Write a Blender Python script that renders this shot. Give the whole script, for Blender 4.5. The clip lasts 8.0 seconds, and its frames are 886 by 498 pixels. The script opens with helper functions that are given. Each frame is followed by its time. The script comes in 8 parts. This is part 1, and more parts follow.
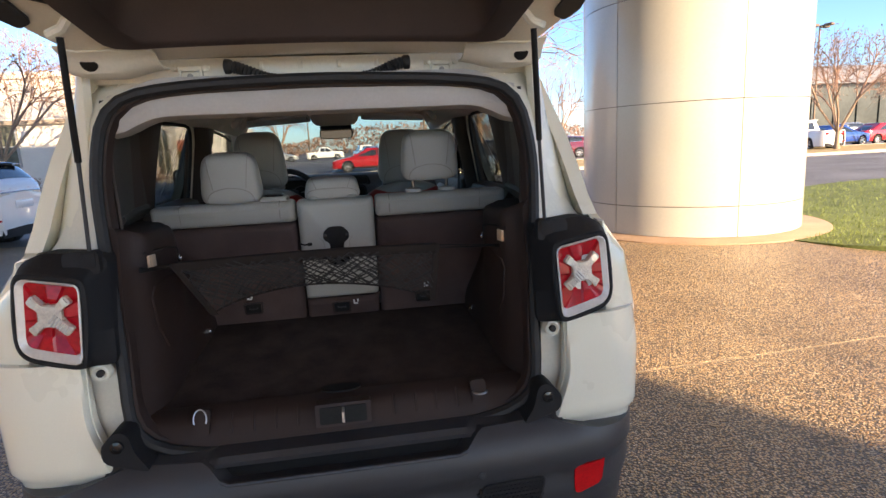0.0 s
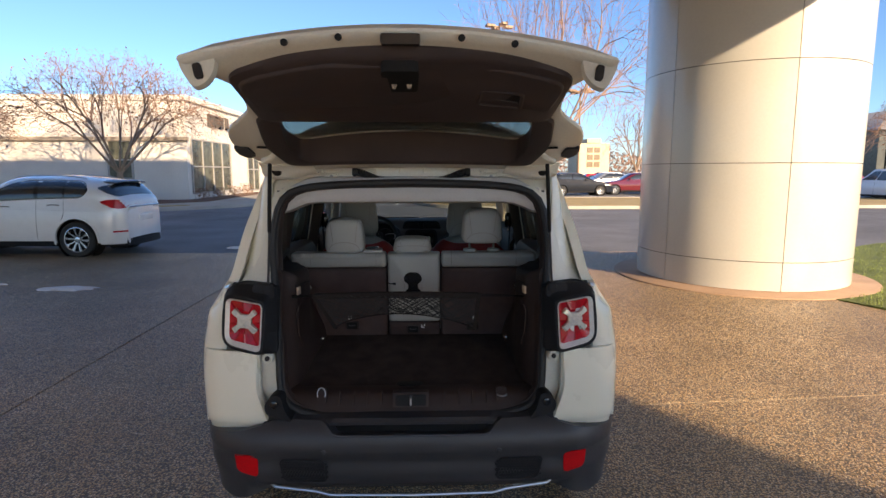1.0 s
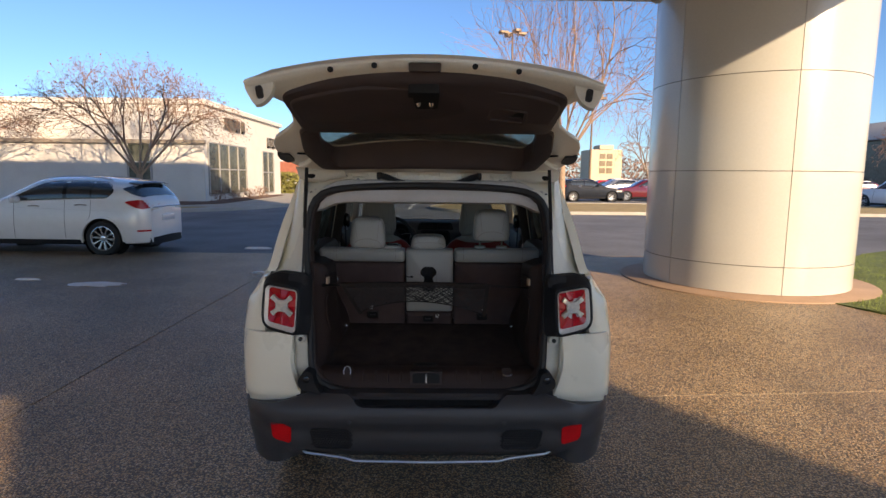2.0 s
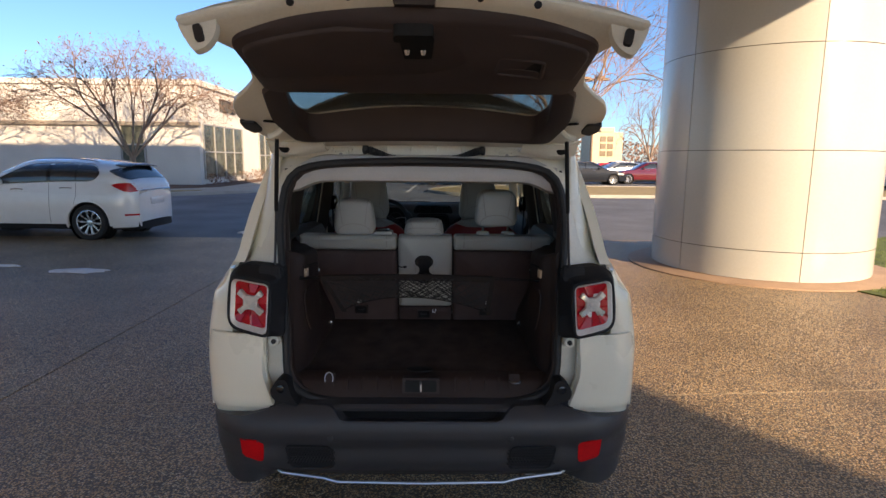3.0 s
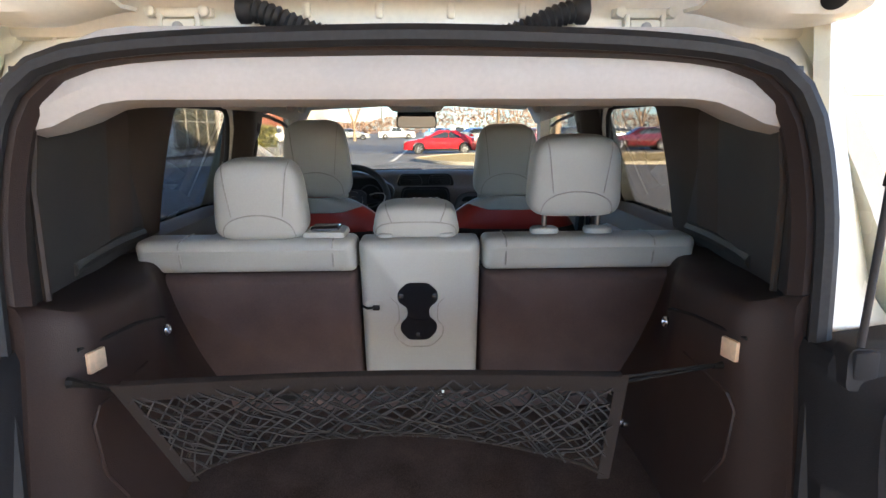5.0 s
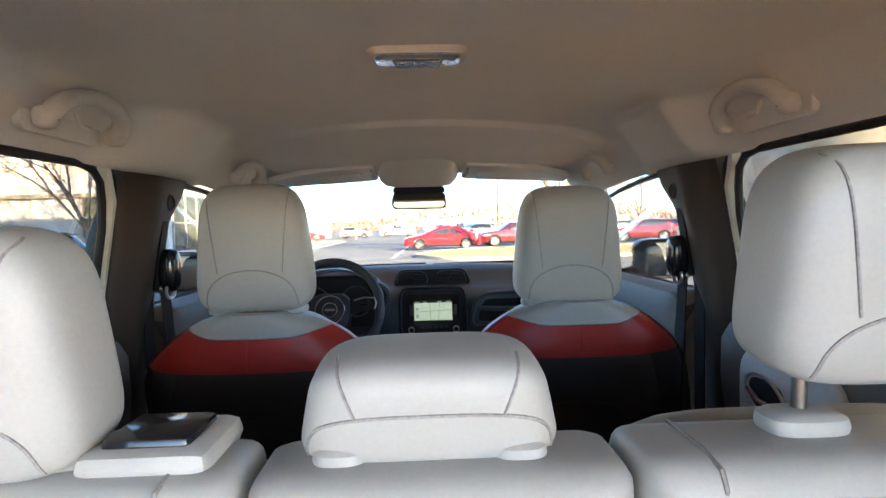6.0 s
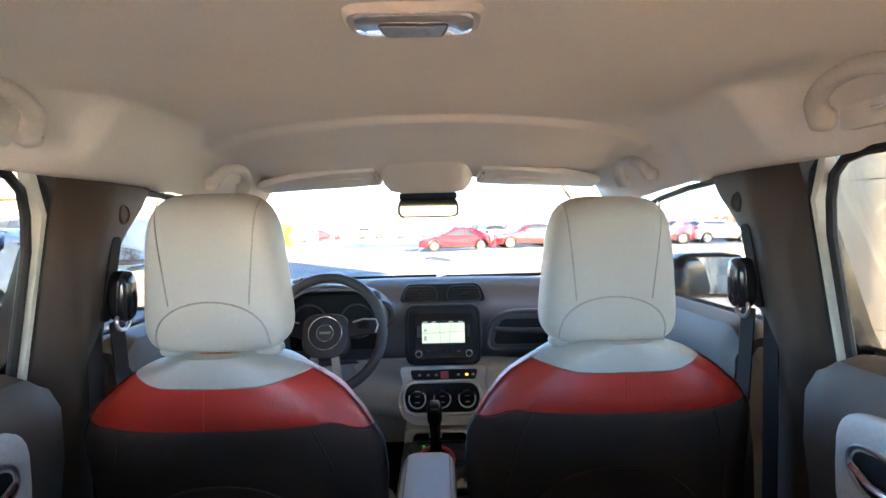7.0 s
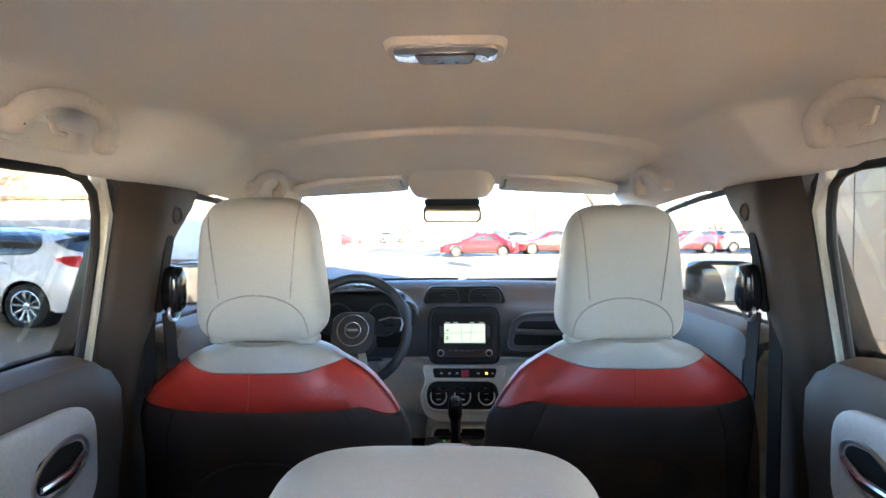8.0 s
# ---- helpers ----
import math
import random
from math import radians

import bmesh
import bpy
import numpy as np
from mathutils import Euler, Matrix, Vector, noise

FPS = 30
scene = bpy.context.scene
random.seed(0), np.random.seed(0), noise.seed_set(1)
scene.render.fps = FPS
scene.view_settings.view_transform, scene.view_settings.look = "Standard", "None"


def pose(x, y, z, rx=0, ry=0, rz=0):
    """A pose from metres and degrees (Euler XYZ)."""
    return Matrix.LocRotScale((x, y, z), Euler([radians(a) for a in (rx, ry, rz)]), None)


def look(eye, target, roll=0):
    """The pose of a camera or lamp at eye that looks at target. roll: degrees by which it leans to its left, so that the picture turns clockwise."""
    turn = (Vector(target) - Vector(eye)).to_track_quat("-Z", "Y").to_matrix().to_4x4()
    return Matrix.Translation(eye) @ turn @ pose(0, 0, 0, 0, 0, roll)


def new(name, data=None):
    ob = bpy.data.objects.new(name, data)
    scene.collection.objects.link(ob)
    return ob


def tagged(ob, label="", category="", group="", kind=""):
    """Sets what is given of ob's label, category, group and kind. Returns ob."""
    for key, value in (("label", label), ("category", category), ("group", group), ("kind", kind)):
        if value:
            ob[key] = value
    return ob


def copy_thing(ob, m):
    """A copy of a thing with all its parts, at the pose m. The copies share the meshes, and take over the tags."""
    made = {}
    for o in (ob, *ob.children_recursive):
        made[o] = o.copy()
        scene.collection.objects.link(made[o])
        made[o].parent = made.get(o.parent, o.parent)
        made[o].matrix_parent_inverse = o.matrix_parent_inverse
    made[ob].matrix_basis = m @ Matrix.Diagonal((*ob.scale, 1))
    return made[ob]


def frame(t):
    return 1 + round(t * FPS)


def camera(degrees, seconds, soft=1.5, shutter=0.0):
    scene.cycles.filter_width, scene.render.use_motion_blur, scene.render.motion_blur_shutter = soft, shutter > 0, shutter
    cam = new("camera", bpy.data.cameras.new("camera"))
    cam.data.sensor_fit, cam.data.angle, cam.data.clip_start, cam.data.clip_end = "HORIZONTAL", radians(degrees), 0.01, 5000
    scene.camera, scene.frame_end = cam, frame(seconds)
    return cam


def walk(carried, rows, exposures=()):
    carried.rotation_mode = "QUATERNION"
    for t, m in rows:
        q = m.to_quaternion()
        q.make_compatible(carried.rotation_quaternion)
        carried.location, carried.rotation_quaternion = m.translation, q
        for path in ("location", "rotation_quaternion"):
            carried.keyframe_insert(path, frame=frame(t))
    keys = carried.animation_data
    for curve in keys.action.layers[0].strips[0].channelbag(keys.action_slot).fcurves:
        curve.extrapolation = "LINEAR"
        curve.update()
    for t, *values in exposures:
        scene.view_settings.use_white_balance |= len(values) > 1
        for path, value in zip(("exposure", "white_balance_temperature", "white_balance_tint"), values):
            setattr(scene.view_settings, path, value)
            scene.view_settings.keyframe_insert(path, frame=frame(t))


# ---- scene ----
cam = camera(76.3, 8.0)
PATH = [
    (0, (0.073, -1.386, 1.441), (0.366, 0.558, 1.076), -2.8),
    (0.5, (0.042, -1.81, 1.597), (0.129, 0.17, 1.334), -0.9),
    (1, (0.063, -2.195, 1.682), (0.123, -0.214, 1.41), 0.0),
    (2.5, (0.035, -2.521, 1.676), (0.044, -0.537, 1.426), 0.7),
    (3, (0.056, -2.11, 1.642), (0.079, -0.135, 1.329), 0.5),
    (3.5, (0.039, -1.668, 1.613), (0.086, 0.293, 1.224), 0.4),
    (4, (-0.038, -1.269, 1.6), (0.02, 0.68, 1.156), 0.4),
    (4.2, (-0.039, -1.139, 1.585), (0.024, 0.808, 1.132), 0.3),
    (5.3, (0.02, -0.31, 1.482), (0.079, 1.657, 1.124), -0.6),
    (5.5, (0.004, -0.12, 1.465), (0.045, 1.863, 1.209), -1.1),
    (5.9, (-0.011, 0.216, 1.437), (0.04, 2.211, 1.316), -1.0),
    (6, (-0.009, 0.278, 1.441), (0.06, 2.275, 1.359), -1.5),
    (6.2, (0.002, 0.383, 1.458), (0.074, 2.379, 1.354), -2.2),
    (6.5, (0.004, 0.498, 1.485), (0.025, 2.495, 1.392), -1.5),
    (7, (0.012, 0.533, 1.476), (0.028, 2.531, 1.398), -1.2),
    (7.5, (0.019, 0.527, 1.481), (0.011, 2.526, 1.4), -0.7),
    (7.8, (0.011, 0.492, 1.484), (-0.006, 2.49, 1.415), -0.4),
    (8, (0.007, 0.442, 1.473), (-0.053, 2.44, 1.415), -0.3),
]
EXPOSURE = [(0.0, 1.85, 7500, 15), (0.5, 1.70, 7400, 15), (1.0, 1.25, 7300, 14), (2.5, 0.93, 7150, 14), (3.0, 1.1, 7250, 14), (3.5, 1.52, 7400, 15), (4.0, 2.1, 7600, 15), (4.2, 2.25, 7600, 15), (5.3, 3.6, 7500, 15), (5.6, 3.95, 7700, 15), (6.0, 4.22, 7550, 15), (6.5, 5.24, 7450, 15), (8.0, 5.24, 7450, 15)]
walk(cam, [(t, look(eye, target, roll)) for t, eye, target, roll in PATH], EXPOSURE)

# ---- light ----
SUN_TO = Vector((0.56, -0.83, 0.0)).normalized()
SUN_EL = radians(18.0)
world = bpy.data.worlds.new("world")
scene.world = world
world.use_nodes = True
wn = world.node_tree.nodes
sky = wn.new("ShaderNodeTexSky")
sky.sky_type = "NISHITA"
sky.sun_disc = False
sky.sun_elevation = SUN_EL
sky.sun_rotation = math.atan2(SUN_TO.x, SUN_TO.y)
sky.altitude = 1500
sky.air_density, sky.dust_density, sky.ozone_density = 1.0, 1.4, 6.0
wn["Background"].inputs["Strength"].default_value = 0.112
world.node_tree.links.new(sky.outputs["Color"], wn["Background"].inputs["Color"])
sun = new("sun", bpy.data.lights.new("sun", "SUN"))
sun.data.energy, sun.data.angle, sun.data.color = 5.0, radians(0.53), (1.0, 0.80, 0.57)
sun.matrix_world = look((20, -40, 30), Vector((20, -40, 30)) - (SUN_TO * math.cos(SUN_EL) + Vector((0, 0, math.sin(SUN_EL)))))


# ---- materials ----
def mat(name, col, rough=0.5, metal=0.0, var=0.12, scale=8.0, fine=120.0, bump=0.0, bscale=None, coat=0.0, spec=0.5, rvar=0.08, col2=None, emit=0.0, stretch=(1, 1, 1)):
    """Principled surface with colour varied at two scales, uneven gloss and a fine relief."""
    m = bpy.data.materials.new(name)
    m.use_nodes = True
    nt = m.node_tree
    n, l = nt.nodes, nt.links
    p = n["Principled BSDF"]
    co = n.new("ShaderNodeTexCoord")
    mp = n.new("ShaderNodeMapping")
    mp.inputs["Scale"].default_value = stretch
    l.new(co.outputs["Object"], mp.inputs["Vector"])
    a = n.new("ShaderNodeTexNoise")
    a.inputs["Scale"].default_value, a.inputs["Detail"].default_value = scale, 4
    b = n.new("ShaderNodeTexNoise")
    b.inputs["Scale"].default_value, b.inputs["Detail"].default_value = fine, 3
    for t in (a, b):
        l.new(mp.outputs["Vector"], t.inputs["Vector"])
    mix = n.new("ShaderNodeMath")
    mix.operation = "ADD"
    l.new(a.outputs["Fac"], mix.inputs[0])
    l.new(b.outputs["Fac"], mix.inputs[1])
    ramp = n.new("ShaderNodeValToRGB")
    c0 = [max(0.0, c * (1 - var)) for c in col[:3]]
    c1 = [min(1.0, c * (1 + var)) for c in (col2 or col)[:3]]
    half = n.new("ShaderNodeMath")
    half.operation = "MULTIPLY"
    half.inputs[1].default_value = 0.5
    l.new(mix.outputs[0], half.inputs[0])
    ramp.color_ramp.elements[0].position, ramp.color_ramp.elements[1].position = 0.36, 0.64
    ramp.color_ramp.elements[0].color, ramp.color_ramp.elements[1].color = (*c0, 1), (*c1, 1)
    l.new(half.outputs[0], ramp.inputs["Fac"])
    l.new(ramp.outputs["Color"], p.inputs["Base Color"])
    mr = n.new("ShaderNodeMapRange")
    mr.inputs["To Min"].default_value, mr.inputs["To Max"].default_value = max(0.02, rough - rvar), min(1, rough + rvar)
    l.new(a.outputs["Fac"], mr.inputs["Value"])
    l.new(mr.outputs["Result"], p.inputs["Roughness"])
    p.inputs["Metallic"].default_value = metal
    p.inputs["Specular IOR Level"].default_value = spec
    p.inputs["Coat Weight"].default_value = coat
    p.inputs["Coat Roughness"].default_value = 0.04
    if emit:
        l.new(ramp.outputs["Color"], p.inputs["Emission Color"])
        p.inputs["Emission Strength"].default_value = emit
    if bump:
        bp = n.new("ShaderNodeBump")
        bp.inputs["Strength"].default_value, bp.inputs["Distance"].default_value = bump, 0.004
        if bscale:
            v = n.new("ShaderNodeTexVoronoi")
            v.inputs["Scale"].default_value = bscale
            l.new(mp.outputs["Vector"], v.inputs["Vector"])
            l.new(v.outputs["Distance"], bp.inputs["Height"])
        else:
            l.new(b.outputs["Fac"], bp.inputs["Height"])
        l.new(bp.outputs["Normal"], p.inputs["Normal"])
    return m


def glass(name, tint, rough=0.0, solid=False):
    """Thin pane: clear through, mirror-like at a slant."""
    m = bpy.data.materials.new(name)
    m.use_nodes = True
    nt = m.node_tree
    n, l = nt.nodes, nt.links
    n.remove(n["Principled BSDF"])
    tr = n.new("ShaderNodeBsdfTransparent")
    tr.inputs["Color"].default_value = (*tint, 1)
    gl = n.new("ShaderNodeBsdfGlossy")
    gl.inputs["Roughness"].default_value = rough
    lw = n.new("ShaderNodeLayerWeight")
    lw.inputs["Blend"].default_value = 0.5
    pw = n.new("ShaderNodeMath")
    pw.operation = "POWER"
    pw.inputs[1].default_value = 4.0
    l.new(lw.outputs["Facing"], pw.inputs[0])
    fr = n.new("ShaderNodeMapRange")
    fr.inputs["To Min"].default_value, fr.inputs["To Max"].default_value = 0.03, 0.75
    l.new(pw.outputs[0], fr.inputs["Value"])
    mx = n.new("ShaderNodeMixShader")
    l.new(fr.outputs["Result"], mx.inputs["Fac"])
    l.new(tr.outputs["BSDF"], mx.inputs[1])
    l.new(gl.outputs["BSDF"], mx.inputs[2])
    l.new(mx.outputs["Shader"], n["Material Output"].inputs["Surface"])
    return m


def aggregate(name="exposed_aggregate", k=1.0, bed_=0.11, size=74.0):
    """Exposed-aggregate concrete: brown, tan and grey pebbles in a sandy bed, with stains."""
    m = bpy.data.materials.new(name)
    m.use_nodes = True
    nt = m.node_tree
    n, l = nt.nodes, nt.links
    p = n["Principled BSDF"]
    co = n.new("ShaderNodeTexCoord")
    v = n.new("ShaderNodeTexVoronoi")
    v.inputs["Scale"].default_value = size
    l.new(co.outputs["Object"], v.inputs["Vector"])
    r = n.new("ShaderNodeValToRGB")
    cr = r.color_ramp
    for i in range(4):
        cr.elements.new(0.2 + 0.15 * i)
    cols = [(0.18, 0.115, 0.066), (0.58, 0.36, 0.165), (0.66, 0.46, 0.245), (0.56, 0.345, 0.15), (0.80, 0.64, 0.42), (0.34, 0.245, 0.16)]
    for e, (i, c) in zip(cr.elements, enumerate(cols)):
        e.position, e.color = i / 5, (*[0.35 + (u - 0.35) * k for u in c], 1)
    sep = n.new("ShaderNodeSeparateColor")
    l.new(v.outputs["Color"], sep.inputs["Color"])
    l.new(sep.outputs["Red"], r.inputs["Fac"])
    bed = n.new("ShaderNodeMapRange")
    bed.inputs["From Min"].default_value, bed.inputs["From Max"].default_value = 0.36, 0.58
    l.new(v.outputs["Distance"], bed.inputs["Value"])
    mx = n.new("ShaderNodeMix")
    mx.data_type = "RGBA"
    l.new(bed.outputs["Result"], mx.inputs["Factor"])
    l.new(r.outputs["Color"], mx.inputs[6])
    mx.inputs[7].default_value = (bed_, bed_ * 0.76, bed_ * 0.54, 1)
    st = n.new("ShaderNodeTexNoise")
    st.inputs["Scale"].default_value, st.inputs["Detail"].default_value = 0.9, 5
    l.new(co.outputs["Object"], st.inputs["Vector"])
    sm = n.new("ShaderNodeMapRange")
    sm.inputs["From Min"].default_value, sm.inputs["From Max"].default_value = 0.35, 0.65
    sm.inputs["To Min"].default_value, sm.inputs["To Max"].default_value = 0.78, 1.12
    l.new(st.outputs["Fac"], sm.inputs["Value"])
    vm = n.new("ShaderNodeVectorMath")
    vm.operation = "SCALE"
    l.new(mx.outputs[2], vm.inputs[0])
    l.new(sm.outputs["Result"], vm.inputs["Scale"])
    l.new(vm.outputs["Vector"], p.inputs["Base Color"])
    p.inputs["Roughness"].default_value = 0.46
    bp = n.new("ShaderNodeBump")
    bp.invert = True
    bp.inputs["Strength"].default_value, bp.inputs["Distance"].default_value = 1.0, 0.010
    l.new(v.outputs["Distance"], bp.inputs["Height"])
    l.new(bp.outputs["Normal"], p.inputs["Normal"])
    return m


M = {
    "paint": mat("cream_white_paint", (0.85, 0.81, 0.665), 0.28, var=0.03, scale=3, coat=0.8, fine=400, rvar=0.04),
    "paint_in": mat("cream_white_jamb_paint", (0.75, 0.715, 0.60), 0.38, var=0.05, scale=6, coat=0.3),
    "blackplastic": mat("black_grained_plastic", (0.014, 0.014, 0.016), 0.68, spec=0.3, var=0.25, scale=5, fine=500, bump=0.15, bscale=700),
    "bumper": mat("blue_black_bumper_plastic", (0.035, 0.035, 0.039), 0.42, var=0.25, scale=4, fine=500, bump=0.1, bscale=800),
    "greyplastic": mat("dark_grey_plastic", (0.035, 0.036, 0.04), 0.5, var=0.2, scale=6, fine=500, bump=0.12, bscale=700),
    "gloss": mat("gloss_black", (0.01, 0.01, 0.012), 0.12, var=0.2),
    "rubber": mat("black_rubber", (0.014, 0.014, 0.015), 0.6, var=0.3, scale=20),
    "brown": mat("dark_brown_plastic", (0.032, 0.0190, 0.0160), 0.55, spec=0.35, var=0.18, scale=7, fine=400, bump=0.15, bscale=600),
    "gatetrim": mat("brown_tailgate_trim_plastic", (0.050, 0.036, 0.033), 0.55, spec=0.35, var=0.18, scale=7, fine=400, bump=0.15, bscale=600),
    "carpet": mat("dark_brown_carpet", (0.058, 0.042, 0.037), 0.95, var=0.4, scale=12, fine=350, bump=0.6, spec=0.1),
    "backcarpet": mat("brown_seatback_carpet", (0.076, 0.052, 0.048), 0.95, var=0.2, scale=10, fine=500, bump=0.4, spec=0.1),
    "leather": mat("light_grey_leather", (0.360, 0.356, 0.322), 0.46, var=0.04, scale=5, fine=260, bump=0.04, bscale=700),
    "red": mat("red_leather", (0.37, 0.024, 0.015), 0.40, var=0.08, scale=6, fine=300, bump=0.12, bscale=420),
    "seatdark": mat("dark_seat_back_vinyl", (0.036, 0.028, 0.026), 0.75, spec=0.25, var=0.2, scale=6, fine=400, bump=0.15, bscale=500),
    "stitch": mat("grey_stitch", (0.25, 0.24, 0.22), 0.7, var=0.3, fine=300),
    "liner": mat("beige_headliner_fabric", (0.93, 0.875, 0.80), 0.95, var=0.04, scale=3, fine=300, bump=0.15, spec=0.1),
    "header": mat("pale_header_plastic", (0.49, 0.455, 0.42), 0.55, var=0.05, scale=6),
    "beige": mat("beige_plastic", (0.70, 0.64, 0.57), 0.5, var=0.06, scale=6),
    "doortrim": mat("dark_brown_door_plastic", (0.085, 0.064, 0.050), 0.55, spec=0.4, var=0.15, scale=6, fine=400, bump=0.12, bscale=600),
    "visor": mat("grey_visor_vinyl", (0.80, 0.77, 0.73), 0.7, var=0.05, scale=6),
    "pillar": mat("brown_grey_pillar_plastic", (0.058, 0.042, 0.033), 0.55, spec=0.25, var=0.15, scale=6, fine=400, bump=0.12, bscale=600),
    "quarter": mat("grey_brown_quarter_plastic", (0.040, 0.036, 0.033), 0.5, spec=0.35, var=0.15, scale=6, fine=400, bump=0.12, bscale=600),
    "dash": mat("dark_dash_plastic", (0.058, 0.060, 0.068), 0.45, var=0.15, scale=5, fine=400, bump=0.15, bscale=600),
    "dashgrey": mat("light_grey_dash_plastic", (0.55, 0.56, 0.54), 0.5, var=0.08, scale=6),
    "chrome": mat("chrome", (0.62, 0.62, 0.63), 0.2, 1.0, var=0.05),
    "knobrim": mat("bright_knob_rim", (0.62, 0.62, 0.63), 0.35, 0.3, var=0.06),
    "postmetal": mat("dark_steel_post", (0.26, 0.24, 0.22), 0.28, 0.9, var=0.1),
    "pocket": mat("taupe_handle_plastic", (0.20, 0.175, 0.15), 0.6, var=0.1),
    "silver": mat("satin_silver", (0.50, 0.50, 0.51), 0.32, 1.0, var=0.08),
    "redlens": mat("red_lamp_lens", (0.46, 0.006, 0.014), 0.13, var=0.22, scale=18, fine=70, spec=0.4),
    "clearlens": mat("clear_ribbed_lens", (0.62, 0.56, 0.48), 0.2, var=0.2, scale=30, fine=90, bump=0.6, bscale=160, coat=1.0),
    "whitebezel": mat("white_lamp_bezel", (0.66, 0.63, 0.60), 0.3, 0.15, var=0.08, coat=0.6),
    "bulbglass": mat("bright_lens_ribs", (0.80, 0.77, 0.70), 0.12, 0.35, var=0.15, scale=40, coat=1.0),
    "reflector": mat("red_bumper_reflector", (0.62, 0.006, 0.010), 0.2, var=0.2, fine=200, spec=0.3),
    "amber": mat("cargo_lamp_lens", (0.72, 0.50, 0.32), 0.3, var=0.15, coat=0.5),
    "belt": mat("black_belt_webbing", (0.022, 0.017, 0.015), 0.85, spec=0.15, var=0.2, fine=600, bump=0.3),
    "mirror": mat("mirror_silver", (0.52, 0.53, 0.52), 0.03, 1.0, var=0.01, rvar=0.01),
    "dimmirror": mat("dimming_mirror_glass", (0.20, 0.19, 0.15), 0.03, 1.0, var=0.01, rvar=0.01),
    "glass": glass("clear_car_glass", (0.60, 0.64, 0.63)),
    "tint": glass("privacy_glass", (0.47, 0.49, 0.48)),
    "tyre": mat("tyre_rubber", (0.018, 0.018, 0.019), 0.75, var=0.3, scale=20, fine=200, bump=0.3),
    "rim": mat("alloy_rim", (0.55, 0.55, 0.56), 0.28, 0.9, var=0.1),
    "aggregate": aggregate(bed_=0.105, size=84.0),
    # greyer, flatter copy for the left slabs: sky light put into the colour
    "aggregate_skylit": aggregate("skylit_aggregate", 0.66, 0.10, 84.0),
    "asphalt": mat("asphalt", (0.125, 0.128, 0.135), 0.8, var=0.35, scale=0.5, fine=90, bump=0.8, bscale=130, col2=(0.150, 0.153, 0.16)),
    "concrete": mat("grey_concrete", (0.36, 0.33, 0.28), 0.85, var=0.22, scale=1.2, fine=60, bump=0.4),
    "bricky": mat("tan_apron_concrete", (0.34, 0.23, 0.155), 0.8, var=0.2, scale=2.5, fine=70, bump=0.4),
    "panel": mat("white_metal_panel", (0.475, 0.470, 0.432), 0.24, var=0.03, scale=0.8, fine=40, coat=0.3, rvar=0.05),
    "joint": mat("sandy_joint", (0.42, 0.34, 0.24), 0.8, var=0.2),
    "soffit": mat("grey_canopy_soffit", (0.60, 0.57, 0.52), 0.6, var=0.15, scale=1.5),
    "wallwhite": mat("white_painted_brick", (0.64, 0.61, 0.56), 0.8, var=0.07, scale=1.0, fine=20, bump=0.5),
    "wallledge": mat("weathered_ledge", (0.30, 0.26, 0.21), 0.8, var=0.25, scale=2),
    "tan": mat("tan_render", (0.58, 0.48, 0.33), 0.85, var=0.12, scale=1.5, fine=30, bump=0.3),
    "redbrick": mat("red_brick", (0.30, 0.10, 0.06), 0.85, var=0.25, scale=4, fine=30, bump=0.5),
    "officeglass": mat("dark_green_office_glazing", (0.030, 0.038, 0.034), 0.25, var=0.4, scale=0.4, fine=3),
    "entryglass": mat("brown_green_showroom_glazing", (0.075, 0.078, 0.058), 0.22, var=0.5, scale=0.7, fine=3, spec=0.35),
    "hotelglass": mat("tan_mirror_glazing", (0.22, 0.17, 0.11), 0.2, var=0.3, scale=0.6),
    "winglass": mat("dark_window_glass", (0.03, 0.036, 0.04), 0.06, var=0.3, scale=0.6, coat=0.8),
    "bark": mat("pale_brown_bark", (0.30, 0.21, 0.145), 0.9, var=0.3, scale=8, fine=60, bump=0.6),
    "twig": mat("reddish_twigs", (0.27, 0.165, 0.12), 0.9, var=0.3, scale=3, fine=30),
    "seed": mat("dry_seed_heads", (0.22, 0.14, 0.10), 0.95, var=0.45, scale=3, fine=30),
    "yellowgreen": mat("yellow_green_foliage", (0.18, 0.17, 0.04), 0.8, var=0.35, scale=3, fine=30),
    "lawn": mat("lawn_soil", (0.105, 0.135, 0.035), 0.95, var=0.4, scale=2, fine=40, bump=0.8),
    "grass": mat("grass_blades", (0.12, 0.18, 0.035), 0.7, var=0.5, scale=3, fine=30, col2=(0.20, 0.25, 0.06)),
    "drygrass": mat("straw_coloured_grass", (0.36, 0.27, 0.12), 0.9, var=0.25, scale=1.5, fine=40, bump=0.8),
    "mulch": mat("brown_mulch", (0.11, 0.06, 0.04), 0.95, var=0.4, scale=6, fine=50, bump=0.9),
    "snow": mat("leftover_snow", (0.75, 0.76, 0.78), 0.7, var=0.08, scale=9, fine=60, bump=0.5),
    "linepaint": mat("worn_white_line_paint", (0.62, 0.61, 0.58), 0.8, var=0.25, scale=6, fine=40),
    "whitecar": mat("white_car_paint", (0.76, 0.76, 0.76), 0.2, var=0.03, coat=0.9),
    "redcar": mat("red_car_paint", (0.40, 0.015, 0.025), 0.22, var=0.1, coat=0.9),
    "darkcar": mat("dark_blue_car_paint", (0.014, 0.017, 0.024), 0.2, var=0.15, spec=0.2),
    "silvercar": mat("silver_car_paint", (0.34, 0.36, 0.38), 0.28, 0.4, var=0.08, coat=0.9),
    "maroon": mat("maroon_car_paint", (0.12, 0.012, 0.018), 0.10, var=0.1, coat=0.9),
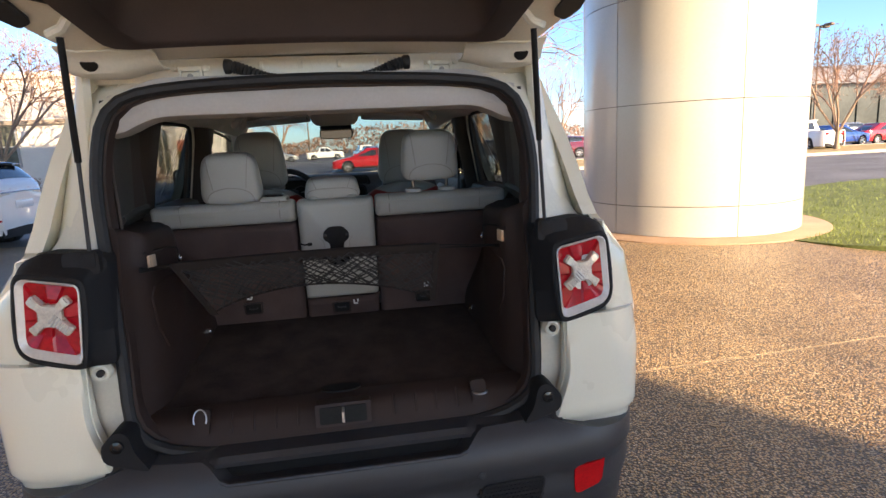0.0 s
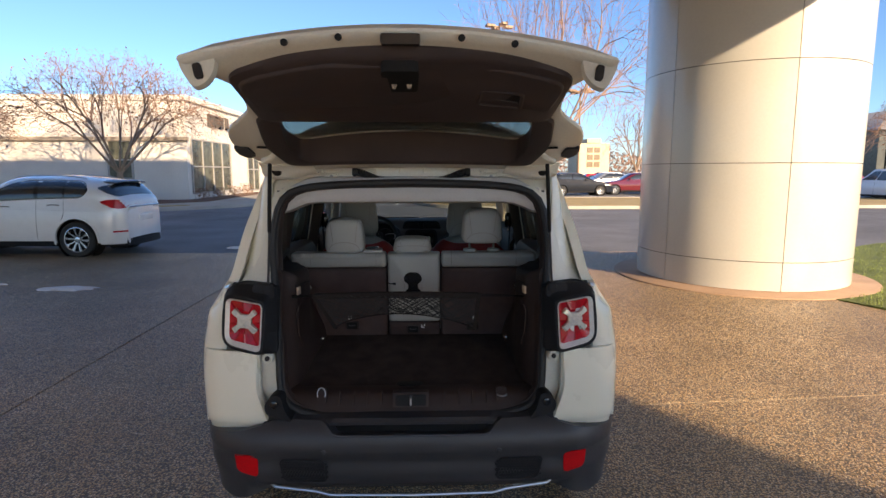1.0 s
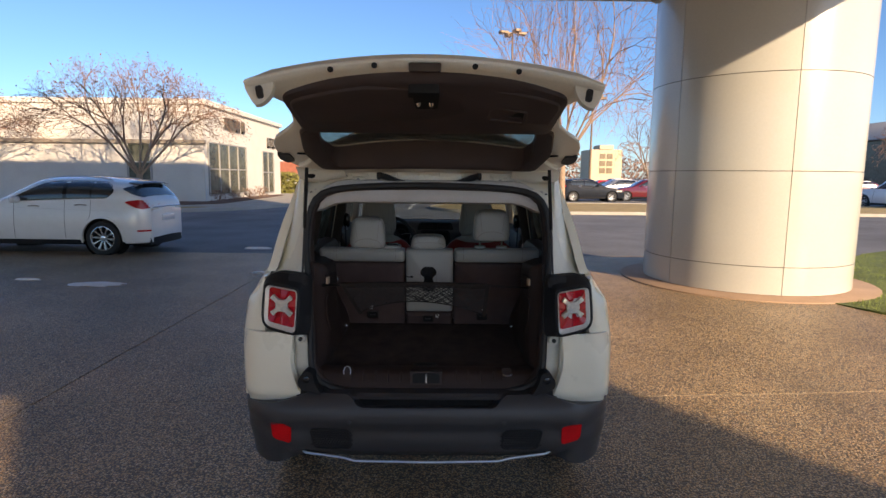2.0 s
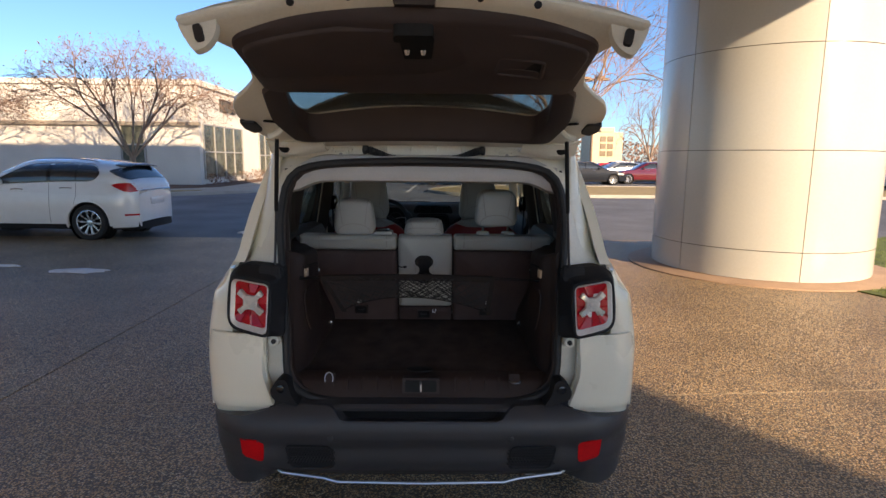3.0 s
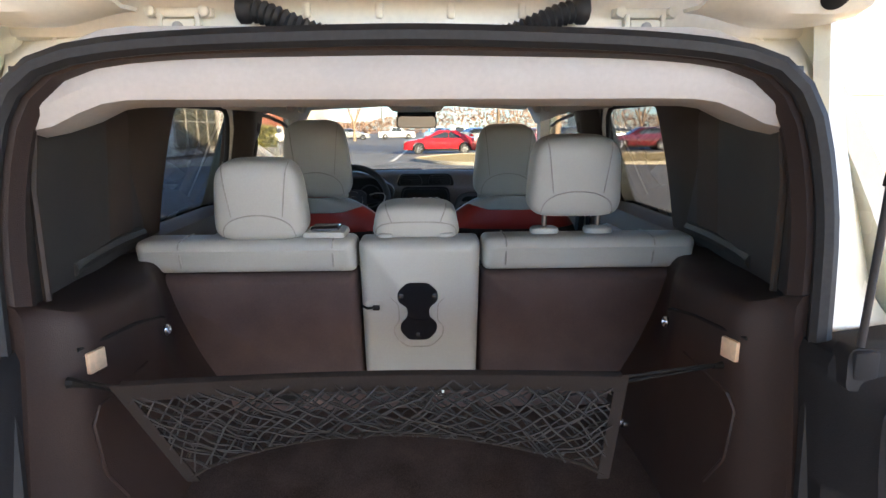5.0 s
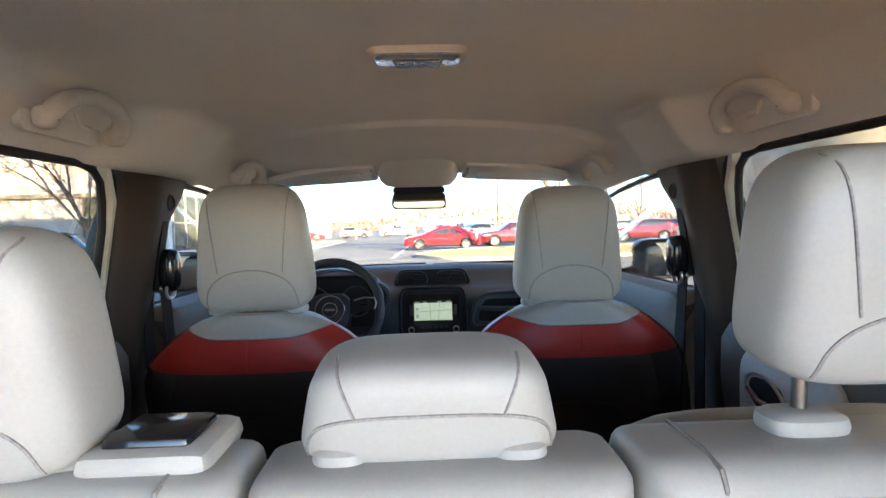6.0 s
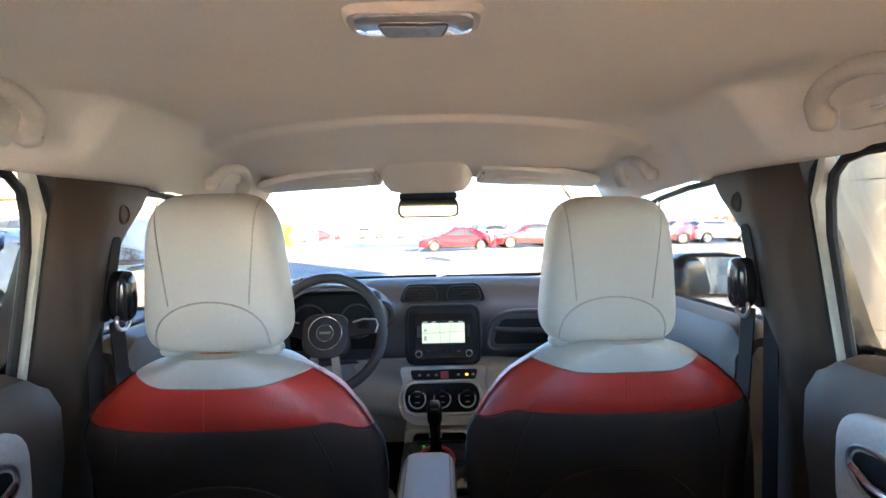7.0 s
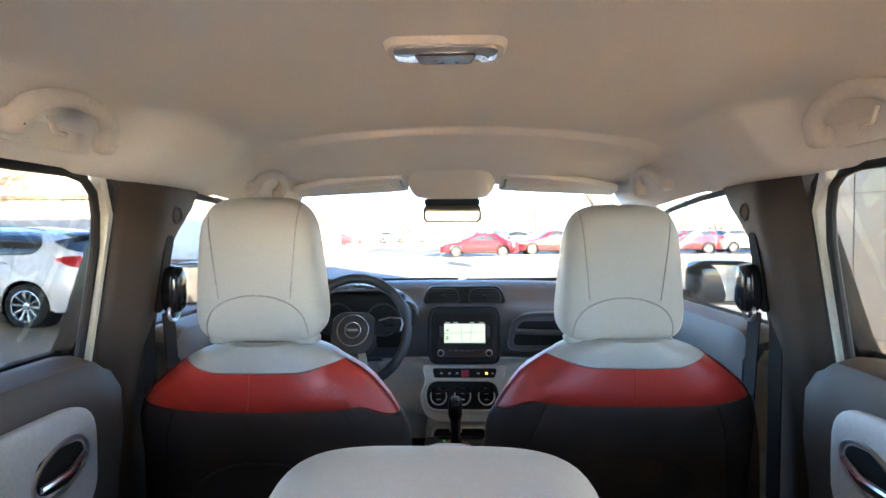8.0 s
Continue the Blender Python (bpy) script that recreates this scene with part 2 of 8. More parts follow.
    "bluecar": mat("blue_car_paint", (0.02, 0.07, 0.30), 0.10, var=0.1, coat=0.9),
    "net": mat("black_net_cord", (0.018, 0.017, 0.017), 0.7, var=0.2),
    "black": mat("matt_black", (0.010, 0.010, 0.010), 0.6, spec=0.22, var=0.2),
    "pole": mat("bronze_pole_paint", (0.16, 0.11, 0.07), 0.5, 0.3, var=0.15),
    "greymetal": mat("grey_painted_metal", (0.34, 0.33, 0.31), 0.5, 0.2, var=0.12),
    "white": mat("plain_white", (0.78, 0.78, 0.76), 0.5, var=0.04),
    "letter": mat("dark_sign_letters", (0.10, 0.09, 0.08), 0.5, 0.2, var=0.1),
    "screen": mat("lit_map_screen", (0.42, 0.56, 0.42), 0.3, var=0.06, scale=30, emit=0.045),
    "screenline": mat("screen_lines", (0.20, 0.30, 0.24), 0.3, var=0.05, emit=0.02),
    "hazard": mat("red_button", (0.55, 0.03, 0.04), 0.4, var=0.1),
    "greenlamp": mat("green_indicator", (0.1, 0.8, 0.2), 0.4, var=0.05, emit=0.03),
    "amberlamp": mat("amber_indicator", (0.9, 0.45, 0.08), 0.4, var=0.05, emit=0.1),
    "lampglass": mat("ceiling_lamp_lens", (0.66, 0.67, 0.70), 0.16, 0.5, var=0.15, scale=20, coat=1.0),
    "floormat": mat("black_floor_carpet", (0.018, 0.017, 0.017), 0.95, var=0.3, fine=300, bump=0.5),
}


# ---- mesh helpers ----
def origin(ob):
    o = Vector()
    while ob:
        o += ob.location
        ob = ob.parent
    return o


def part(name, bm, material, parent=None, label="", angle=38.0):
    """Link a bmesh, given in world metres, as one mesh object."""
    bmesh.ops.recalc_face_normals(bm, faces=bm.faces)
    lim = radians(angle)
    for e in bm.edges:
        e.smooth = len(e.link_faces) != 2 or e.calc_face_angle(0) < lim
    for f in bm.faces:
        f.smooth = True
    me = bpy.data.meshes.new(name)
    bm.to_mesh(me)
    bm.free()
    me.materials.append(M[material])
    ob = new(name, me)
    if parent:
        me.transform(Matrix.Translation(-origin(parent)))
        ob.parent = parent
    if label:
        ob["label"] = label
    return ob


def root(name, at, label, category, group="", kind=""):
    e = new(name)
    e.location = at
    return tagged(e, label, category, group, kind)


def B():
    return bmesh.new()


def merge(bm, tmp, m=None):
    if m is not None:
        bmesh.ops.transform(tmp, matrix=m, verts=tmp.verts)
    me = bpy.data.meshes.new("t")
    tmp.to_mesh(me)
    tmp.free()
    bm.from_mesh(me)
    bpy.data.meshes.remove(me)
    return bm


def box(bm, lo, hi, bev=0.0, seg=2, m=None):
    t = B()
    bmesh.ops.create_cube(t, size=1)
    lo, hi = Vector(lo), Vector(hi)
    for v in t.verts:
        v.co = Vector([lo[i] + (v.co[i] + 0.5) * (hi[i] - lo[i]) for i in range(3)])
    if bev > 0:
        bmesh.ops.bevel(t, geom=t.edges[:], offset=min(bev, 0.49 * min(hi - lo)), segments=seg, affect="EDGES", profile=0.5)
    return merge(bm, t, m)


def rows(bm, grid, close_u=False, close_v=False):
    """Faces over rows of points."""
    vs = [[bm.verts.new(p) for p in r] for r in grid]
    nu, nv = len(vs), len(vs[0])
    for i in range(nu if close_u else nu - 1):
        for j in range(nv if close_v else nv - 1):
            try:
                bm.faces.new((vs[i][j], vs[i][(j + 1) % nv], vs[(i + 1) % nu][(j + 1) % nv], vs[(i + 1) % nu][j]))
            except ValueError:
                pass
    return vs


def solid(bm, a, b):
    """A closed shell between two grids of the same size."""
    va, vb = rows(bm, a), rows(bm, b)
    n, k = len(a), len(a[0])
    for i in range(n - 1):
        for j in (0, k - 1):
            bm.faces.new((va[i][j], va[i + 1][j], vb[i + 1][j], vb[i][j]))
    for j in range(k - 1):
        for i in (0, n - 1):
            bm.faces.new((va[i][j], va[i][j + 1], vb[i][j + 1], vb[i][j]))
    return bm


def loft(bm, rings, caps=True):
    vs = rows(bm, rings, close_v=True)
    if caps:
        bm.faces.new(vs[0])
        bm.faces.new(vs[-1])
    return bm


def tube(bm, pts, r, seg=8, closed=False):
    pts = [Vector(p) for p in pts]
    n = len(pts)
    rings, up = [], None
    for i, p in enumerate(pts):
        a = pts[(i - 1) % n] if closed or i else p
        b = pts[(i + 1) % n] if closed or i < n - 1 else p
        d = (b - a).normalized()
        if up is None:
            up = d.orthogonal().normalized()
        up = (up - d * up.dot(d)).normalized()
        s = d.cross(up)
        rr = r[i] if isinstance(r, (list, tuple)) else r
        rings.append([p + (up * math.cos(k * 2 * math.pi / seg) + s * math.sin(k * 2 * math.pi / seg)) * rr for k in range(seg)])
    if closed:
        rows(bm, rings, close_u=True, close_v=True)
    else:
        loft(bm, rings)
    return bm


def lathe(bm, prof, at, axis=(0, 0, 1), seg=24, caps=True):
    ax = Vector(axis).normalized()
    u = ax.orthogonal().normalized()
    w = ax.cross(u)
    at = Vector(at)
    rings = [[at + ax * h + (u * math.cos(k * 2 * math.pi / seg) + w * math.sin(k * 2 * math.pi / seg)) * max(r, 0.0004) for k in range(seg)] for r, h in prof]
    return loft(bm, rings, caps)


def rpoly(pts, r, n=5):
    """Corner-rounded closed polygon (2D)."""
    out, k = [], len(pts)
    for i in range(k):
        p, a, b = Vector(pts[i]), Vector(pts[i - 1]), Vector(pts[(i + 1) % k])
        rr = r[i] if isinstance(r, (list, tuple)) else r
        da, db = a - p, b - p
        q0 = p + da.normalized() * min(rr, da.length * 0.48)
        q1 = p + db.normalized() * min(rr, db.length * 0.48)
        for j in range(n + 1):
            t = j / n
            out.append(q0 * (1 - t) ** 2 + p * 2 * t * (1 - t) + q1 * t * t)
    return out


def polar(loop, n, c):
    """n points on a star-shaped loop at even angles round c."""
    out = []
    for k in range(n):
        a = 2 * math.pi * k / n
        d = Vector((math.cos(a), math.sin(a)))
        best = None
        for i in range(len(loop)):
            p, q = loop[i - 1] - c, loop[i] - c
            e = q - p
            den = d.x * e.y - d.y * e.x
            if abs(den) < 1e-9:
                continue
            s = (p.x * e.y - p.y * e.x) / den
            t = (p.x * d.y - p.y * d.x) / den
            if s > 0 and -1e-6 <= t <= 1 + 1e-6 and (best is None or s > best):
                best = s
        out.append(c + d * best)
    return out


def prism(bm, loop, a, b, place):
    """A solid from a 2D loop between depths a and b; place(u, v, d) gives the world point."""
    return loft(bm, [[place(p[0], p[1], a) for p in loop], [place(p[0], p[1], b) for p in loop]])


def pillow(bm, c, size, e=0.35, taper=0.0, nu=36, nv=20, lean=0.0, foot=None):
    """A softly rounded cushion; taper narrows its top, lean (degrees) tips its top backwards, foot squares its lower half."""
    def sp(v, p):
        return math.copysign(abs(v) ** p, v)
    c = Vector(c)
    rot = Matrix.Rotation(radians(lean), 3, "X")
    rings = []
    for j in range(nv + 1):
        ph = -math.pi / 2 + math.pi * j / nv
        ring = []
        for i in range(nu):
            th = 2 * math.pi * i / nu
            ez = foot if foot and ph < 0 else e
            z = sp(math.sin(ph), ez)
            k = 1 - taper * (z + 1) / 2
            q = max(sp(math.cos(ph), ez), 0.001)
            ring.append(c + rot @ Vector((size[0] / 2 * q * sp(math.cos(th), e) * k, size[1] / 2 * q * sp(math.sin(th), e), size[2] / 2 * z)))
        rings.append(ring)
    return loft(bm, rings)


def lerp(tab, x):
    if x <= tab[0][0]:
        return tab[0][1]
    for (a, p), (b, q) in zip(tab, tab[1:]):
        if x <= b:
            return p + (q - p) * (x - a) / (b - a)
    return tab[-1][1]


def smooth(a, b, x):
    t = min(1, max(0, (x - a) / (b - a)))
    return t * t * (3 - 2 * t)


def frange(a, b, n):
    return [a + (b - a) * i / (n - 1) for i in range(n)]


# ---- ground ----
def slab(name, loop, z0, z1, material, label, category, kind="structure", parent=None, bev=0.0):
    bm = B()
    prism(bm, loop, z0, z1, lambda u, v, d: Vector((u, v, d)))
    ob = part(name, bm, material, parent)
    if not parent:
        tagged(ob, label, category, "", kind)
    return ob


ground = slab("ground", [(-900, -300), (900, -300), (900, 1500), (-900, 1500)], -0.5, -0.02, "asphalt", "worn dark grey asphalt of the drive and car park", "ground")

plaza = root("pavement", (0, 0, 0), "exposed-aggregate concrete plaza of brown pebbles with joints", "pavement", kind="structure")


def rise(x, y):
    """The paving climbs gently towards the column."""
    return 0.2 * (1 - smooth(1.9, 4.7, math.hypot(x - 4.58, y - 5.78))) * (1 - smooth(8.2, 9.6, y)) + 0.2 * smooth(5.5, 8.0, x) * smooth(1.5, 3.0, y) * (1 - smooth(8.2, 9.6, y)) * smooth(1.9, 4.7, math.hypot(x - 4.58, y - 5.78))


XJ = [-26.9, -20.9, -14.9, -8.9, -2.9, 9.1]
YJ = [-10.4, -4.4, 1.6, 9.6]
for i in range(len(XJ) - 1):
    for j in range(len(YJ) - 1):
        bm = B()
        nx, ny = (49, 25) if XJ[i + 1] > 2 else (13, 13)
        top = [[Vector((x, y + 0.05 * x * (1 - smooth(1.6, 9.0, y)), rise(x, y))) for y in frange(YJ[j] + 0.010, YJ[j + 1] - 0.010, ny)] for x in frange(XJ[i] + 0.010, XJ[i + 1] - 0.010, nx)]
        solid(bm, top, [[p - Vector((0, 0, 0.15)) for p in r] for r in top])
        part("slab", bm, "aggregate_skylit" if YJ[j + 1] < 2 and XJ[i + 1] < -2 else "aggregate", plaza)
bm = B()
box(bm, (XJ[0], YJ[0], -0.16), (XJ[-1], YJ[-1], -0.008))
part("joint_filler", bm, "joint", plaza)
bm = B()
top = [[Vector((x, y, rise(x, 1.6) - 0.003)) for y in (1.575 + 0.05 * x, 1.625 + 0.05 * x)] for x in frange(XJ[0], XJ[-1], 145)]
solid(bm, top, [[p - Vector((0, 0, 0.02)) for p in r] for r in top])
part("joint_filler", bm, "joint", plaza)


CX, CY, CR = 4.58, 5.78, 1.37
# lawn bed beside the column
lawn_loop = rpoly([(4.75, 4.35), (5.1, 3.45), (8.0, 2.2), (40, 0.0), (40, 9.6), (13.3, 9.9), (9.3, 9.3), (7.0, 7.2)], [0.3, 1.0, 1.5, 1, 1, 2, 1.5, 1.2], 8)
slab("lawn", lawn_loop, -0.1, 0.212, "lawn", "green winter lawn beside the round column", "lawn")
bm = B()
rnd = random.Random(5)


def inside(loop, x, y):
    c = False
    for i in range(len(loop)):
        (x0, y0), (x1, y1) = loop[i - 1][:2], loop[i][:2]
        if (y0 > y) != (y1 > y) and x < (x1 - x0) * (y - y0) / (y1 - y0) + x0:
            c = not c
    return c


verts, faces = [], []
while len(faces) < 26000:
    x, y = 5.0 + rnd.random() ** 1.5 * 11, rnd.uniform(1.4, 9.8)
    if not inside(lawn_loop, x, y) or math.hypot(x - CX, y - CY) < 1.69:
        continue
    h, a, w, t = rnd.uniform(0.025, 0.06), rnd.uniform(0, 6.28), rnd.uniform(0.003, 0.006), rnd.uniform(0.0, 0.03)
    k = len(verts)
    ca, sa = math.cos(a), math.sin(a)
    verts += [(x - w * ca, y - w * sa, 0.2), (x + w * ca, y + w * sa, 0.2), (x - t * sa, y + t * ca, h + 0.2)]
    faces.append((k, k + 1, k + 2))
me = bpy.data.meshes.new("grass")
me.from_pydata(verts, [], faces)
me.materials.append(M["grass"])
tagged(new("grass", me), "short green grass blades on the lawn", "grass", "", "stuff")

# column with its round apron
apron = B()
lathe(apron, [(1.70, -0.1), (1.70, 0.214), (1.685, 0.224), (0.5, 0.224)], (CX, CY, 0), seg=72)
tagged(part("column_apron", apron, "bricky"), "round tan concrete apron at the foot of the column", "paving", "", "structure")
column = root("round_column", (CX, CY, 0.22), "large round column clad in glossy cream-white metal panels", "column", kind="structure")
bm = B()
lathe(bm, [(CR - 0.03, 0.02), (CR - 0.03, 4.62)], (CX, CY, 0), seg=64)
part("column_core", bm, "letter", column)
SEAM0 = math.atan2(4.40 - CY, 4.38 - CX)
ZP = [0.225, 0.585, 1.785, 2.985, 4.185, 4.6]
for k in range(6):
    a0, a1 = SEAM0 + k * math.pi / 3, SEAM0 + (k + 1) * math.pi / 3
    for i in range(5):
        g = 0.0045
        za, zb = ZP[i] + g, ZP[i + 1] - g
        aa = frange(a0 + g / CR, a1 - g / CR, 15)
        o = [[Vector((CX + CR * math.cos(a), CY + CR * math.sin(a), z)) for z in (za, zb)] for a in aa]
        n = [[Vector((CX + (CR - 0.02) * math.cos(a), CY + (CR - 0.02) * math.sin(a), z)) for z in (za, zb)] for a in aa]
        bm = B()
        solid(bm, o, n)
        part("panel", bm, "panel", column)

# canopy overhead: its far edge shows at the top of the picture
bm = B()
# the unseen mass above the soffit is added to shade drive and white building
box(bm, (-16.0, -10.3, 4.62), (6.3, 7.4, 11.2), 0.02, 1)
tagged(part("canopy_shade_block", bm, "soffit"), "canopy over the drop-off, with unseen mass added above to cast shade", "canopy", "", "structure")
# floodlight on the column
fl = root("floodlight", (3.3, 5.6, 4.2), "small grey floodlight on the column under the canopy", "floodlight")
bm = B()
tube(bm, [(3.28, 5.55, 4.40), (3.16, 5.5, 4.36), (3.06, 5.44, 4.24)], 0.02)
part("bracket", bm, "greymetal", fl)
bm = B()
lathe(bm, [(0.05, -0.12), (0.075, -0.1), (0.08, 0.02), (0.11, 0.1), (0.11, 0.12), (0.09, 0.115)], (3.02, 5.40, 4.16), (-0.7, -0.3, -0.45), 20)
part("lamp_head", bm, "greymetal", fl)

# unseen block added beyond the drop-off to shade the car
PERP, BACK = Vector((0.83, 0.56)), Vector((0.56, -0.83))
tower = [BACK * 22.0 + PERP * u + BACK * v for u, v in ((-1.72, 0), (2.32, 0), (2.32, 2.0), (-1.72, 2.0))]
slab("sun_blocker", tower, 0.0, 13.0, "panel", "unseen broad block in cream-white metal panels, added to shade the car", "tower")

# snow scraps and paint marks
for k, (x, y, rx, ry) in enumerate([(-5.1, 5.95, 0.42, 0.16), (-3.0, 7.1, 0.13, 0.06), (-4.05, 10.4, 0.3, 0.06), (-6.4, 6.3, 0.2, 0.04)]):
    rnd = random.Random(40 + k)
    loop = [(x + rx * math.cos(a) * rnd.uniform(0.6, 1.15), y + ry * math.sin(a) * rnd.uniform(0.5, 1.2)) for a in frange(0, 6.0, 22)]
    bm = B()
    top = [Vector((px + (x - px) * 0.25, py + (y - py) * 0.25, 0.028)) for px, py in loop]
    loft(bm, [[Vector((px, py, -0.02)) for px, py in loop], [Vector((px, py, 0.006)) for px, py in loop], top])
    tagged(part("snow_patch", bm, "snow"), "thin leftover scrap of melting snow on the paving", "snow patch", "snow scraps")

# ---- the car ----
car = root("sport_utility_vehicle", (0, 2.1, 0), "cream-white small off-road car with its tailgate wide open", "car")
SIDES = (1, -1)
HW = [(0.30, 0.855), (0.45, 0.885), (0.62, 0.903), (0.85, 0.905), (0.98, 0.89), (1.10, 0.865), (1.18, 0.835), (1.235, 0.795), (1.45, 0.73), (1.62, 0.672), (1.70, 0.635), (1.74, 0.55)]


def hw(y, z):
    """Outer half width of the body."""
    k = 1.03 * (1 - 0.09 * max(0, (0.30 - y) / 0.2) ** 1.8)
    if y > 3.2:
        k *= 1 - 0.16 * ((y - 3.2) / 1.0) ** 2
    if y < 0.9 and z > 1.1:
        k -= 0.035 * smooth(0.9, 0.2, y)
    return lerp(HW, z) * k


def side_panel(bm, s, st, n=6, thick=0.03, off=0.0):
    """Body-side strip from stations (y, z_low, z_high)."""
    o = [[Vector((s * (hw(y, z) + off), y, z)) for z in frange(a, b, n)] for y, a, b in st]
    i = [[Vector((s * (hw(y, z) + off - thick), y, z)) for z in frange(a, b, n)] for y, a, b in st]
    return solid(bm, o, i)


def arch(y, yc, zlo):
    d = abs(y - yc)
    return 0.36 + math.sqrt(max(0, 0.41 ** 2 - d * d)) if d < 0.41 else zlo


for s in SIDES:
    # rear quarter: from the lamp round to the rear door
    bm = B()
    side_panel(bm, s, [(y, max(0.605 - 0.05 * smooth(0.33, 0.45, y), arch(y, 0.82, 0.555)), lerp([(0.10, 1.02), (0.2, 1.19), (0.3, 1.225)], y)) for y in frange(0.183, 0.78, 18)], 10)
    part("rear_quarter_panel", bm, "paint", car)
    bm = B()
    o = [[Vector((s * (0.775 + (hw(0.186, z) + 0.001 - 0.775) * math.sin(q * math.pi / 2)), 0.118 + 0.10 * (z - 0.93) + 0.07 * (1 - math.cos(q * math.pi / 2)), z)) for q in frange(0, 1, 8)] for z in frange(0.925, 1.20, 9)]
    part("lamp_shoulder", solid(bm, o, [[p + Vector((-s * 0.01, 0.02, 0)) for p in r] for r in o]), "paint", car)
    # rear door, front door
    bm = B()
    side_panel(bm, s, [(y, arch(y, 0.82, 0.42), 1.225) for y in frange(0.79, 1.65, 16)], 10)
    rd = part("rear_door", bm, "paint", car)
    bm = B()
    side_panel(bm, s, [(y, 0.42, 1.225) for y in frange(1.66, 2.72, 12)], 10)
    fd = part("front_door", bm, "paint", car)
    for door, y in ((rd, 0.95), (fd, 1.78)):
        bm = B()
        x = s * (hw(y, 1.08) + 0.02)
        box(bm, (x - 0.012, y - 0.09, 1.065), (x + 0.012, y + 0.09, 1.095), 0.01)
        part("door_handle", bm, "paint", door)
    bm = B()
    side_panel(bm, s, [(y, arch(y, 3.39, 0.42), lerp([(2.73, 1.225), (3.2, 1.17), (4.1, 1.03)], y)) for y in frange(2.73, 4.05, 26)], 10)
    part("front_wing", bm, "paint", car)
    # sill and wheel-arch cladding
    bm = B()
    side_panel(bm, s, [(y, 0.30, 0.425) for y in frange(1.22, 2.99, 8)], 3, 0.05, 0.012)
    part("sill_cladding", bm, "blackplastic", car)
    for yc in (0.82, 3.39):
        aa = frange(0.05, math.pi - 0.05, 26)
        o, i = [], []
        for a in aa:
            row, rin = [], []
            for r in (0.405, 0.43, 0.465, 0.48):
                y, z = yc + r * math.cos(a), 0.36 + r * math.sin(a)
                x = hw(y, z) + (0.016 if r < 0.47 else 0.002)
                row.append(Vector((s * x, y, z)))
                rin.append(Vector((s * (x - 0.04), y, z)))
            o.append(row)
            i.append(rin)
        bm = B()
        solid(bm, o, i)
        part("arch_cladding", bm, "blackplastic", car)
    # roof side rail above the doors, running into the windscreen pillar
    bm = B()
    st = [(0.36, 1.60, 1.70), (0.9, 1.615, 1.712), (1.5, 1.618, 1.715), (2.0, 1.615, 1.712), (2.4, 1.60, 1.69)]
    side_panel(bm, s, st, 5, 0.05)
    part("roof_side_rail", bm, "paint", car)
    bm = B()
    p0, p1 = Vector((s * 0.655, 2.38, 1.65)), Vector((s * 0.80, 3.10, 1.23))
    loft(bm, [[p + Vector(q) for q in ((s * 0.03, -0.05, 0.0), (s * 0.03, 0.04, 0.03), (-s * 0.035, 0.05, 0.02), (-s * 0.035, -0.04, -0.01))] for p in (p0, p0.lerp(p1, 0.5) + Vector((s * 0.01, 0, 0.012)), p1)])
    part("windscreen_pillar", bm, "paint", car)
    # pillars between windows (outside)
    for name, pts, m in (("centre_pillar", [(1.57, 1.73), (1.55, 1.75)], "gloss"), ("rear_pillar", [(0.36, 0.84), (0.20, 0.84)], "paint")):
        o, i = [], []
        for k, z in enumerate(frange(1.62, 1.215, 8)):
            t = k / 7
            y0, y1 = pts[0][0] + (pts[1][0] - pts[0][0]) * t, pts[0][1] + (pts[1][1] - pts[0][1]) * t
            yy = frange(y0, y1, 5)
            o.append([Vector((s * (hw(y, z) - 0.002), y, z)) for y in yy])
            i.append([Vector((s * (hw(y, z) - 0.045), y, z)) for y in yy])
        bm = B()
        part(name, solid(bm, o, i), m, car)
    # door glass
    for name, ya, yb, m in (("rear_door_glass", 0.83, 1.58, "tint"), ("front_door_glass", 1.72, 2.95, "glass")):
        o, i = [], []
        for z in frange(1.625, 1.215, 6):
            y0 = ya - 0.03 + 0.1 * (z - 1.2) if "rear" in name else ya
            y1 = yb if "rear" in name else min(yb, 3.03 - (z - 1.2) * 1.42)
            yy = frange(y0, y1, 6)
            o.append([Vector((s * (hw(y, z) - 0.022), y, z)) for y in yy])
            i.append([Vector((s * (hw(y, z) - 0.027), y, z)) for y in yy])
        bm = B()
        ob = part(name, solid(bm, o, i), m, car)
        ob.visible_shadow = False
    # belt-line rubber
    bm = B()
    tube(bm, [(s * (hw(y, 1.228) - 0.008), y, 1.228) for y in frange(0.76, 2.95, 12)], 0.011, 6)
    part("belt_seal", bm, "rubber", car)
    # wheels
    for yc in (0.82, 3.39):
        w = new("wheel")
        w.parent = car
        w.location = Vector((s * 0.785, yc, 0.352)) - car.location
        bm = B()
        lathe(bm, [(0.225, -0.11), (0.30, -0.115), (0.335, -0.10), (0.350, -0.06), (0.352, 0.0), (0.350, 0.06), (0.335, 0.10), (0.30, 0.115), (0.225, 0.11), (0.215, 0), (0.225, -0.11)], (s * 0.785, yc, 0.352), (1, 0, 0), 48, caps=False)
        for k in range(64):
            a = k * 2 * math.pi / 64
            c = Vector((s * 0.785, yc + 0.350 * math.cos(a), 0.352 + 0.350 * math.sin(a)))
            box(bm, (-0.085, -0.006, -0.006), (0.085, 0.006, 0.004), 0, m=Matrix.Translation(c) @ Matrix.Rotation(a - math.pi / 2, 4, "X") @ Matrix.Rotation(0.25 if k % 2 else -0.25, 4, "Z"))
        part("tyre", bm, "tyre", w)
        bm = B()
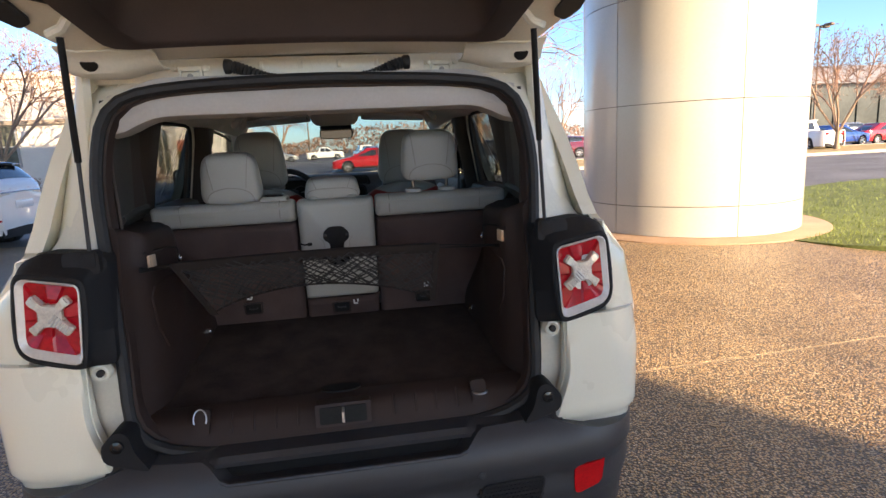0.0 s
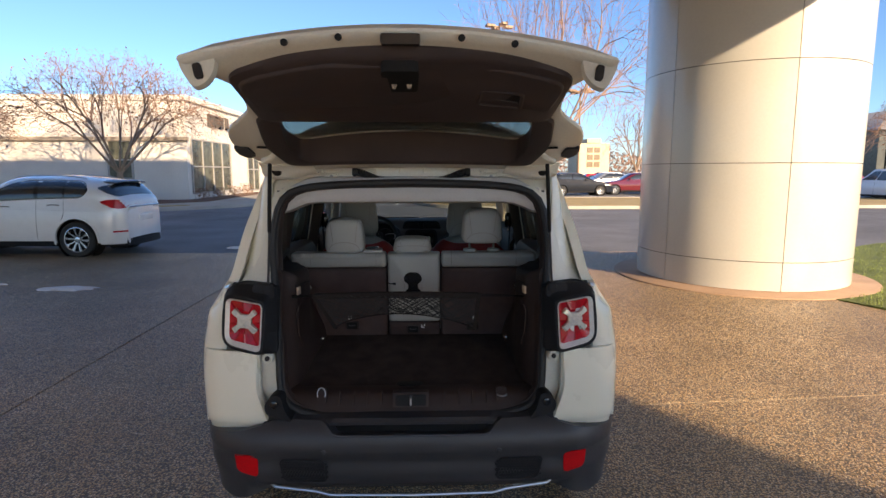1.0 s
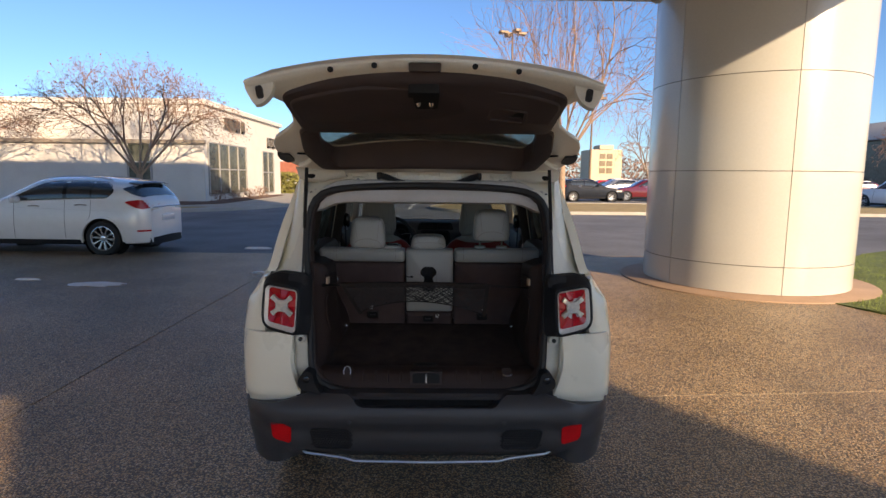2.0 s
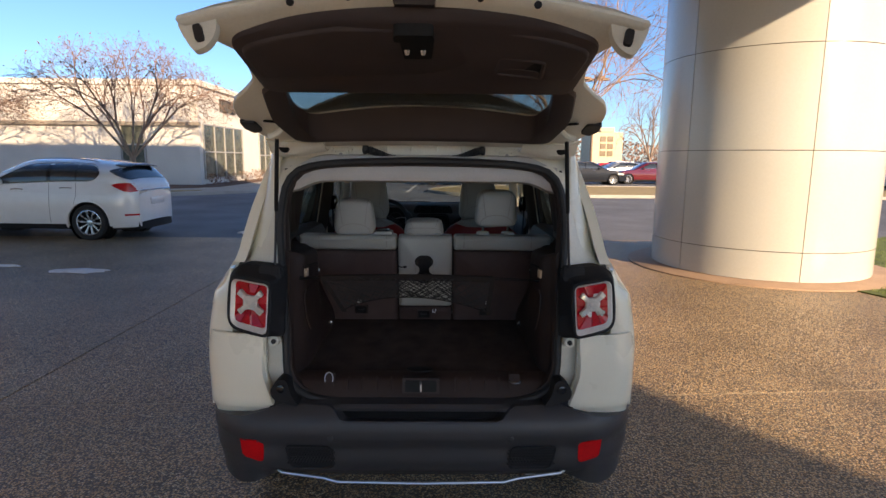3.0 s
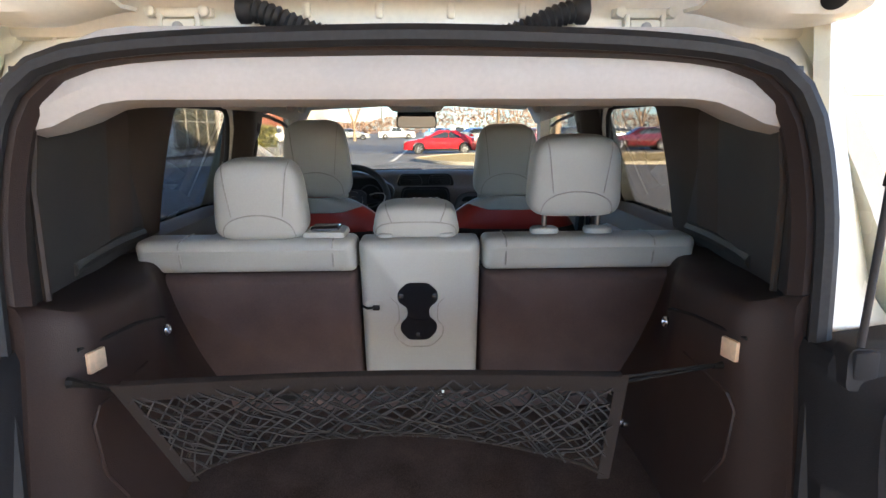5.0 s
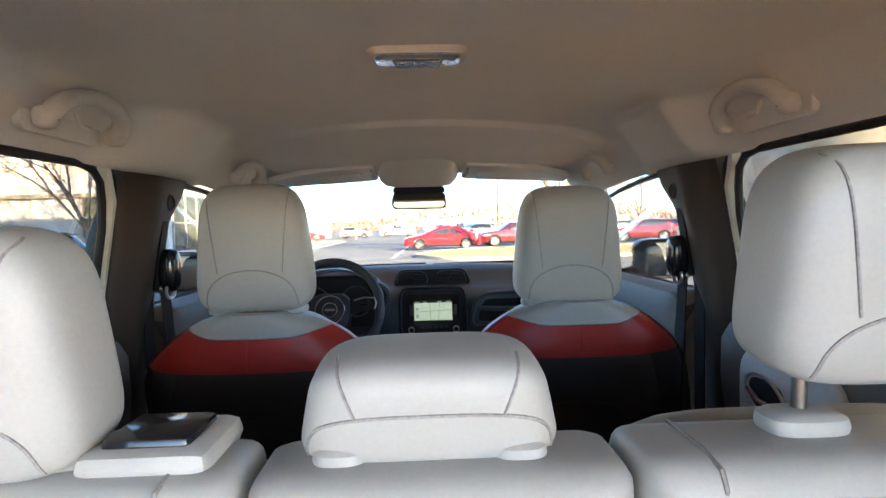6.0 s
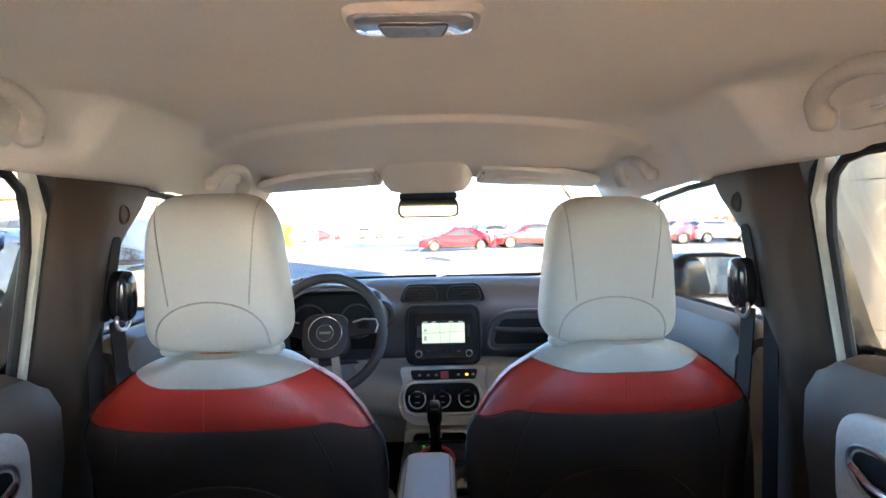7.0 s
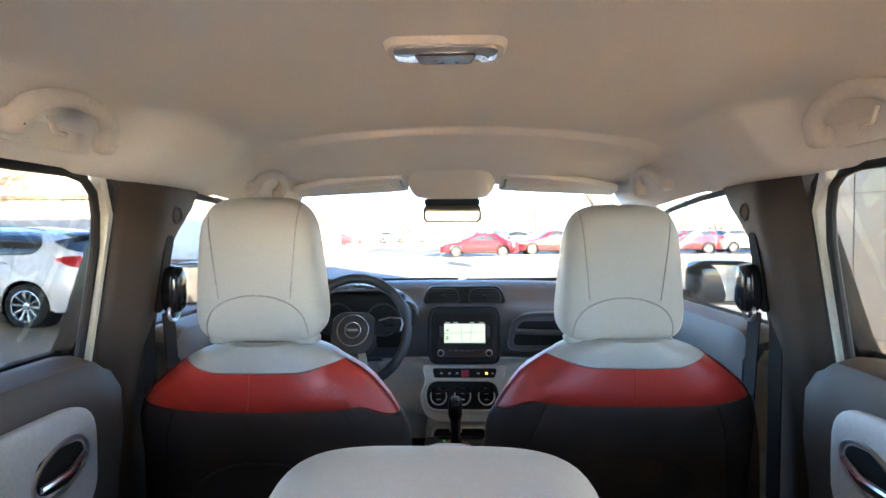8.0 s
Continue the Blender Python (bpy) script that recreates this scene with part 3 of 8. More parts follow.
        lathe(bm, [(0.225, 0.1), (0.21, 0.09), (0.2, -0.08), (0.225, -0.1)], (s * 0.785, yc, 0.352), (s, 0, 0), 40, caps=False)
        lathe(bm, [(0.05, 0.04), (0.05, 0.085), (0.03, 0.09)], (s * 0.785, yc, 0.352), (s, 0, 0), 20)
        for k in range(5):
            a = k * 2 * math.pi / 5 + 0.3
            box(bm, (0.05, -0.025, 0.02), (0.068, 0.025, 0.215), 0.006, 1, Matrix.Translation((s * 0.785, yc, 0.352)) @ Matrix.Rotation(a, 4, "X") @ Matrix.Scale(s, 4, (1, 0, 0)))
        part("rim", bm, "rim", w)
    # exterior mirror
    mr = new("side_mirror")
    mr.parent = car
    mr.location = Vector((s * 0.95, 2.52, 1.28)) - car.location
    bm = B()
    pillow(bm, (s * 0.965, 2.56, 1.285), (0.22, 0.13, 0.165), 0.4)
    part("housing", bm, "gloss", mr)
    bm = B()
    tube(bm, [(s * 0.82, 2.62, 1.21), (s * 0.90, 2.59, 1.235)], 0.03)
    part("arm", bm, "blackplastic", mr)
    bm = B()
    lp = rpoly([(-0.092, -0.064), (0.092, -0.064), (0.092, 0.066), (-0.092, 0.066)], 0.03)
    tilt = Matrix.Translation((s * 0.965, 2.492, 1.285)) @ Matrix.Rotation(radians(-s * 14), 4, "Z") @ Matrix.Rotation(radians(4), 4, "X")
    prism(bm, lp, 0, 0.004, lambda u, v, d: tilt @ Vector((u, d, v)))
    part("mirror_glass", bm, "mirror", mr)
    bm = B()
    pr = [tilt @ Vector((p[0] * 1.07, 0.0, p[1] * 1.09)) for p in lp]
    tube(bm, pr, 0.007, 6, True)
    part("mirror_rim", bm, "gloss", mr)

# roof
o, i = [], []
for y in frange(0.40, 2.46, 22):
    front = smooth(2.1, 2.5, y)
    ro, ri = [], []
    for x in frange(-0.635, 0.635, 21):
        z = 1.705 + 0.042 * (1 - (abs(x) / 0.635) ** 2.6) - 0.026 * front + 0.005 * math.sin(y * 2)
        ro.append(Vector((x, y, z)))
        ri.append(Vector((x, y, z - 0.02)))
    o.append(ro)
    i.append(ri)
bm = B()
part("roof", solid(bm, o, i), "paint", car)
for s in SIDES:
    bm = B()
    tube(bm, [(s * 0.60, 0.5, 1.725), (s * 0.60, 0.6, 1.765), (s * 0.60, 1.3, 1.775), (s * 0.60, 2.0, 1.765), (s * 0.60, 2.12, 1.72)], 0.016)
    part("roof_rail", bm, "blackplastic", car)

# bonnet, nose and front bumper
o, i = [], []
for y in frange(3.0, 4.1, 14):
    ro, ri = [], []
    for x in frange(-0.78, 0.78, 15):
        z = lerp([(3.0, 1.245), (3.3, 1.222), (3.9, 1.12), (4.1, 1.0)], y) - 0.05 * (abs(x) / 0.78) ** 3 + (0.015 if abs(x) > 0.45 else 0)
        ro.append(Vector((x, y, z)))
        ri.append(Vector((x, y, z - 0.02)))
    o.append(ro)
    i.append(ri)
bm = B()
part("bonnet", solid(bm, o, i), "paint", car)
bm = B()
box(bm, (-0.78, 4.0, 0.62), (0.78, 4.12, 1.02), 0.05)
nose = part("front_panel", bm, "paint", car)
for k in range(7):
    bm = B()
    box(bm, (-0.24 + k * 0.072, 4.115, 0.80), (-0.195 + k * 0.072, 4.135, 0.98), 0.012)
    part("grille_slot", bm, "black", nose)
for s in SIDES:
    bm = B()
    lathe(bm, [(0.11, 0.0), (0.11, 0.03), (0.09, 0.04), (0.02, 0.03)], (s * 0.52, 4.10, 0.87), (0, 1, 0), 28)
    part("headlamp", bm, "clearlens", nose)
bm = B()
box(bm, (-0.80, 3.95, 0.33), (0.80, 4.23, 0.62), 0.08, 3)
part("front_bumper", bm, "blackplastic", car)
bm = B()
box(bm, (-0.80, 0.35, 0.30), (0.80, 3.95, 0.36), 0.02, 1)
part("underbody", bm, "black", car)
for y in (0.82, 3.39):
    for s in SIDES:
        bm = B()
        box(bm, (s * 0.40 if s > 0 else -0.66, y - 0.40, 0.36), (0.66 if s > 0 else -0.40, y + 0.40, 0.72), 0.08)
        part("wheel_housing", bm, "black", car)

# windscreen
bm = B()
o, i = [], []
for t in frange(0, 1, 8):
    y, z = 2.44 + 0.66 * t, 1.705 - 0.45 * t + 0.035 * math.sin(math.pi * t)
    w = 0.645 + 0.13 * t
    o.append([Vector((x * w, y + 0.05 * (1 - x * x), z)) for x in frange(-1, 1, 11)])
    i.append([Vector((x * w, y + 0.05 * (1 - x * x) - 0.003, z - 0.004)) for x in frange(-1, 1, 11)])
ws = part("windscreen", solid(bm, o, i), "glass", car)
ws.visible_shadow = False
for x0, x1 in ((-0.62, 0.0), (0.05, 0.66)):
    bm = B()
    tube(bm, [(x0, 3.13, 1.246), (x1, 3.11, 1.252)], 0.008)
    tube(bm, [(x0, 3.13, 1.246), (x0 - 0.05, 3.18, 1.232)], 0.010)
    part("wiper", bm, "black", car)

# ---- tail opening ----
SEAL = [(0.0, 0.655), (0.42, 0.655), (0.552, 0.72), (0.556, 0.90), (0.566, 1.08), (0.578, 1.24), (0.588, 1.40), (0.555, 1.585), (0.40, 1.622), (0.0, 1.632)]


def opening(off=0.0, n=96):
    right = [Vector((x, z)) for x, z in SEAL]
    loop = right + [Vector((-p.x, p.y)) for p in reversed(right[1:-1])]
    rad = [0.1, 0.12, 0.10, 0.3, 0.3, 0.3, 0.3, 0.15, 0.2, 0.1] + [0.2, 0.15, 0.3, 0.3, 0.3, 0.3, 0.10, 0.12]
    c = Vector((0, 1.14))
    return [p + (p - c).normalized() * off for p in polar(rpoly(loop, rad, 6), n, c)]


def rear_y(z):
    return 0.115 + max(0, z - 0.72) * 0.165


def ring3(off, dy=0.0):
    return [Vector((p.x, rear_y(p.y) + dy, p.y)) for p in opening(off)]


bm = B()
tube(bm, ring3(0.006, -0.012), 0.0155, 8, True)
part("opening_seal", bm, "rubber", car, "black rubber weatherstrip")
bm = B()
loft(bm, [ring3(0.006, 0.0), ring3(-0.012, 0.006), ring3(-0.02, 0.03), ring3(-0.012, 0.05), ring3(0.006, 0.03)], caps=False)
part("seal_lip", bm, "brown", car)
# painted jamb round the opening
OUT = [(0.0, 0.62), (0.50, 0.62), (0.72, 0.66), (0.79, 0.80), (0.79, 0.96), (0.765, 1.18), (0.70, 1.26), (0.685, 1.36), (0.665, 1.50), (0.645, 1.66), (0.60, 1.70), (0.0, 1.718)]
right = [Vector(p) for p in OUT]
outer = polar(right + [Vector((-p.x, p.y)) for p in reversed(right[1:-1])], 96, Vector((0, 1.14)))
ring_out = [Vector((p.x, rear_y(p.y) + 0.045 + 0.075 * smooth(1.2, 1.6, p.y), p.y)) for p in outer]
ring_mid = [a.lerp(b, 0.5) + Vector((0, -0.014 + 0.055 * smooth(1.58, 1.66, (a.z + b.z) / 2), 0)) for a, b in zip(ring3(0.02, 0.01), ring_out)]
bm = B()
top_in = [p + Vector((0, 0.085 * smooth(1.60, 1.655, p.z), 0)) for p in ring3(0.026, 0.012)]
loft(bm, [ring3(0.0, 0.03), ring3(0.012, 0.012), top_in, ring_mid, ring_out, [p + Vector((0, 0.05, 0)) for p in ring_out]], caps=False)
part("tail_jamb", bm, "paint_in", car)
for s in SIDES:
    # outer rear corner, below and above the lamp
    bm = B()
    o, i = [], []
    for z in frange(0.575, 0.945, 16):
        r, q = [], []
        xi = 0.600 + 0.045 * smooth(0.60, 0.80, z)
        r.append(Vector((s * (xi - 0.010), 0.115, z)))
        q.append(Vector((s * (xi - 0.005), 0.125, z)))
        r.append(Vector((s * (xi - 0.006), 0.078 + 0.035 * smooth(0.65, 0.60, z), z)))
        q.append(Vector((s * (xi - 0.004), 0.095 + 0.035 * smooth(0.65, 0.60, z), z)))
        for t in frange(0, 1, 11):
            x = xi + (hw(0.17, z) - xi) * math.sin(t * math.pi / 2)
            y = 0.068 + 0.012 * smooth(0.8, 0.95, z) + 0.035 * smooth(0.65, 0.60, z) + 0.115 * (1 - math.cos(t * math.pi / 2)) ** 1.5
            r.append(Vector((s * x, y, z)))
            q.append(Vector((s * (x - 0.01), y + 0.02, z)))
        o.append(r)
        i.append(q)
    part("rear_corner_panel", solid(bm, o, i), "paint", car)
    bm = B()
    o, i = [], []
    for z in frange(1.17, 1.69, 12):
        r, q = [], []
        x1 = lerp([(1.17, 0.815), (1.22, 0.765), (1.34, 0.735), (1.5, 0.69), (1.69, 0.655)], z)
        for t in frange(0, 1, 7):
            x = 0.62 + (x1 - 0.62) * math.sin(t * math.pi / 2)
            y = rear_y(z) + 0.03 + 0.16 * (1 - math.cos(t * math.pi / 2)) ** 1.3
            r.append(Vector((s * x, y, z)))
            q.append(Vector((s * (x - 0.012), y + 0.02, z)))
        o.append(r)
        i.append(q)
    part("rear_pillar_skin", solid(bm, o, i), "paint", car)
    # tail lamp
    tl = new("tail_lamp")
    tl.parent = car
    tl.location = Vector((s * 0.70, 0.13, 1.06)) - car.location

    def tp(u, v, d, s=s):
        return Vector((s * u, 0.075 + d + 0.42 * max(0, u - 0.62) ** 1.5 + (v - 1.0) * 0.11, v))
    cx, cz = 0.682, 1.068
    mid = Vector((cx, cz))
    lens = polar(rpoly([(0.614, 0.950), (0.767, 0.984), (0.757, 1.172), (0.604, 1.149)], [0.022, 0.045, 0.030, 0.022], 6), 72, mid)
    well = polar(rpoly([(0.620, 0.974), (0.748, 1.001), (0.739, 1.162), (0.611, 1.142)], [0.012, 0.022, 0.016, 0.012], 6), 72, mid)
    back = polar(rpoly([(0.560, 0.925), (0.775, 0.950), (0.800, 0.99), (0.786, 1.19), (0.715, 1.222), (0.560, 1.208)], [0.02, 0.04, 0.04, 0.03, 0.03, 0.02], 5), 72, mid)

    def grow(loop, off):
        return [p + (p - mid).normalized() * off for p in loop]
    bm = B()
    loft(bm, [[tp(*p, 0.10) for p in back], [tp(*p, 0.035) for p in back], [tp(*p, -0.006) for p in grow(lens, 0.019)], [tp(*p, -0.022) for p in grow(lens, 0.015)], [tp(*p, -0.026) for p in grow(lens, 0.008)], [tp(*p, -0.022) for p in lens], [tp(*p, 0.012) for p in grow(lens, -0.004)]])
    part("housing", bm, "blackplastic", tl)
    bm = B()
    loft(bm, [[tp(*p, -0.012) for p in grow(lens, 0.001)], [tp(*p, -0.0265) for p in grow(lens, 0.0)], [tp(*p, -0.0275) for p in grow(lens, -0.003)], [tp(*p, -0.0185) for p in well], [tp(*p, -0.008) for p in well]])
    part("bezel", bm, "whitebezel", tl)
    # faceted red lens: wedges that alternate in depth round the cross
    bm = B()
    vc = bm.verts.new(tp(cx - 0.002, cz + 0.008, -0.009))
    edge_v = [bm.verts.new(tp(*p, -0.019)) for p in well]
    ridge = [bm.verts.new(tp(*(mid + (p - mid) * (0.60 if (k // 6) % 2 else 0.50)), -0.021 if (k // 6) % 2 else -0.011)) for k, p in enumerate(well)]
    for k in range(72):
        j = (k + 1) % 72
        bm.faces.new((edge_v[k], edge_v[j], ridge[j], ridge[k]))
        bm.faces.new((ridge[k], ridge[j], vc))
    part("red_lens", bm, "redlens", tl, angle=4)
    # cross-shaped clear lens with flared arms
    bm = B()
    xs = []
    xc, zc = cx - 0.004, cz + 0.010
    for k, (ad, rl) in enumerate(((42, 0.064), (140, 0.060), (222, 0.064), (320, 0.062))):
        a = radians(ad)
        u, w = Vector((math.cos(a), math.sin(a))), Vector((-math.sin(a), math.cos(a)))
        for r, h in ((0.030, -0.0105), (0.046, -0.0105), (rl - 0.004, -0.0125), (rl, -0.009), (rl, 0.009), (rl - 0.004, 0.0125), (0.046, 0.0105), (0.030, 0.0105)):
            xs.append(Vector((xc, zc)) + u * r + w * h)
    xs2 = [Vector((xc, zc)) + (p - Vector((xc, zc))) * 0.86 for p in xs]
    loft(bm, [[tp(*p, -0.010) for p in xs], [tp(*p, -0.029) for p in xs], [tp(*p, -0.033) for p in xs2]])
    cl = part("cross_lens", bm, "clearlens", tl, "clear ribbed cross-shaped lens", 20)
    for k in range(7):
        r = 0.010 + 0.0075 * k
        a = radians(222)
        c0 = Vector((xc, zc)) + Vector((math.cos(a), math.sin(a))) * r
        w = Vector((-math.sin(a), math.cos(a))) * (0.0095 if k > 2 else 0.013)
        bm = B()
        tube(bm, [tp(*(c0 - w), -0.033), tp(*c0, -0.0365), tp(*(c0 + w), -0.033)], 0.0026, 6)
        part("lens_rib", bm, "bulbglass", cl)
    for ad, r0, r1 in ((42, 0.040, 0.058), (140, 0.046, 0.056)):
        a = radians(ad)
        u, w = Vector((math.cos(a), math.sin(a))), Vector((-math.sin(a), math.cos(a)))
        bm = B()
        lp = [Vector((xc, zc)) + u * r + w * h for r, h in ((r0, -0.008), (r1, -0.008), (r1, 0.008), (r0, 0.008))]
        loft(bm, [[tp(*p, -0.030) for p in lp], [tp(*p, -0.035) for p in lp]])
        part("lens_rib", bm, "bulbglass", cl)
    # rubber buffer, bumper end cap with bolt, gas strut
    bm = B()
    lathe(bm, [(0.024, 0.02), (0.022, -0.004), (0.017, -0.006), (0.011, -0.001), (0.010, 0.004)], (s * 0.602, 0.098, 0.908), (0, 1, 0), 18)
    part("buffer_cup", bm, "paint_in", car)
    bm = B()
    lathe(bm, [(0.0095, 0.004), (0.0095, -0.005), (0.006, -0.007)], (s * 0.602, 0.096, 0.908), (0, 1, 0), 14)
    part("buffer", bm, "rubber", car)
    bm = B()
    prism(bm, rpoly([(0.49, 0.655), (0.60, 0.69), (0.605, 0.735), (0.565, 0.775), (0.535, 0.765), (0.525, 0.71)], 0.02, 3), 0.03, 0.11, lambda u, v, d: Vector((s * u, d, v)))
    part("bumper_end_cap", bm, "blackplastic", car)
    bm = B()
    lathe(bm, [(0.016, 0.0), (0.016, -0.008), (0.009, -0.010), (0.008, -0.004)], (s * 0.562, 0.03, 0.735), (0, 1, 0), 16)
    part("bumper_bolt", bm, "gloss", car)
    gs = new("gas_strut")
    gs.parent = car
    gs.location = Vector((s * 0.595, 0.15, 1.2)) - car.location
    a, b, c = Vector((s * 0.540, 0.03, 1.712)), Vector((s * 0.568, 0.085, 1.44)), Vector((s * 0.592, 0.12, 1.208))
    bm = B()
    tube(bm, [a, b], 0.0078, 12)
    part("cylinder", bm, "black", gs)
    bm = B()
    tube(bm, [b, c], 0.005, 10)
    part("rod", bm, "greyplastic", gs)
    bm = B()
    box(bm, tuple(c + Vector((-0.018, -0.018, -0.03))), tuple(c + Vector((0.018, 0.018, 0.012))), 0.006)
    part("strut_foot", bm, "blackplastic", gs)
    bm = B()
    prism(bm, rpoly([(0.565, 1.165), (0.640, 1.170), (0.655, 1.195), (0.650, 1.222), (0.570, 1.222)], 0.012, 3), 0.105, 0.135, lambda u, v, d: Vector((s * u, d + (v - 1.19) * 0.16, v)))
    part("strut_bracket", bm, "blackplastic", gs)
    # hinge
    hg = new("tailgate_hinge")
    hg.parent = car
    hg.location = Vector((s * 0.355, 0.36, 1.66)) - car.location
    bm = B()
    box(bm, (s * 0.355 - 0.05, 0.345, 1.675), (s * 0.355 + 0.05, 0.357, 1.69), 0.003)
    box(bm, (s * 0.355 - 0.032, 0.34, 1.642), (s * 0.355 - 0.024, 0.357, 1.68), 0.002)
    box(bm, (s * 0.355 + 0.024, 0.34, 1.642), (s * 0.355 + 0.032, 0.357, 1.68), 0.002)
    box(bm, (s * 0.355 - 0.024, 0.338, 1.648), (s * 0.355 + 0.024, 0.353, 1.672), 0.004)
    part("hinge_leaf", bm, "paint_in", hg)
    for dx in (-0.04, 0.04, 0.0):
        bm = B()
        lathe(bm, [(0.008, 0), (0.008, -0.008), (0.005, -0.01)], (s * 0.355 + dx, 0.343, 1.683 if dx else 1.66), (0, 1, 0), 12)
        part("hinge_bolt", bm, "paint_in" if dx else "greymetal", hg)
    # ribbed wiring boot from body to tailgate
    bm = B()
    pts, rr = [], []
    for k in range(29):
        t = k / 28
        pts.append((s * (0.255 - 0.135 * t), 0.325 - 0.01 * math.sin(math.pi * t), 1.682 - 0.038 * smooth(0, 1, t)))
        rr.append(0.021 if k < 3 else (0.018 if k % 2 else 0.0135))
    tube(bm, pts, rr, 10)
    part("wiring_boot", bm, "rubber", car)
# painted rear roof edge with small pressed ribs
bm = B()
box(bm, (-0.62, 0.355, 1.645), (0.62, 0.43, 1.712), 0.012)
edge = part("roof_edge", bm, "paint_in", car)
for x in (-0.165, -0.055, 0.055, 0.165):
    bm = B()
    box(bm, (x - 0.006, 0.349, 1.675), (x + 0.006, 0.36, 1.70), 0.004)
    part("pressed_rib", bm, "paint_in", edge)

# rear bumper
bp = new("rear_bumper")
bp.parent = car
bp.location = Vector((0, 0.05, 0.35)) - car.location


def bump_plan(a):
    """Plan of the bumper's face: flat behind the car, turning round the corner; a runs from -1 to 1."""
    k = abs(a)
    if k < 0.55:
        x, y = k / 0.55 * 0.60, 0.012 * (k / 0.55) ** 3
    else:
        q = (k - 0.55) / 0.45 * math.pi / 2
        x, y = 0.60 + 0.342 * math.sin(q), 0.012 + 0.41 * (1 - math.cos(q)) ** 1.12
    return math.copysign(x, a), y


BUMP = [bump_plan(a) for a in frange(0, 1, 90)]


def bump_y(x, z):
    lean = lerp([(0.335, 0.085), (0.38, 0.03), (0.43, 0.016), (0.47, 0.020), (0.508, 0.018), (0.520, 0.0), (0.575, 0.0), (0.60, 0.008), (0.63, 0.026), (0.655, 0.048), (0.67, 0.07)], z)
    return lerp(BUMP, abs(x)) + lean


def bump_top(x):
    return lerp([(0.0, 0.600), (0.315, 0.600), (0.368, 0.654), (0.56, 0.660), (0.62, 0.640), (0.72, 0.612), (0.82, 0.598), (0.942, 0.578)], abs(x))


o, i = [], []
for a in frange(-1, 1, 111):
    x, y = bump_plan(a)
    zz = frange(0.335 - 0.035 * smooth(0.62, 0.8, abs(x)), bump_top(x), 14)
    o.append([Vector((x * (1 - 0.025 * smooth(0.45, 0.30, z)), bump_y(x, max(z, 0.335 + 0.06 * smooth(0.6, 0.75, abs(x)))), z)) for z in zz])
    i.append([Vector((x * 0.96, bump_y(x, z) + 0.045, z)) for z in zz])
bm = B()
part("bumper_skin", solid(bm, o, i), "bumper", bp)
bm = B()
o = []
for x in frange(-0.62, 0.62, 63):
    k = smooth(0.365, 0.335, abs(x))
    o.append([Vector((x, (bump_y(x, 0.66)) * (1 - k) + 0.040 * k, bump_top(x) * (1 - k) + 0.648 * k)), Vector((x, 0.052 * k + 0.075 * (1 - k), (bump_top(x) + 0.004) * (1 - k) + 0.661 * k)), Vector((x, 0.085, 0.664)), Vector((x, 0.15, 0.672))])
i = [[p - Vector((0, -0.004, 0.014)) for p in r] for r in o]
part("bumper_shelf", solid(bm, o, i), "bumper", bp)
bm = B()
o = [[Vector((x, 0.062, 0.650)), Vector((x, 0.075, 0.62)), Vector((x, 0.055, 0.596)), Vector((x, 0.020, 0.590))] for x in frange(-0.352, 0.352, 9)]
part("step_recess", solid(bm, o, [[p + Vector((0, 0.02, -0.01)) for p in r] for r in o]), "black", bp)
bm = B()
tube(bm, [(x, bump_y(x, 0.598) + 0.004, bump_top(x) + 0.001) for x in frange(-0.325, 0.325, 33)], 0.006, 8)
part("step_lip", bm, "bumper", bp)
for s in SIDES:
    bm = B()
    lp = rpoly([(0.640, 0.420), (0.735, 0.440), (0.742, 0.522), (0.640, 0.512)], [0.02, 0.02, 0.02, 0.02], 3)
    prism(bm, lp, -0.004, 0.02, lambda u, v, d: Vector((s * u, bump_y(u, v) + d, v)))
    part("rear_reflector", bm, "reflector", bp)
    gr = new("mesh_grille")
    gr.parent = bp
    gr.location = Vector((s * 0.445, 0.02, 0.44)) - origin(bp)
    bm = B()
    lp = rpoly([(0.355, 0.402), (0.525, 0.402), (0.550, 0.494), (0.365, 0.492)], 0.02, 3)
    prism(bm, lp, -0.003, 0.03, lambda u, v, d: Vector((s * u, bump_y(u, v) + d, v)))
    tube(bm, [(s * p[0], bump_y(p[0], p[1]) - 0.005, p[1]) for p in lp], 0.005, 6, True)
    for k in range(16):
        for j in range(6):
            x, z = 0.352 + k * 0.0125 + (0.006 if j % 2 else 0), 0.421 + j * 0.0115
            if x < 0.54:
                lathe(bm, [(0.0052, 0), (0.0052, -0.005), (0.003, -0.005)], (s * x, bump_y(x, z) - 0.001, z), (0, 1, 0), 6)
    part("mesh", bm, "blackplastic", gr)
    bm = B()
    lathe(bm, [(0.011, 0), (0.011, -0.006), (0.009, -0.007)], (s * 0.362, bump_y(0.362, 0.536) + 0.002, 0.536), (0, 1, 0), 16)
    part("parking_sensor", bm, "greyplastic", bp)
bm = B()
tube(bm, [(-0.61, 0.075, 0.372), (-0.57, 0.035, 0.372), (-0.40, 0.028, 0.352), (-0.34, 0.022, 0.338), (0, 0.018, 0.334), (0.34, 0.022, 0.338), (0.40, 0.028, 0.352), (0.57, 0.035, 0.372), (0.61, 0.075, 0.372)], 0.0072, 8)
part("chrome_strip", bm, "silver", bp, "bright chrome strip along the lower edge")
bm = B()
tube(bm, [(0.47, 0.16, 0.31), (0.47, 0.5, 0.31)], 0.03, 14)
part("tail_pipe", bm, "greymetal", car)
bm = B()
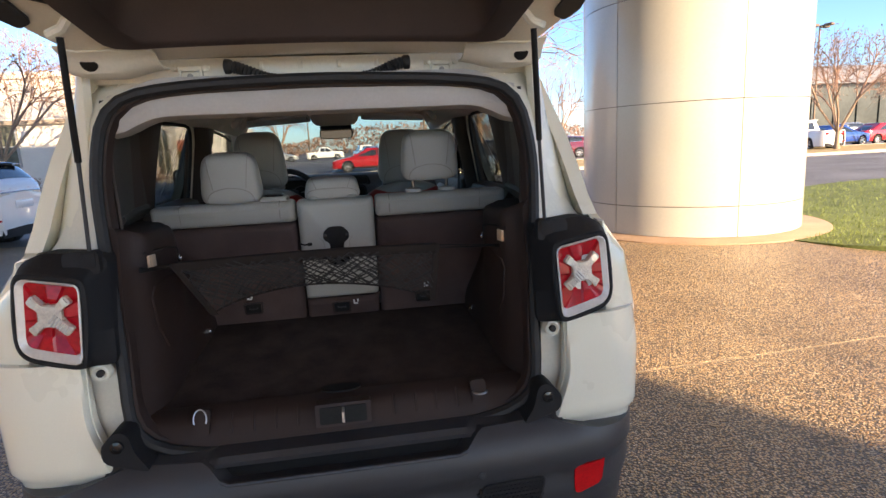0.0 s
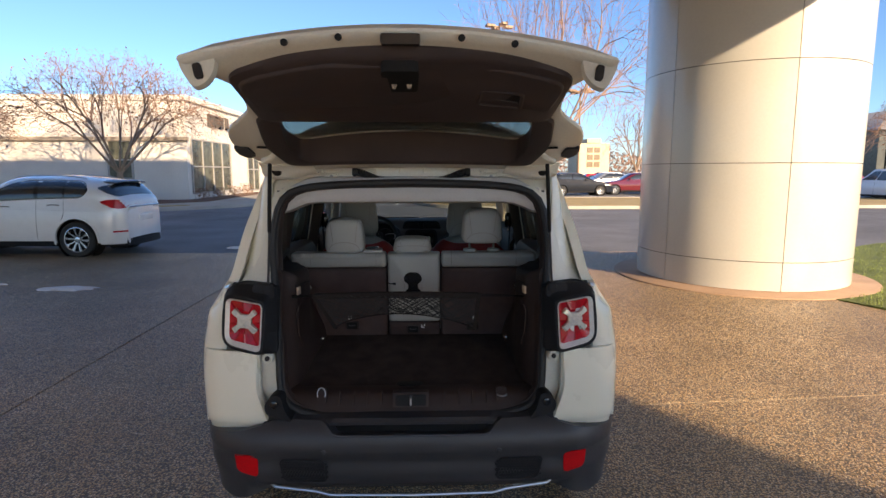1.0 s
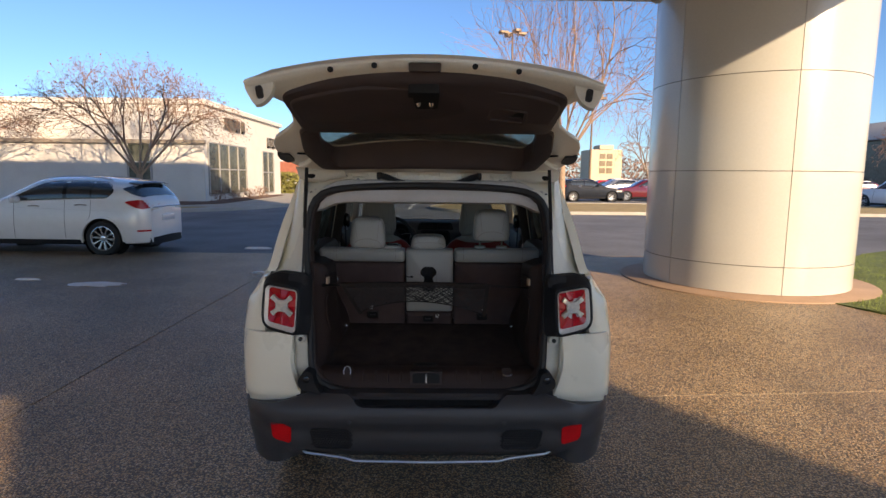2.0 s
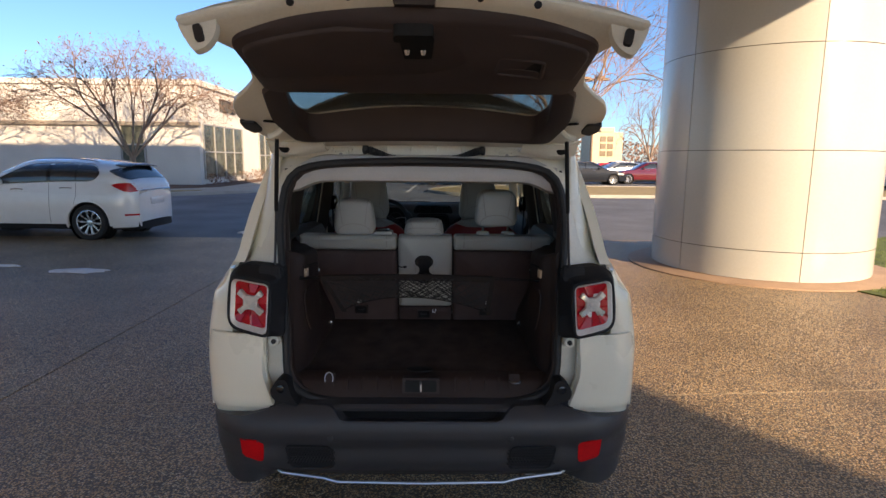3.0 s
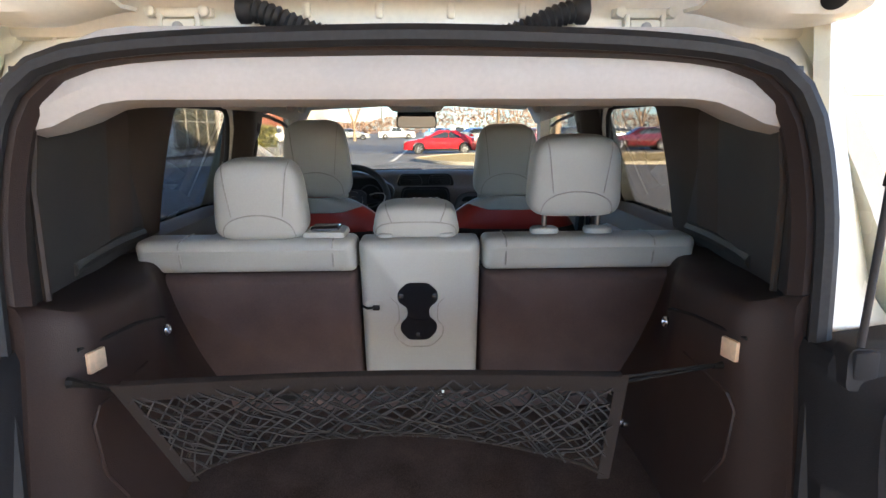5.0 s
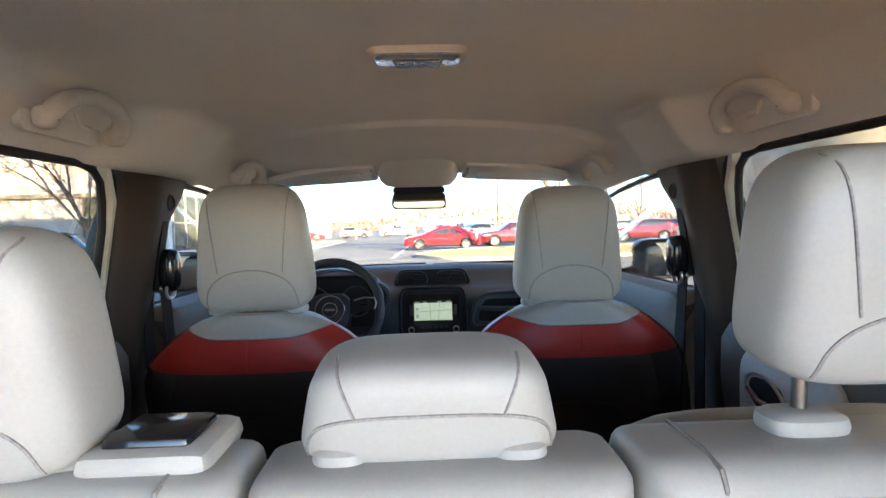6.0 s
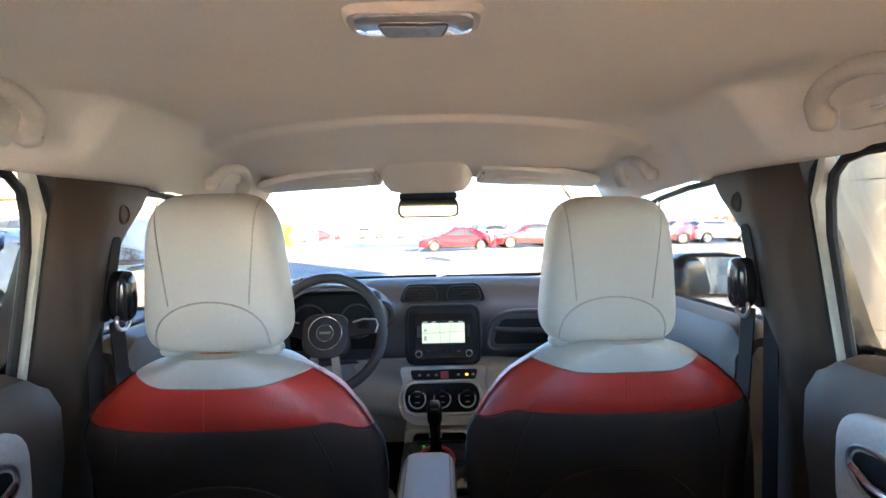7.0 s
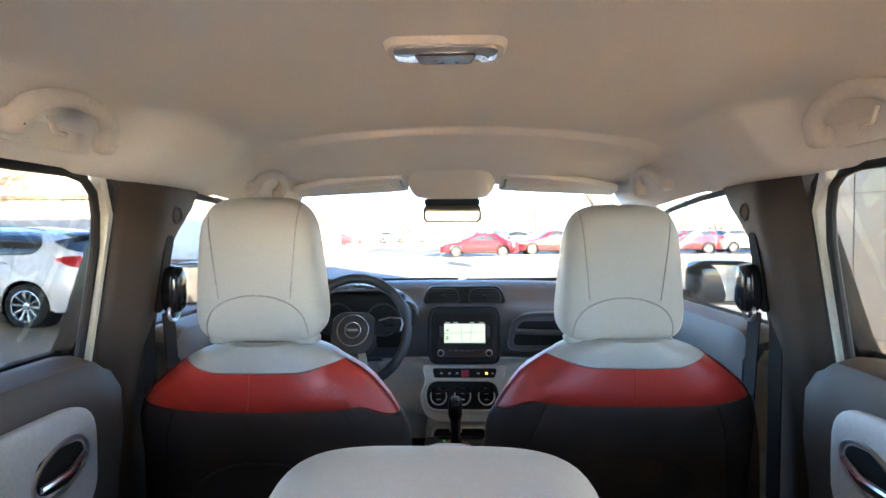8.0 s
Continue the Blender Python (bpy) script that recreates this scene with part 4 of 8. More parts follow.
box(bm, (-0.5, 0.2, 0.31), (0.4, 0.42, 0.38), 0.05)
part("silencer", bm, "black", car)

# ---- tailgate, raised ----
tg = new("tailgate")
tg.parent = car
tg.location = Vector((0, 0.22, 1.70)) - car.location
GZ0, GY0, GS = 1.712, 0.21, 0.270
GW = [(-0.06, 0.575), (0.06, 0.60), (0.16, 0.630), (0.26, 0.640), (0.36, 0.632), (0.46, 0.600), (0.53, 0.535), (0.60, 0.488), (0.70, 0.478), (0.80, 0.482), (0.86, 0.505), (0.905, 0.548), (0.955, 0.558)]
CA, SA = math.cos(math.atan(GS)), math.sin(math.atan(GS))


def gp(x, s, d=0.0):
    """A point of the raised tailgate: s metres from the hinge line, d above its inner face."""
    bow = 0.058 * (1 - (x / 0.56) ** 2) * smooth(0.3, 0.95, s) + 0.015 * (1 - (x / 0.6) ** 2)
    return Vector((x, GY0 - s * CA - d * SA, GZ0 + s * SA + d * CA + bow - 0.015))


# outer shell as a frame round the window
n = 120
gr_loop = [Vector((lerp(GW, t), t)) for t in frange(-0.06, 0.955, 26)]
gate_loop = polar(gr_loop + [Vector((-p.x, p.y)) for p in reversed(gr_loop)], n, Vector((0, 0.30)))
for p in gate_loop:
    if p.y > 0.90 and abs(p.x) > 0.52:
        p.x, p.y = math.copysign(0.556, p.x), max(p.y, 0.94)
win = rpoly([(-0.435, 0.07), (0.435, 0.07), (0.455, 0.28), (0.42, 0.565), (-0.42, 0.565), (-0.455, 0.28)], 0.06, 5)
win_loop = polar(win, n, Vector((0, 0.30)))


def gwin(loop, off, k=1.0):
    """A ring of the window, which stands further out towards the hinges."""
    out = []
    for p in loop:
        x, v = p.x * k, 0.30 + (p.y - 0.30) * k
        out.append(gp(x, v, 0.128 - 0.125 * v - 0.16 * x * x + off))
    return out


def gring(loop, d, k=1.0):
    return [gp(p.x * k, 0.30 + (p.y - 0.30) * k, d) for p in loop]


bm = B()
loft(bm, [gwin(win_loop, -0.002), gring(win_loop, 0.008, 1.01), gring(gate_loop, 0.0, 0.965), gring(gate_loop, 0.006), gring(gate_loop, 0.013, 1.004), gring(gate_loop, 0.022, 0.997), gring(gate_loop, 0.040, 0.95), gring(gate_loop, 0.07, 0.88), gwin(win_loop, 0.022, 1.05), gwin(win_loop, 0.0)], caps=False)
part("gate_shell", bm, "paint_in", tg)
bm = B()
loft(bm, [gwin(win_loop, 0.002, 1.01), gwin(win_loop, 0.007, 1.01)])
ob = part("rear_window", bm, "tint", tg)
ob.visible_shadow = False
# spoiler above the window (outside)
bm = B()
loft(bm, [[gp(x, s, d - 0.10 * x * x) for s, d in ((-0.05, 0.136), (max(-0.03, 0.20 - 0.9 * x * x), 0.143), (max(-0.035, 0.195 - 0.9 * x * x), 0.155), (-0.09, 0.172), (-0.11, 0.10))] for x in frange(-0.54, 0.54, 25)])
part("roof_spoiler", bm, "paint", tg)
# brown trim: below and above the window, and its sides
lt = rpoly([(-0.46, 0.572), (0.46, 0.572), (0.464, 0.63), (0.470, 0.875), (0.30, 0.912), (-0.30, 0.912), (-0.470, 0.875), (-0.464, 0.63)], [0.03, 0.03, 0.05, 0.04, 0.1, 0.1, 0.04, 0.05], 4)
bm = B()
loft(bm, [[gp(u, v, 0.01) for u, v in lt], [gp(u, v, -0.018) for u, v in lt], [gp(u * 0.96, 0.70 + (v - 0.70) * 0.93, -0.028) for u, v in lt]])
part("lower_trim", bm, "gatetrim", tg)
tr_out = polar(rpoly([(-0.50, 0.045), (0.50, 0.045), (0.53, 0.30), (0.485, 0.575), (-0.485, 0.575), (-0.53, 0.30)], 0.05, 4), n, Vector((0, 0.30)))
bm = B()
loft(bm, [gwin(win_loop, -0.004, 0.985), gring(win_loop, -0.004, 0.985), gring(win_loop, -0.012, 1.01), gring(tr_out, -0.012, 0.985), gring(tr_out, 0.01)], caps=False)
part("window_trim", bm, "gatetrim", tg)
# latch, grip recess, pull handle, lamps' access holes, corner stops
bm = B()
lp = rpoly([(-0.05, 0.79), (0.04, 0.79), (0.047, 0.905), (-0.057, 0.905)], 0.012, 2)
prism(bm, lp, -0.020, -0.062, lambda u, v, d: gp(u, v, d))
lt_ob = part("latch", bm, "black", tg)
for dx in (-0.024, 0.018):
    bm = B()
    lathe(bm, [(0.009, 0), (0.006, -0.012), (0.003, -0.014)], gp(dx, 0.835, -0.062), (0, -SA, CA), 12)
    part("latch_screw", bm, "chrome", lt_ob)
bm = B()
lp = rpoly([(-0.440, 0.694), (0.195, 0.694), (0.212, 0.680), (0.358, 0.680), (0.372, 0.694), (0.440, 0.694), (0.452, 0.862), (0.29, 0.892), (-0.29, 0.892), (-0.452, 0.862)], [0.02, 0.01, 0.01, 0.01, 0.01, 0.02, 0.04, 0.09, 0.09, 0.04], 3)
loft(bm, [[gp(u * k, 0.79 + (v - 0.79) * k, d) for u, v in lp] for d, k in ((-0.020, 1.0), (-0.034, 1.0), (-0.039, 0.99), (-0.040, 0.975))])
part("trim_panel", bm, "gatetrim", tg)
pull = rpoly([(0.220, 0.698), (0.348, 0.698), (0.344, 0.784), (0.224, 0.784)], 0.014, 4)
# flat black plate on the panel paints in the shade of the pull's hollow
bm = B()
prism(bm, pull, -0.030, -0.0415, lambda u, v, d: gp(u, v, d))
pr_ob = part("pull_shade_plate", bm, "black", tg)
bm = B()
tube(bm, [gp(u, v, -0.041) for u, v in pull], 0.0065, 8, True)
part("recess_rim", bm, "gatetrim", pr_ob)
bm = B()
prism(bm, rpoly([(0.228, 0.704), (0.340, 0.704), (0.338, 0.734), (0.230, 0.734)], 0.008, 3), -0.038, -0.0435, lambda u, v, d: gp(u, v, d))
part("grip_shelf", bm, "gatetrim", pr_ob)
bm = B()
prism(bm, rpoly([(-0.050, -0.016), (0.050, -0.016), (0.050, 0.016), (-0.050, 0.016)], 0.006, 2), -0.016, 0.012, lambda u, v, d: gp(u, 0.945, -0.003 + v * 0.8) + Vector((0, d, 0)))
part("edge_switch", bm, "gloss", tg)
for x in (-0.29, -0.155, 0.155, 0.29):
    bm = B()
    lathe(bm, [(0.009, 0), (0.009, -0.006), (0.006, -0.007)], gp(x, 0.957, 0.002), (0, 1, 0.1), 14)
    part("edge_plug", bm, "black", tg)
for s in SIDES:
    bm = B()
    o = []
    for x in frange(0.40, 0.625, 14):
        k = smooth(0.40, 0.52, x)
        e = smooth(0.57, 0.63, x)
        o.append([Vector((s * x, y, z - 0.022 * k * q + 0.012 * e)) for y, z, q in ((0.175, 1.704, 0), (0.200, 1.700, 0.3), (0.215, 1.692, 0.6), (0.228, 1.680, 0.9), (0.262, 1.672, 1.0), (0.31, 1.676, 1.0))])
    solid(bm, o, [[p + Vector((0, 0.004, 0.006)) for p in r] for r in o])
    part("corner_gusset", bm, "paint_in", tg)
    bm = B()
    lathe(bm, [(0.021, 0.006), (0.021, -0.002), (0.017, -0.004)], (s * 0.562, 0.214, 1.683), (0, 1, 0.55), 22)
    part("rubber_plug", bm, "black", tg)
    bm = B()
    prism(bm, rpoly([(0.588, 0.195), (0.626, 0.172), (0.645, 0.225), (0.640, 0.30), (0.590, 0.285)], 0.012, 3), -0.008, 0.004, lambda u, v, d: gp(s * u, v, d))
    part("corner_stop", bm, "rubber", tg)
    bm = B()
    fl = rpoly([(0.562, 0.012), (0.556, -0.012), (0.540, -0.050), (0.508, -0.048), (0.478, -0.026), (0.468, 0.010)], [0.008, 0.01, 0.012, 0.02, 0.02, 0.01], 3)
    prism(bm, fl, 0.915, 0.940, lambda u, d, v: gp(s * u, v + 0.25 * d, d))
    part("corner_flange", bm, "paint_in", tg)
    bm = B()
    prism(bm, rpoly([(0.506, -0.036), (0.526, -0.036), (0.526, -0.004), (0.506, -0.004)], 0.006, 3), 0.925, 0.952, lambda u, d, v: gp(s * u, v + 0.25 * d, d))
    part("edge_buffer", bm, "rubber", tg)
    bm = B()
    box(bm, (-0.035, -0.008, -0.004), (0.035, 0.008, 0.004), 0.003, 1, Matrix.Translation(gp(s * 0.535, 0.27, 0.0)) @ Matrix.Rotation(radians(-s * 62), 4, "Z"))
    part("drain_slot", bm, "black", tg)
    bm = B()
    tube(bm, [gp(s * 0.50, 0.20, 0.01), gp(s * 0.54, 0.17, -0.01), gp(s * 0.575, 0.165, -0.02)], 0.012, 8)
    part("strut_bracket", bm, "paint_in", tg)

# ---- cargo bay ----
def inner(z):
    return 0.705 - (z - 1.25) * 0.17


def floor_z(y):
    return 0.742 + 0.075 * smooth(0.2, 0.8, y)


bm = B()
solid(bm, [[Vector((x, y, floor_z(y))) for x in frange(-0.535, 0.535, 9)] for y in frange(0.20, 0.86, 9)], [[Vector((x, y, floor_z(y) - 0.03)) for x in frange(-0.535, 0.535, 9)] for y in frange(0.20, 0.86, 9)])
part("cargo_floor", bm, "carpet", car, "dark brown carpeted load floor")
bm = B()
prism(bm, [(-0.012 + 0.058 * math.copysign(abs(math.cos(a)) ** 0.7, math.cos(a)), 0.218 + 0.026 * math.sin(a)) for a in frange(0, 6.08, 32)], 0.735, 0.7485, lambda u, v, d: Vector((u, v, d)))
part("floor_grip", bm, "black", car)
sill = new("cargo_sill")
sill.parent = car
sill.location = Vector((0, 0.15, 0.7)) - car.location
bm = B()
o = [[Vector((x, y, z)) for y, z in ((0.105, 0.665), (0.118, 0.685), (0.135, 0.72), (0.155, 0.737), (0.205, 0.745))] for x in frange(-0.53, 0.53, 9)]
i = [[p + Vector((0, 0.012, -0.02)) for p in r] for r in o]
part("sill_plate", solid(bm, o, i), "brown", sill)
for x in (-0.31, -0.25, -0.19, -0.13, 0.14, 0.20, 0.26, 0.32):
    bm = B()
    tube(bm, [(x, 0.121, 0.69), (x, 0.136, 0.721), (x, 0.154, 0.737)], 0.004, 6)
    part("sill_rib", bm, "brown", sill)
bm = B()
prism(bm, rpoly([(-0.082, 0.685), (0.072, 0.685), (0.072, 0.745), (-0.082, 0.745)], 0.006, 2), 0.105, 0.14, lambda u, v, d: Vector((u, d + (v - 0.70) * 0.25, v)))
part("striker_surround", bm, "brown", sill)
bm = B()
prism(bm, rpoly([(-0.07, 0.693), (0.06, 0.693), (0.06, 0.737), (-0.07, 0.737)], 0.006, 2), 0.101, 0.11, lambda u, v, d: Vector((u, d + (v - 0.70) * 0.25, v)))
part("striker_recess", bm, "black", sill)
bm = B()
tube(bm, [(-0.005, 0.10, 0.697), (-0.005, 0.088, 0.704), (-0.005, 0.092, 0.727), (-0.005, 0.108, 0.734)], 0.004, 8)
part("striker_loop", bm, "silver", sill)
for s in SIDES:
    tie = new("tie_down_ring")
    tie.parent = car
    tie.location = Vector((s * 0.385, 0.12, 0.745)) - car.location
    bm = B()
    prism(bm, rpoly([(-0.020, -0.040), (0.020, -0.040), (0.023, 0.036), (-0.023, 0.036)], 0.012, 3), 0.003, 0.02, lambda u, v, d: Vector((s * 0.386 + u, 0.122 + d + v * 0.5, 0.728 + v * 0.8)))
    part("ring_recess", bm, "brown", tie)
    bm = B()
    if s < 0:
        tube(bm, [Vector((s * 0.386 + 0.017 * math.cos(a), 0.118 + 0.3 * 0.03 * math.sin(a), 0.742 + 0.024 * math.sin(a))) for a in frange(-0.5, math.pi + 0.5, 18)], 0.0022, 8)
    else:
        tube(bm, [Vector((s * 0.386 + 0.02 * math.cos(a), 0.112 - 0.02 * math.sin(a), 0.735)) for a in frange(0, math.pi, 12)], 0.0035, 8)
    part("ring", bm, "silver", tie)
    # side trim: bulges into the bay over the wheel, draws in towards the floor beside the seat, and ends in a ledge
    def side_x(y, z):
        front = lerp([(0.12, 0.552), (0.16, 0.540), (0.20, 0.520), (0.25, 0.503), (0.34, 0.494), (0.45, 0.490), (0.80, 0.490)], y)
        seat = lerp([(0.74, 0.466), (0.87, 0.474), (0.99, 0.523), (1.10, 0.553), (1.22, 0.572)], z)
        return front + (seat - front) * smooth(0.44, 0.66, y)
    bm = B()
    o, i = [], []
    for y in frange(0.12, 0.80, 24):
        zt = lerp([(0.12, 1.27), (0.22, 1.248), (0.30, 1.240), (0.62, 1.230), (0.80, 1.215)], y)
        r = [Vector((s * side_x(y, z), y, z)) for z in frange(0.728, zt - 0.06, 12)]
        b = side_x(y, zt)
        r += [Vector((s * (b + d), y, zt + e)) for d, e in ((0.0, -0.035), (0.003, -0.018), (0.012, -0.005), (0.026, 0.0), (0.03 + 0.06 * smooth(0.15, 0.35, y), 0.002), (0.04 + 0.16 * smooth(0.15, 0.35, y), 0.006))]
        for p in r:
            p.y += 0.165 * max(0, p.z - 0.76) * (1 - smooth(0.12, 0.3, y))
        o.append(r)
        i.append([p + Vector((s * 0.015, 0, -0.012)) for p in r])
    part("cargo_side_trim", solid(bm, o, i), "brown", car)
    for name, pts, m in (("trim_crease", [(0.30, 0.90), (0.25, 0.97), (0.235, 1.06), (0.255, 1.085), (0.40, 1.10)], "brown"), ("trim_seam", [(0.215, 1.185), (0.30, 1.186), (0.38, 1.180), (0.46, 1.165), (0.50, 1.150)], "black")):
        bm = B()
        tube(bm, [(s * (side_x(y, z) - 0.0005), y + 0.165 * max(0, z - 0.76) * (1 - smooth(0.12, 0.3, y)), z) for y, z in pts], 0.0035, 6)
        part(name, bm, m, car)
    bm = B()
    box(bm, (-0.004, -0.017, -0.017), (0.004, 0.017, 0.017), 0.002, 2, Matrix.Translation((s * 0.501, 0.268, 1.160)) @ Matrix.Rotation(radians(s * 12), 4, "Z"))
    part("cargo_lamp", bm, "amber", car, "small rectangular cargo lamp lens")
    for y, z in ((0.50, 1.125), (0.62, 0.835)):
        bm = B()
        lathe(bm, [(0.012, 0.01), (0.012, -0.004), (0.009, -0.007), (0.007, -0.003)], (s * (side_x(y, z) - 0.002), y, z), (s, 0, 0), 16)
        part("bag_hook", bm, "chrome", car)
    # upper trim of the tail pillar with the opening of the quarter window
    bm = B()
    o, i = [], []
    zz = frange(1.235, 1.60, 8)
    yy = [0.240, 0.27, 0.33, 0.46, 0.60, 0.735, 0.755, 0.83]
    def tx(y, z):
        x = lerp([(0.16, 0.552), (0.22, 0.572), (0.35, 0.605), (0.5, 0.645), (0.83, 0.675)], y) + 0.055 * (1.42 - z) * smooth(0.15, 0.4, y)
        return x
    o = [[Vector((s * (tx(y, z) - 0.012 * smooth(0.33, 0.45, y) * (1 - smooth(0.58, 0.70, y))), y + (z - 1.25) * (0.165 if y < 0.3 else 0.06), z)) for z in zz] for y in yy]
    i = [[p + Vector((s * 0.012, 0.002, 0)) for p in r] for r in o]
    solid(bm, o, i)
    part("tail_pillar_trim", bm, "quarter", car)
    bm = B()
    lp = rpoly([Vector(q) for q in ((0.565, 1.285), (0.745, 1.275), (0.735, 1.555), (0.555, 1.565))], 0.025, 4)
    loft(bm, [[Vector((s * (tx(y, z) - d), y + (z - 1.25) * 0.06, z)) for y, z in lp] for d in (-0.004, 0.006, 0.009)])
    part("pillar_pad", bm, "pillar", car)
    bm = B()
    tube(bm, [(s * (tx(y, 1.262) - 0.004), y, 1.262 + 0.006 * math.sin((y - 0.5) * 9)) for y in frange(0.45, 0.80, 12)], 0.016, 8)
    part("pillar_foot", bm, "quarter", car)
    bm = B()
    tube(bm, [(s * 0.575, 0.29, 1.25), (s * 0.585, 0.31, 1.42), (s * 0.578, 0.335, 1.56)], 0.006, 6)
    part("trim_ridge", bm, "pillar", car)

# elastic cargo net across the bay
net = root("cargo_net", (-0.06, 0.165, 1.03), "black elastic cargo net sagging across the load bay", "net")
NY = 0.165


def net_pt(u, v, layer=0.0):
    """u along, v down, layer 1 on the far side of the pouch."""
    x = -0.411 + 0.699 * u + (0.083 * (1 - u) ** 2 - 0.018 * u ** 2) * v
    deep = 0.134 - 0.058 * math.sin(math.pi * u) ** 0.7 + 0.012 * u
    z = 1.155 + 0.004 * math.sin(math.pi * u) - v * deep
    y = NY + 0.010 * math.sin(math.pi * u) + (layer * 0.075 - 0.030) * math.sin(math.pi * v) * math.sin(math.pi * u) ** 0.6
    return Vector((x, y, z))


rnd = random.Random(61)
bm = B()
for layer in (0.0, 1.0):
    for k in range(-8, 34):
        for d in (1, -1):
            pts = []
            ph = rnd.uniform(0, 6.28)
            for j in range(15):
                v = j / 14
                u = (k + d * v * (6.5 + 0.8 * math.sin(ph))) / 27 + 0.010 * math.sin(7 * v + ph) + layer * 0.012
                if 0.0 <= u <= 1.0:
                    pts.append(net_pt(u, v, layer) + Vector((0, 0.004 * math.sin(20 * v + ph), 0.003 * math.sin(15 * u + ph))))
            if len(pts) > 2:
                tube(bm, pts, 0.0017, 4)
part("mesh", bm, "net", net)
bm = B()
o = [[net_pt(u, 0) + Vector((0, dy, dz)) for dy, dz in ((-0.003, -0.013), (-0.006, -0.004), (-0.004, 0.010), (0.002, 0.014))] for u in frange(0, 1, 24)]
i = [[p + Vector((0, 0.004, 0)) for p in r] for r in o]
part("top_hem", solid(bm, o, i), "belt", net)
bm = B()
tube(bm, [net_pt(u, 1.0) for u in frange(0, 1, 24)], 0.003, 6)
part("bottom_cord", bm, "belt", net)
for u in (0.0, 1.0):
    bm = B()
    o = [[net_pt(u, v) + Vector((dx, -0.002, 0)) for dx in (-0.009, 0.009)] for v in frange(-0.08, 1.04, 9)]
    i = [[p + Vector((0, 0.004, 0)) for p in r] for r in o]
    part("side_hem", solid(bm, o, i), "belt", net)
for u, end in ((0.0, Vector((-0.508, 0.225, 1.143))), (1.0, Vector((0.500, 0.285, 1.125)))):
    for dz in (0.0, 0.008):
        bm = B()
        tube(bm, [net_pt(u, 0.0) + Vector((0, 0, dz)), end + Vector((0, 0, 0.4 * dz))], 0.0022, 6)
        part("elastic_cord", bm, "black", net)
    bm = B()
    tube(bm, [end + Vector((math.copysign(0.012, end.x), 0, 0)), end, end.lerp(net_pt(u, 0.0), 0.35 if u < 0.5 else 0.1)], [0.009, 0.007, 0.004], 8)
    part("cord_hook", bm, "black", net)

# ---- rear seat ----
rs = new("rear_seat")
rs.parent = car
rs.location = Vector((0, 0.75, 0.8)) - car.location


def back_y(z):
    """The rear face of the rear backrest leans back at its top."""
    return 0.648 + (1.25 - z) * 0.21


def back_block(x0, x1, z0, z1, material, name, dy=0.0, bev=0.02, thick=0.12, label=""):
    bm = B()
    ring = rpoly([(x0, z0), (x1, z0), (x1, z1), (x0, z1)], bev, 4)
    c = Vector(((x0 + x1) / 2, (z0 + z1) / 2))
    loft(bm, [[Vector((c.x + (p[0] - c.x) * (1 - e / (x1 - x0)), back_y(p[1]) + dy + d, c.y + (p[1] - c.y) * (1 - e / (z1 - z0)))) for p in ring]
              for d, e in ((0.0, 0.044), (0.004, 0.024), (0.011, 0.010), (0.022, 0.002), (0.034, 0.0), (thick - 0.034, 0.0), (thick - 0.014, 0.010), (thick, 0.044))])
    return part(name, bm, material, rs, label)


for x0, x1 in ((-0.625, -0.142), (0.142, 0.625)):
    back_block(x0, x1, 0.80, 1.192, "backcarpet", "backrest_back", 0.004, 0.012, label="dark brown carpet backing")
    back_block(x0, x1, 1.193, 1.272, "leather", "backrest_top", 0.0, 0.018, label="light grey leather top")
    s = 1 if x0 > 0 else -1
    for xk in ((x0 + 0.10, x1 - 0.05) if s < 0 else (x0 + 0.05, x1 - 0.10)):
        bm = B()
        tube(bm, [Vector((xk, back_y(z) - 0.001 + 0.012 * smooth(1.255, 1.275, z), z)) for z in frange(1.21, 1.268, 6)] + [Vector((xk, 0.68, 1.2725)), Vector((xk, 0.74, 1.2725))], 0.0019, 6)
        part("seam", bm, "stitch", rs)
    bm = B()
    pillow(bm, (s * 0.35, 0.835, 1.03), (0.40, 0.12, 0.44), 0.4, lean=10)
    part("backrest_cushion", bm, "leather", rs)
    bm = B()
    pillow(bm, (s * 0.35, 1.02, 0.72), (0.44, 0.50, 0.16), 0.4)
    part("seat_cushion", bm, "leather", rs)
back_block(-0.136, 0.136, 0.890, 1.27, "leather", "centre_backrest", -0.004, 0.016, label="light grey leather centre section")
back_block(-0.138, 0.138, 0.80, 0.887, "backcarpet", "centre_base", 0.006, 0.01)
bm = B()
pillow(bm, (0, 1.0, 0.71), (0.26, 0.48, 0.14), 0.4)
part("centre_cushion", bm, "leather", rs)
# cup holders seen as a dumb-bell recess in the centre section
dumb = [(-0.030, 1.170), (0.018, 1.170), (0.040, 1.148), (0.040, 1.122), (0.020, 1.108), (0.020, 1.083), (0.038, 1.068), (0.038, 1.045), (0.018, 1.022), (-0.028, 1.022), (-0.047, 1.045), (-0.047, 1.066), (-0.030, 1.083), (-0.030, 1.107), (-0.052, 1.122), (-0.052, 1.148)]
cup = new("cup_holder")
cup.parent = rs
cup.location = Vector((-0.005, 0.68, 1.1)) - origin(rs)
dl = rpoly([Vector(p) for p in dumb], 0.010, 3)
bm = B()
prism(bm, dl, -0.0075, 0.004, lambda u, v, d: Vector((u, back_y(v) + d, v)))
part("holder_base", bm, "gloss", cup)
bm = B()
c2 = Vector((-0.006, 1.097))
big = [c2 + (Vector(p) - c2) * 1.0 + (Vector(p) - c2).normalized() * 0.020 for p in dl]
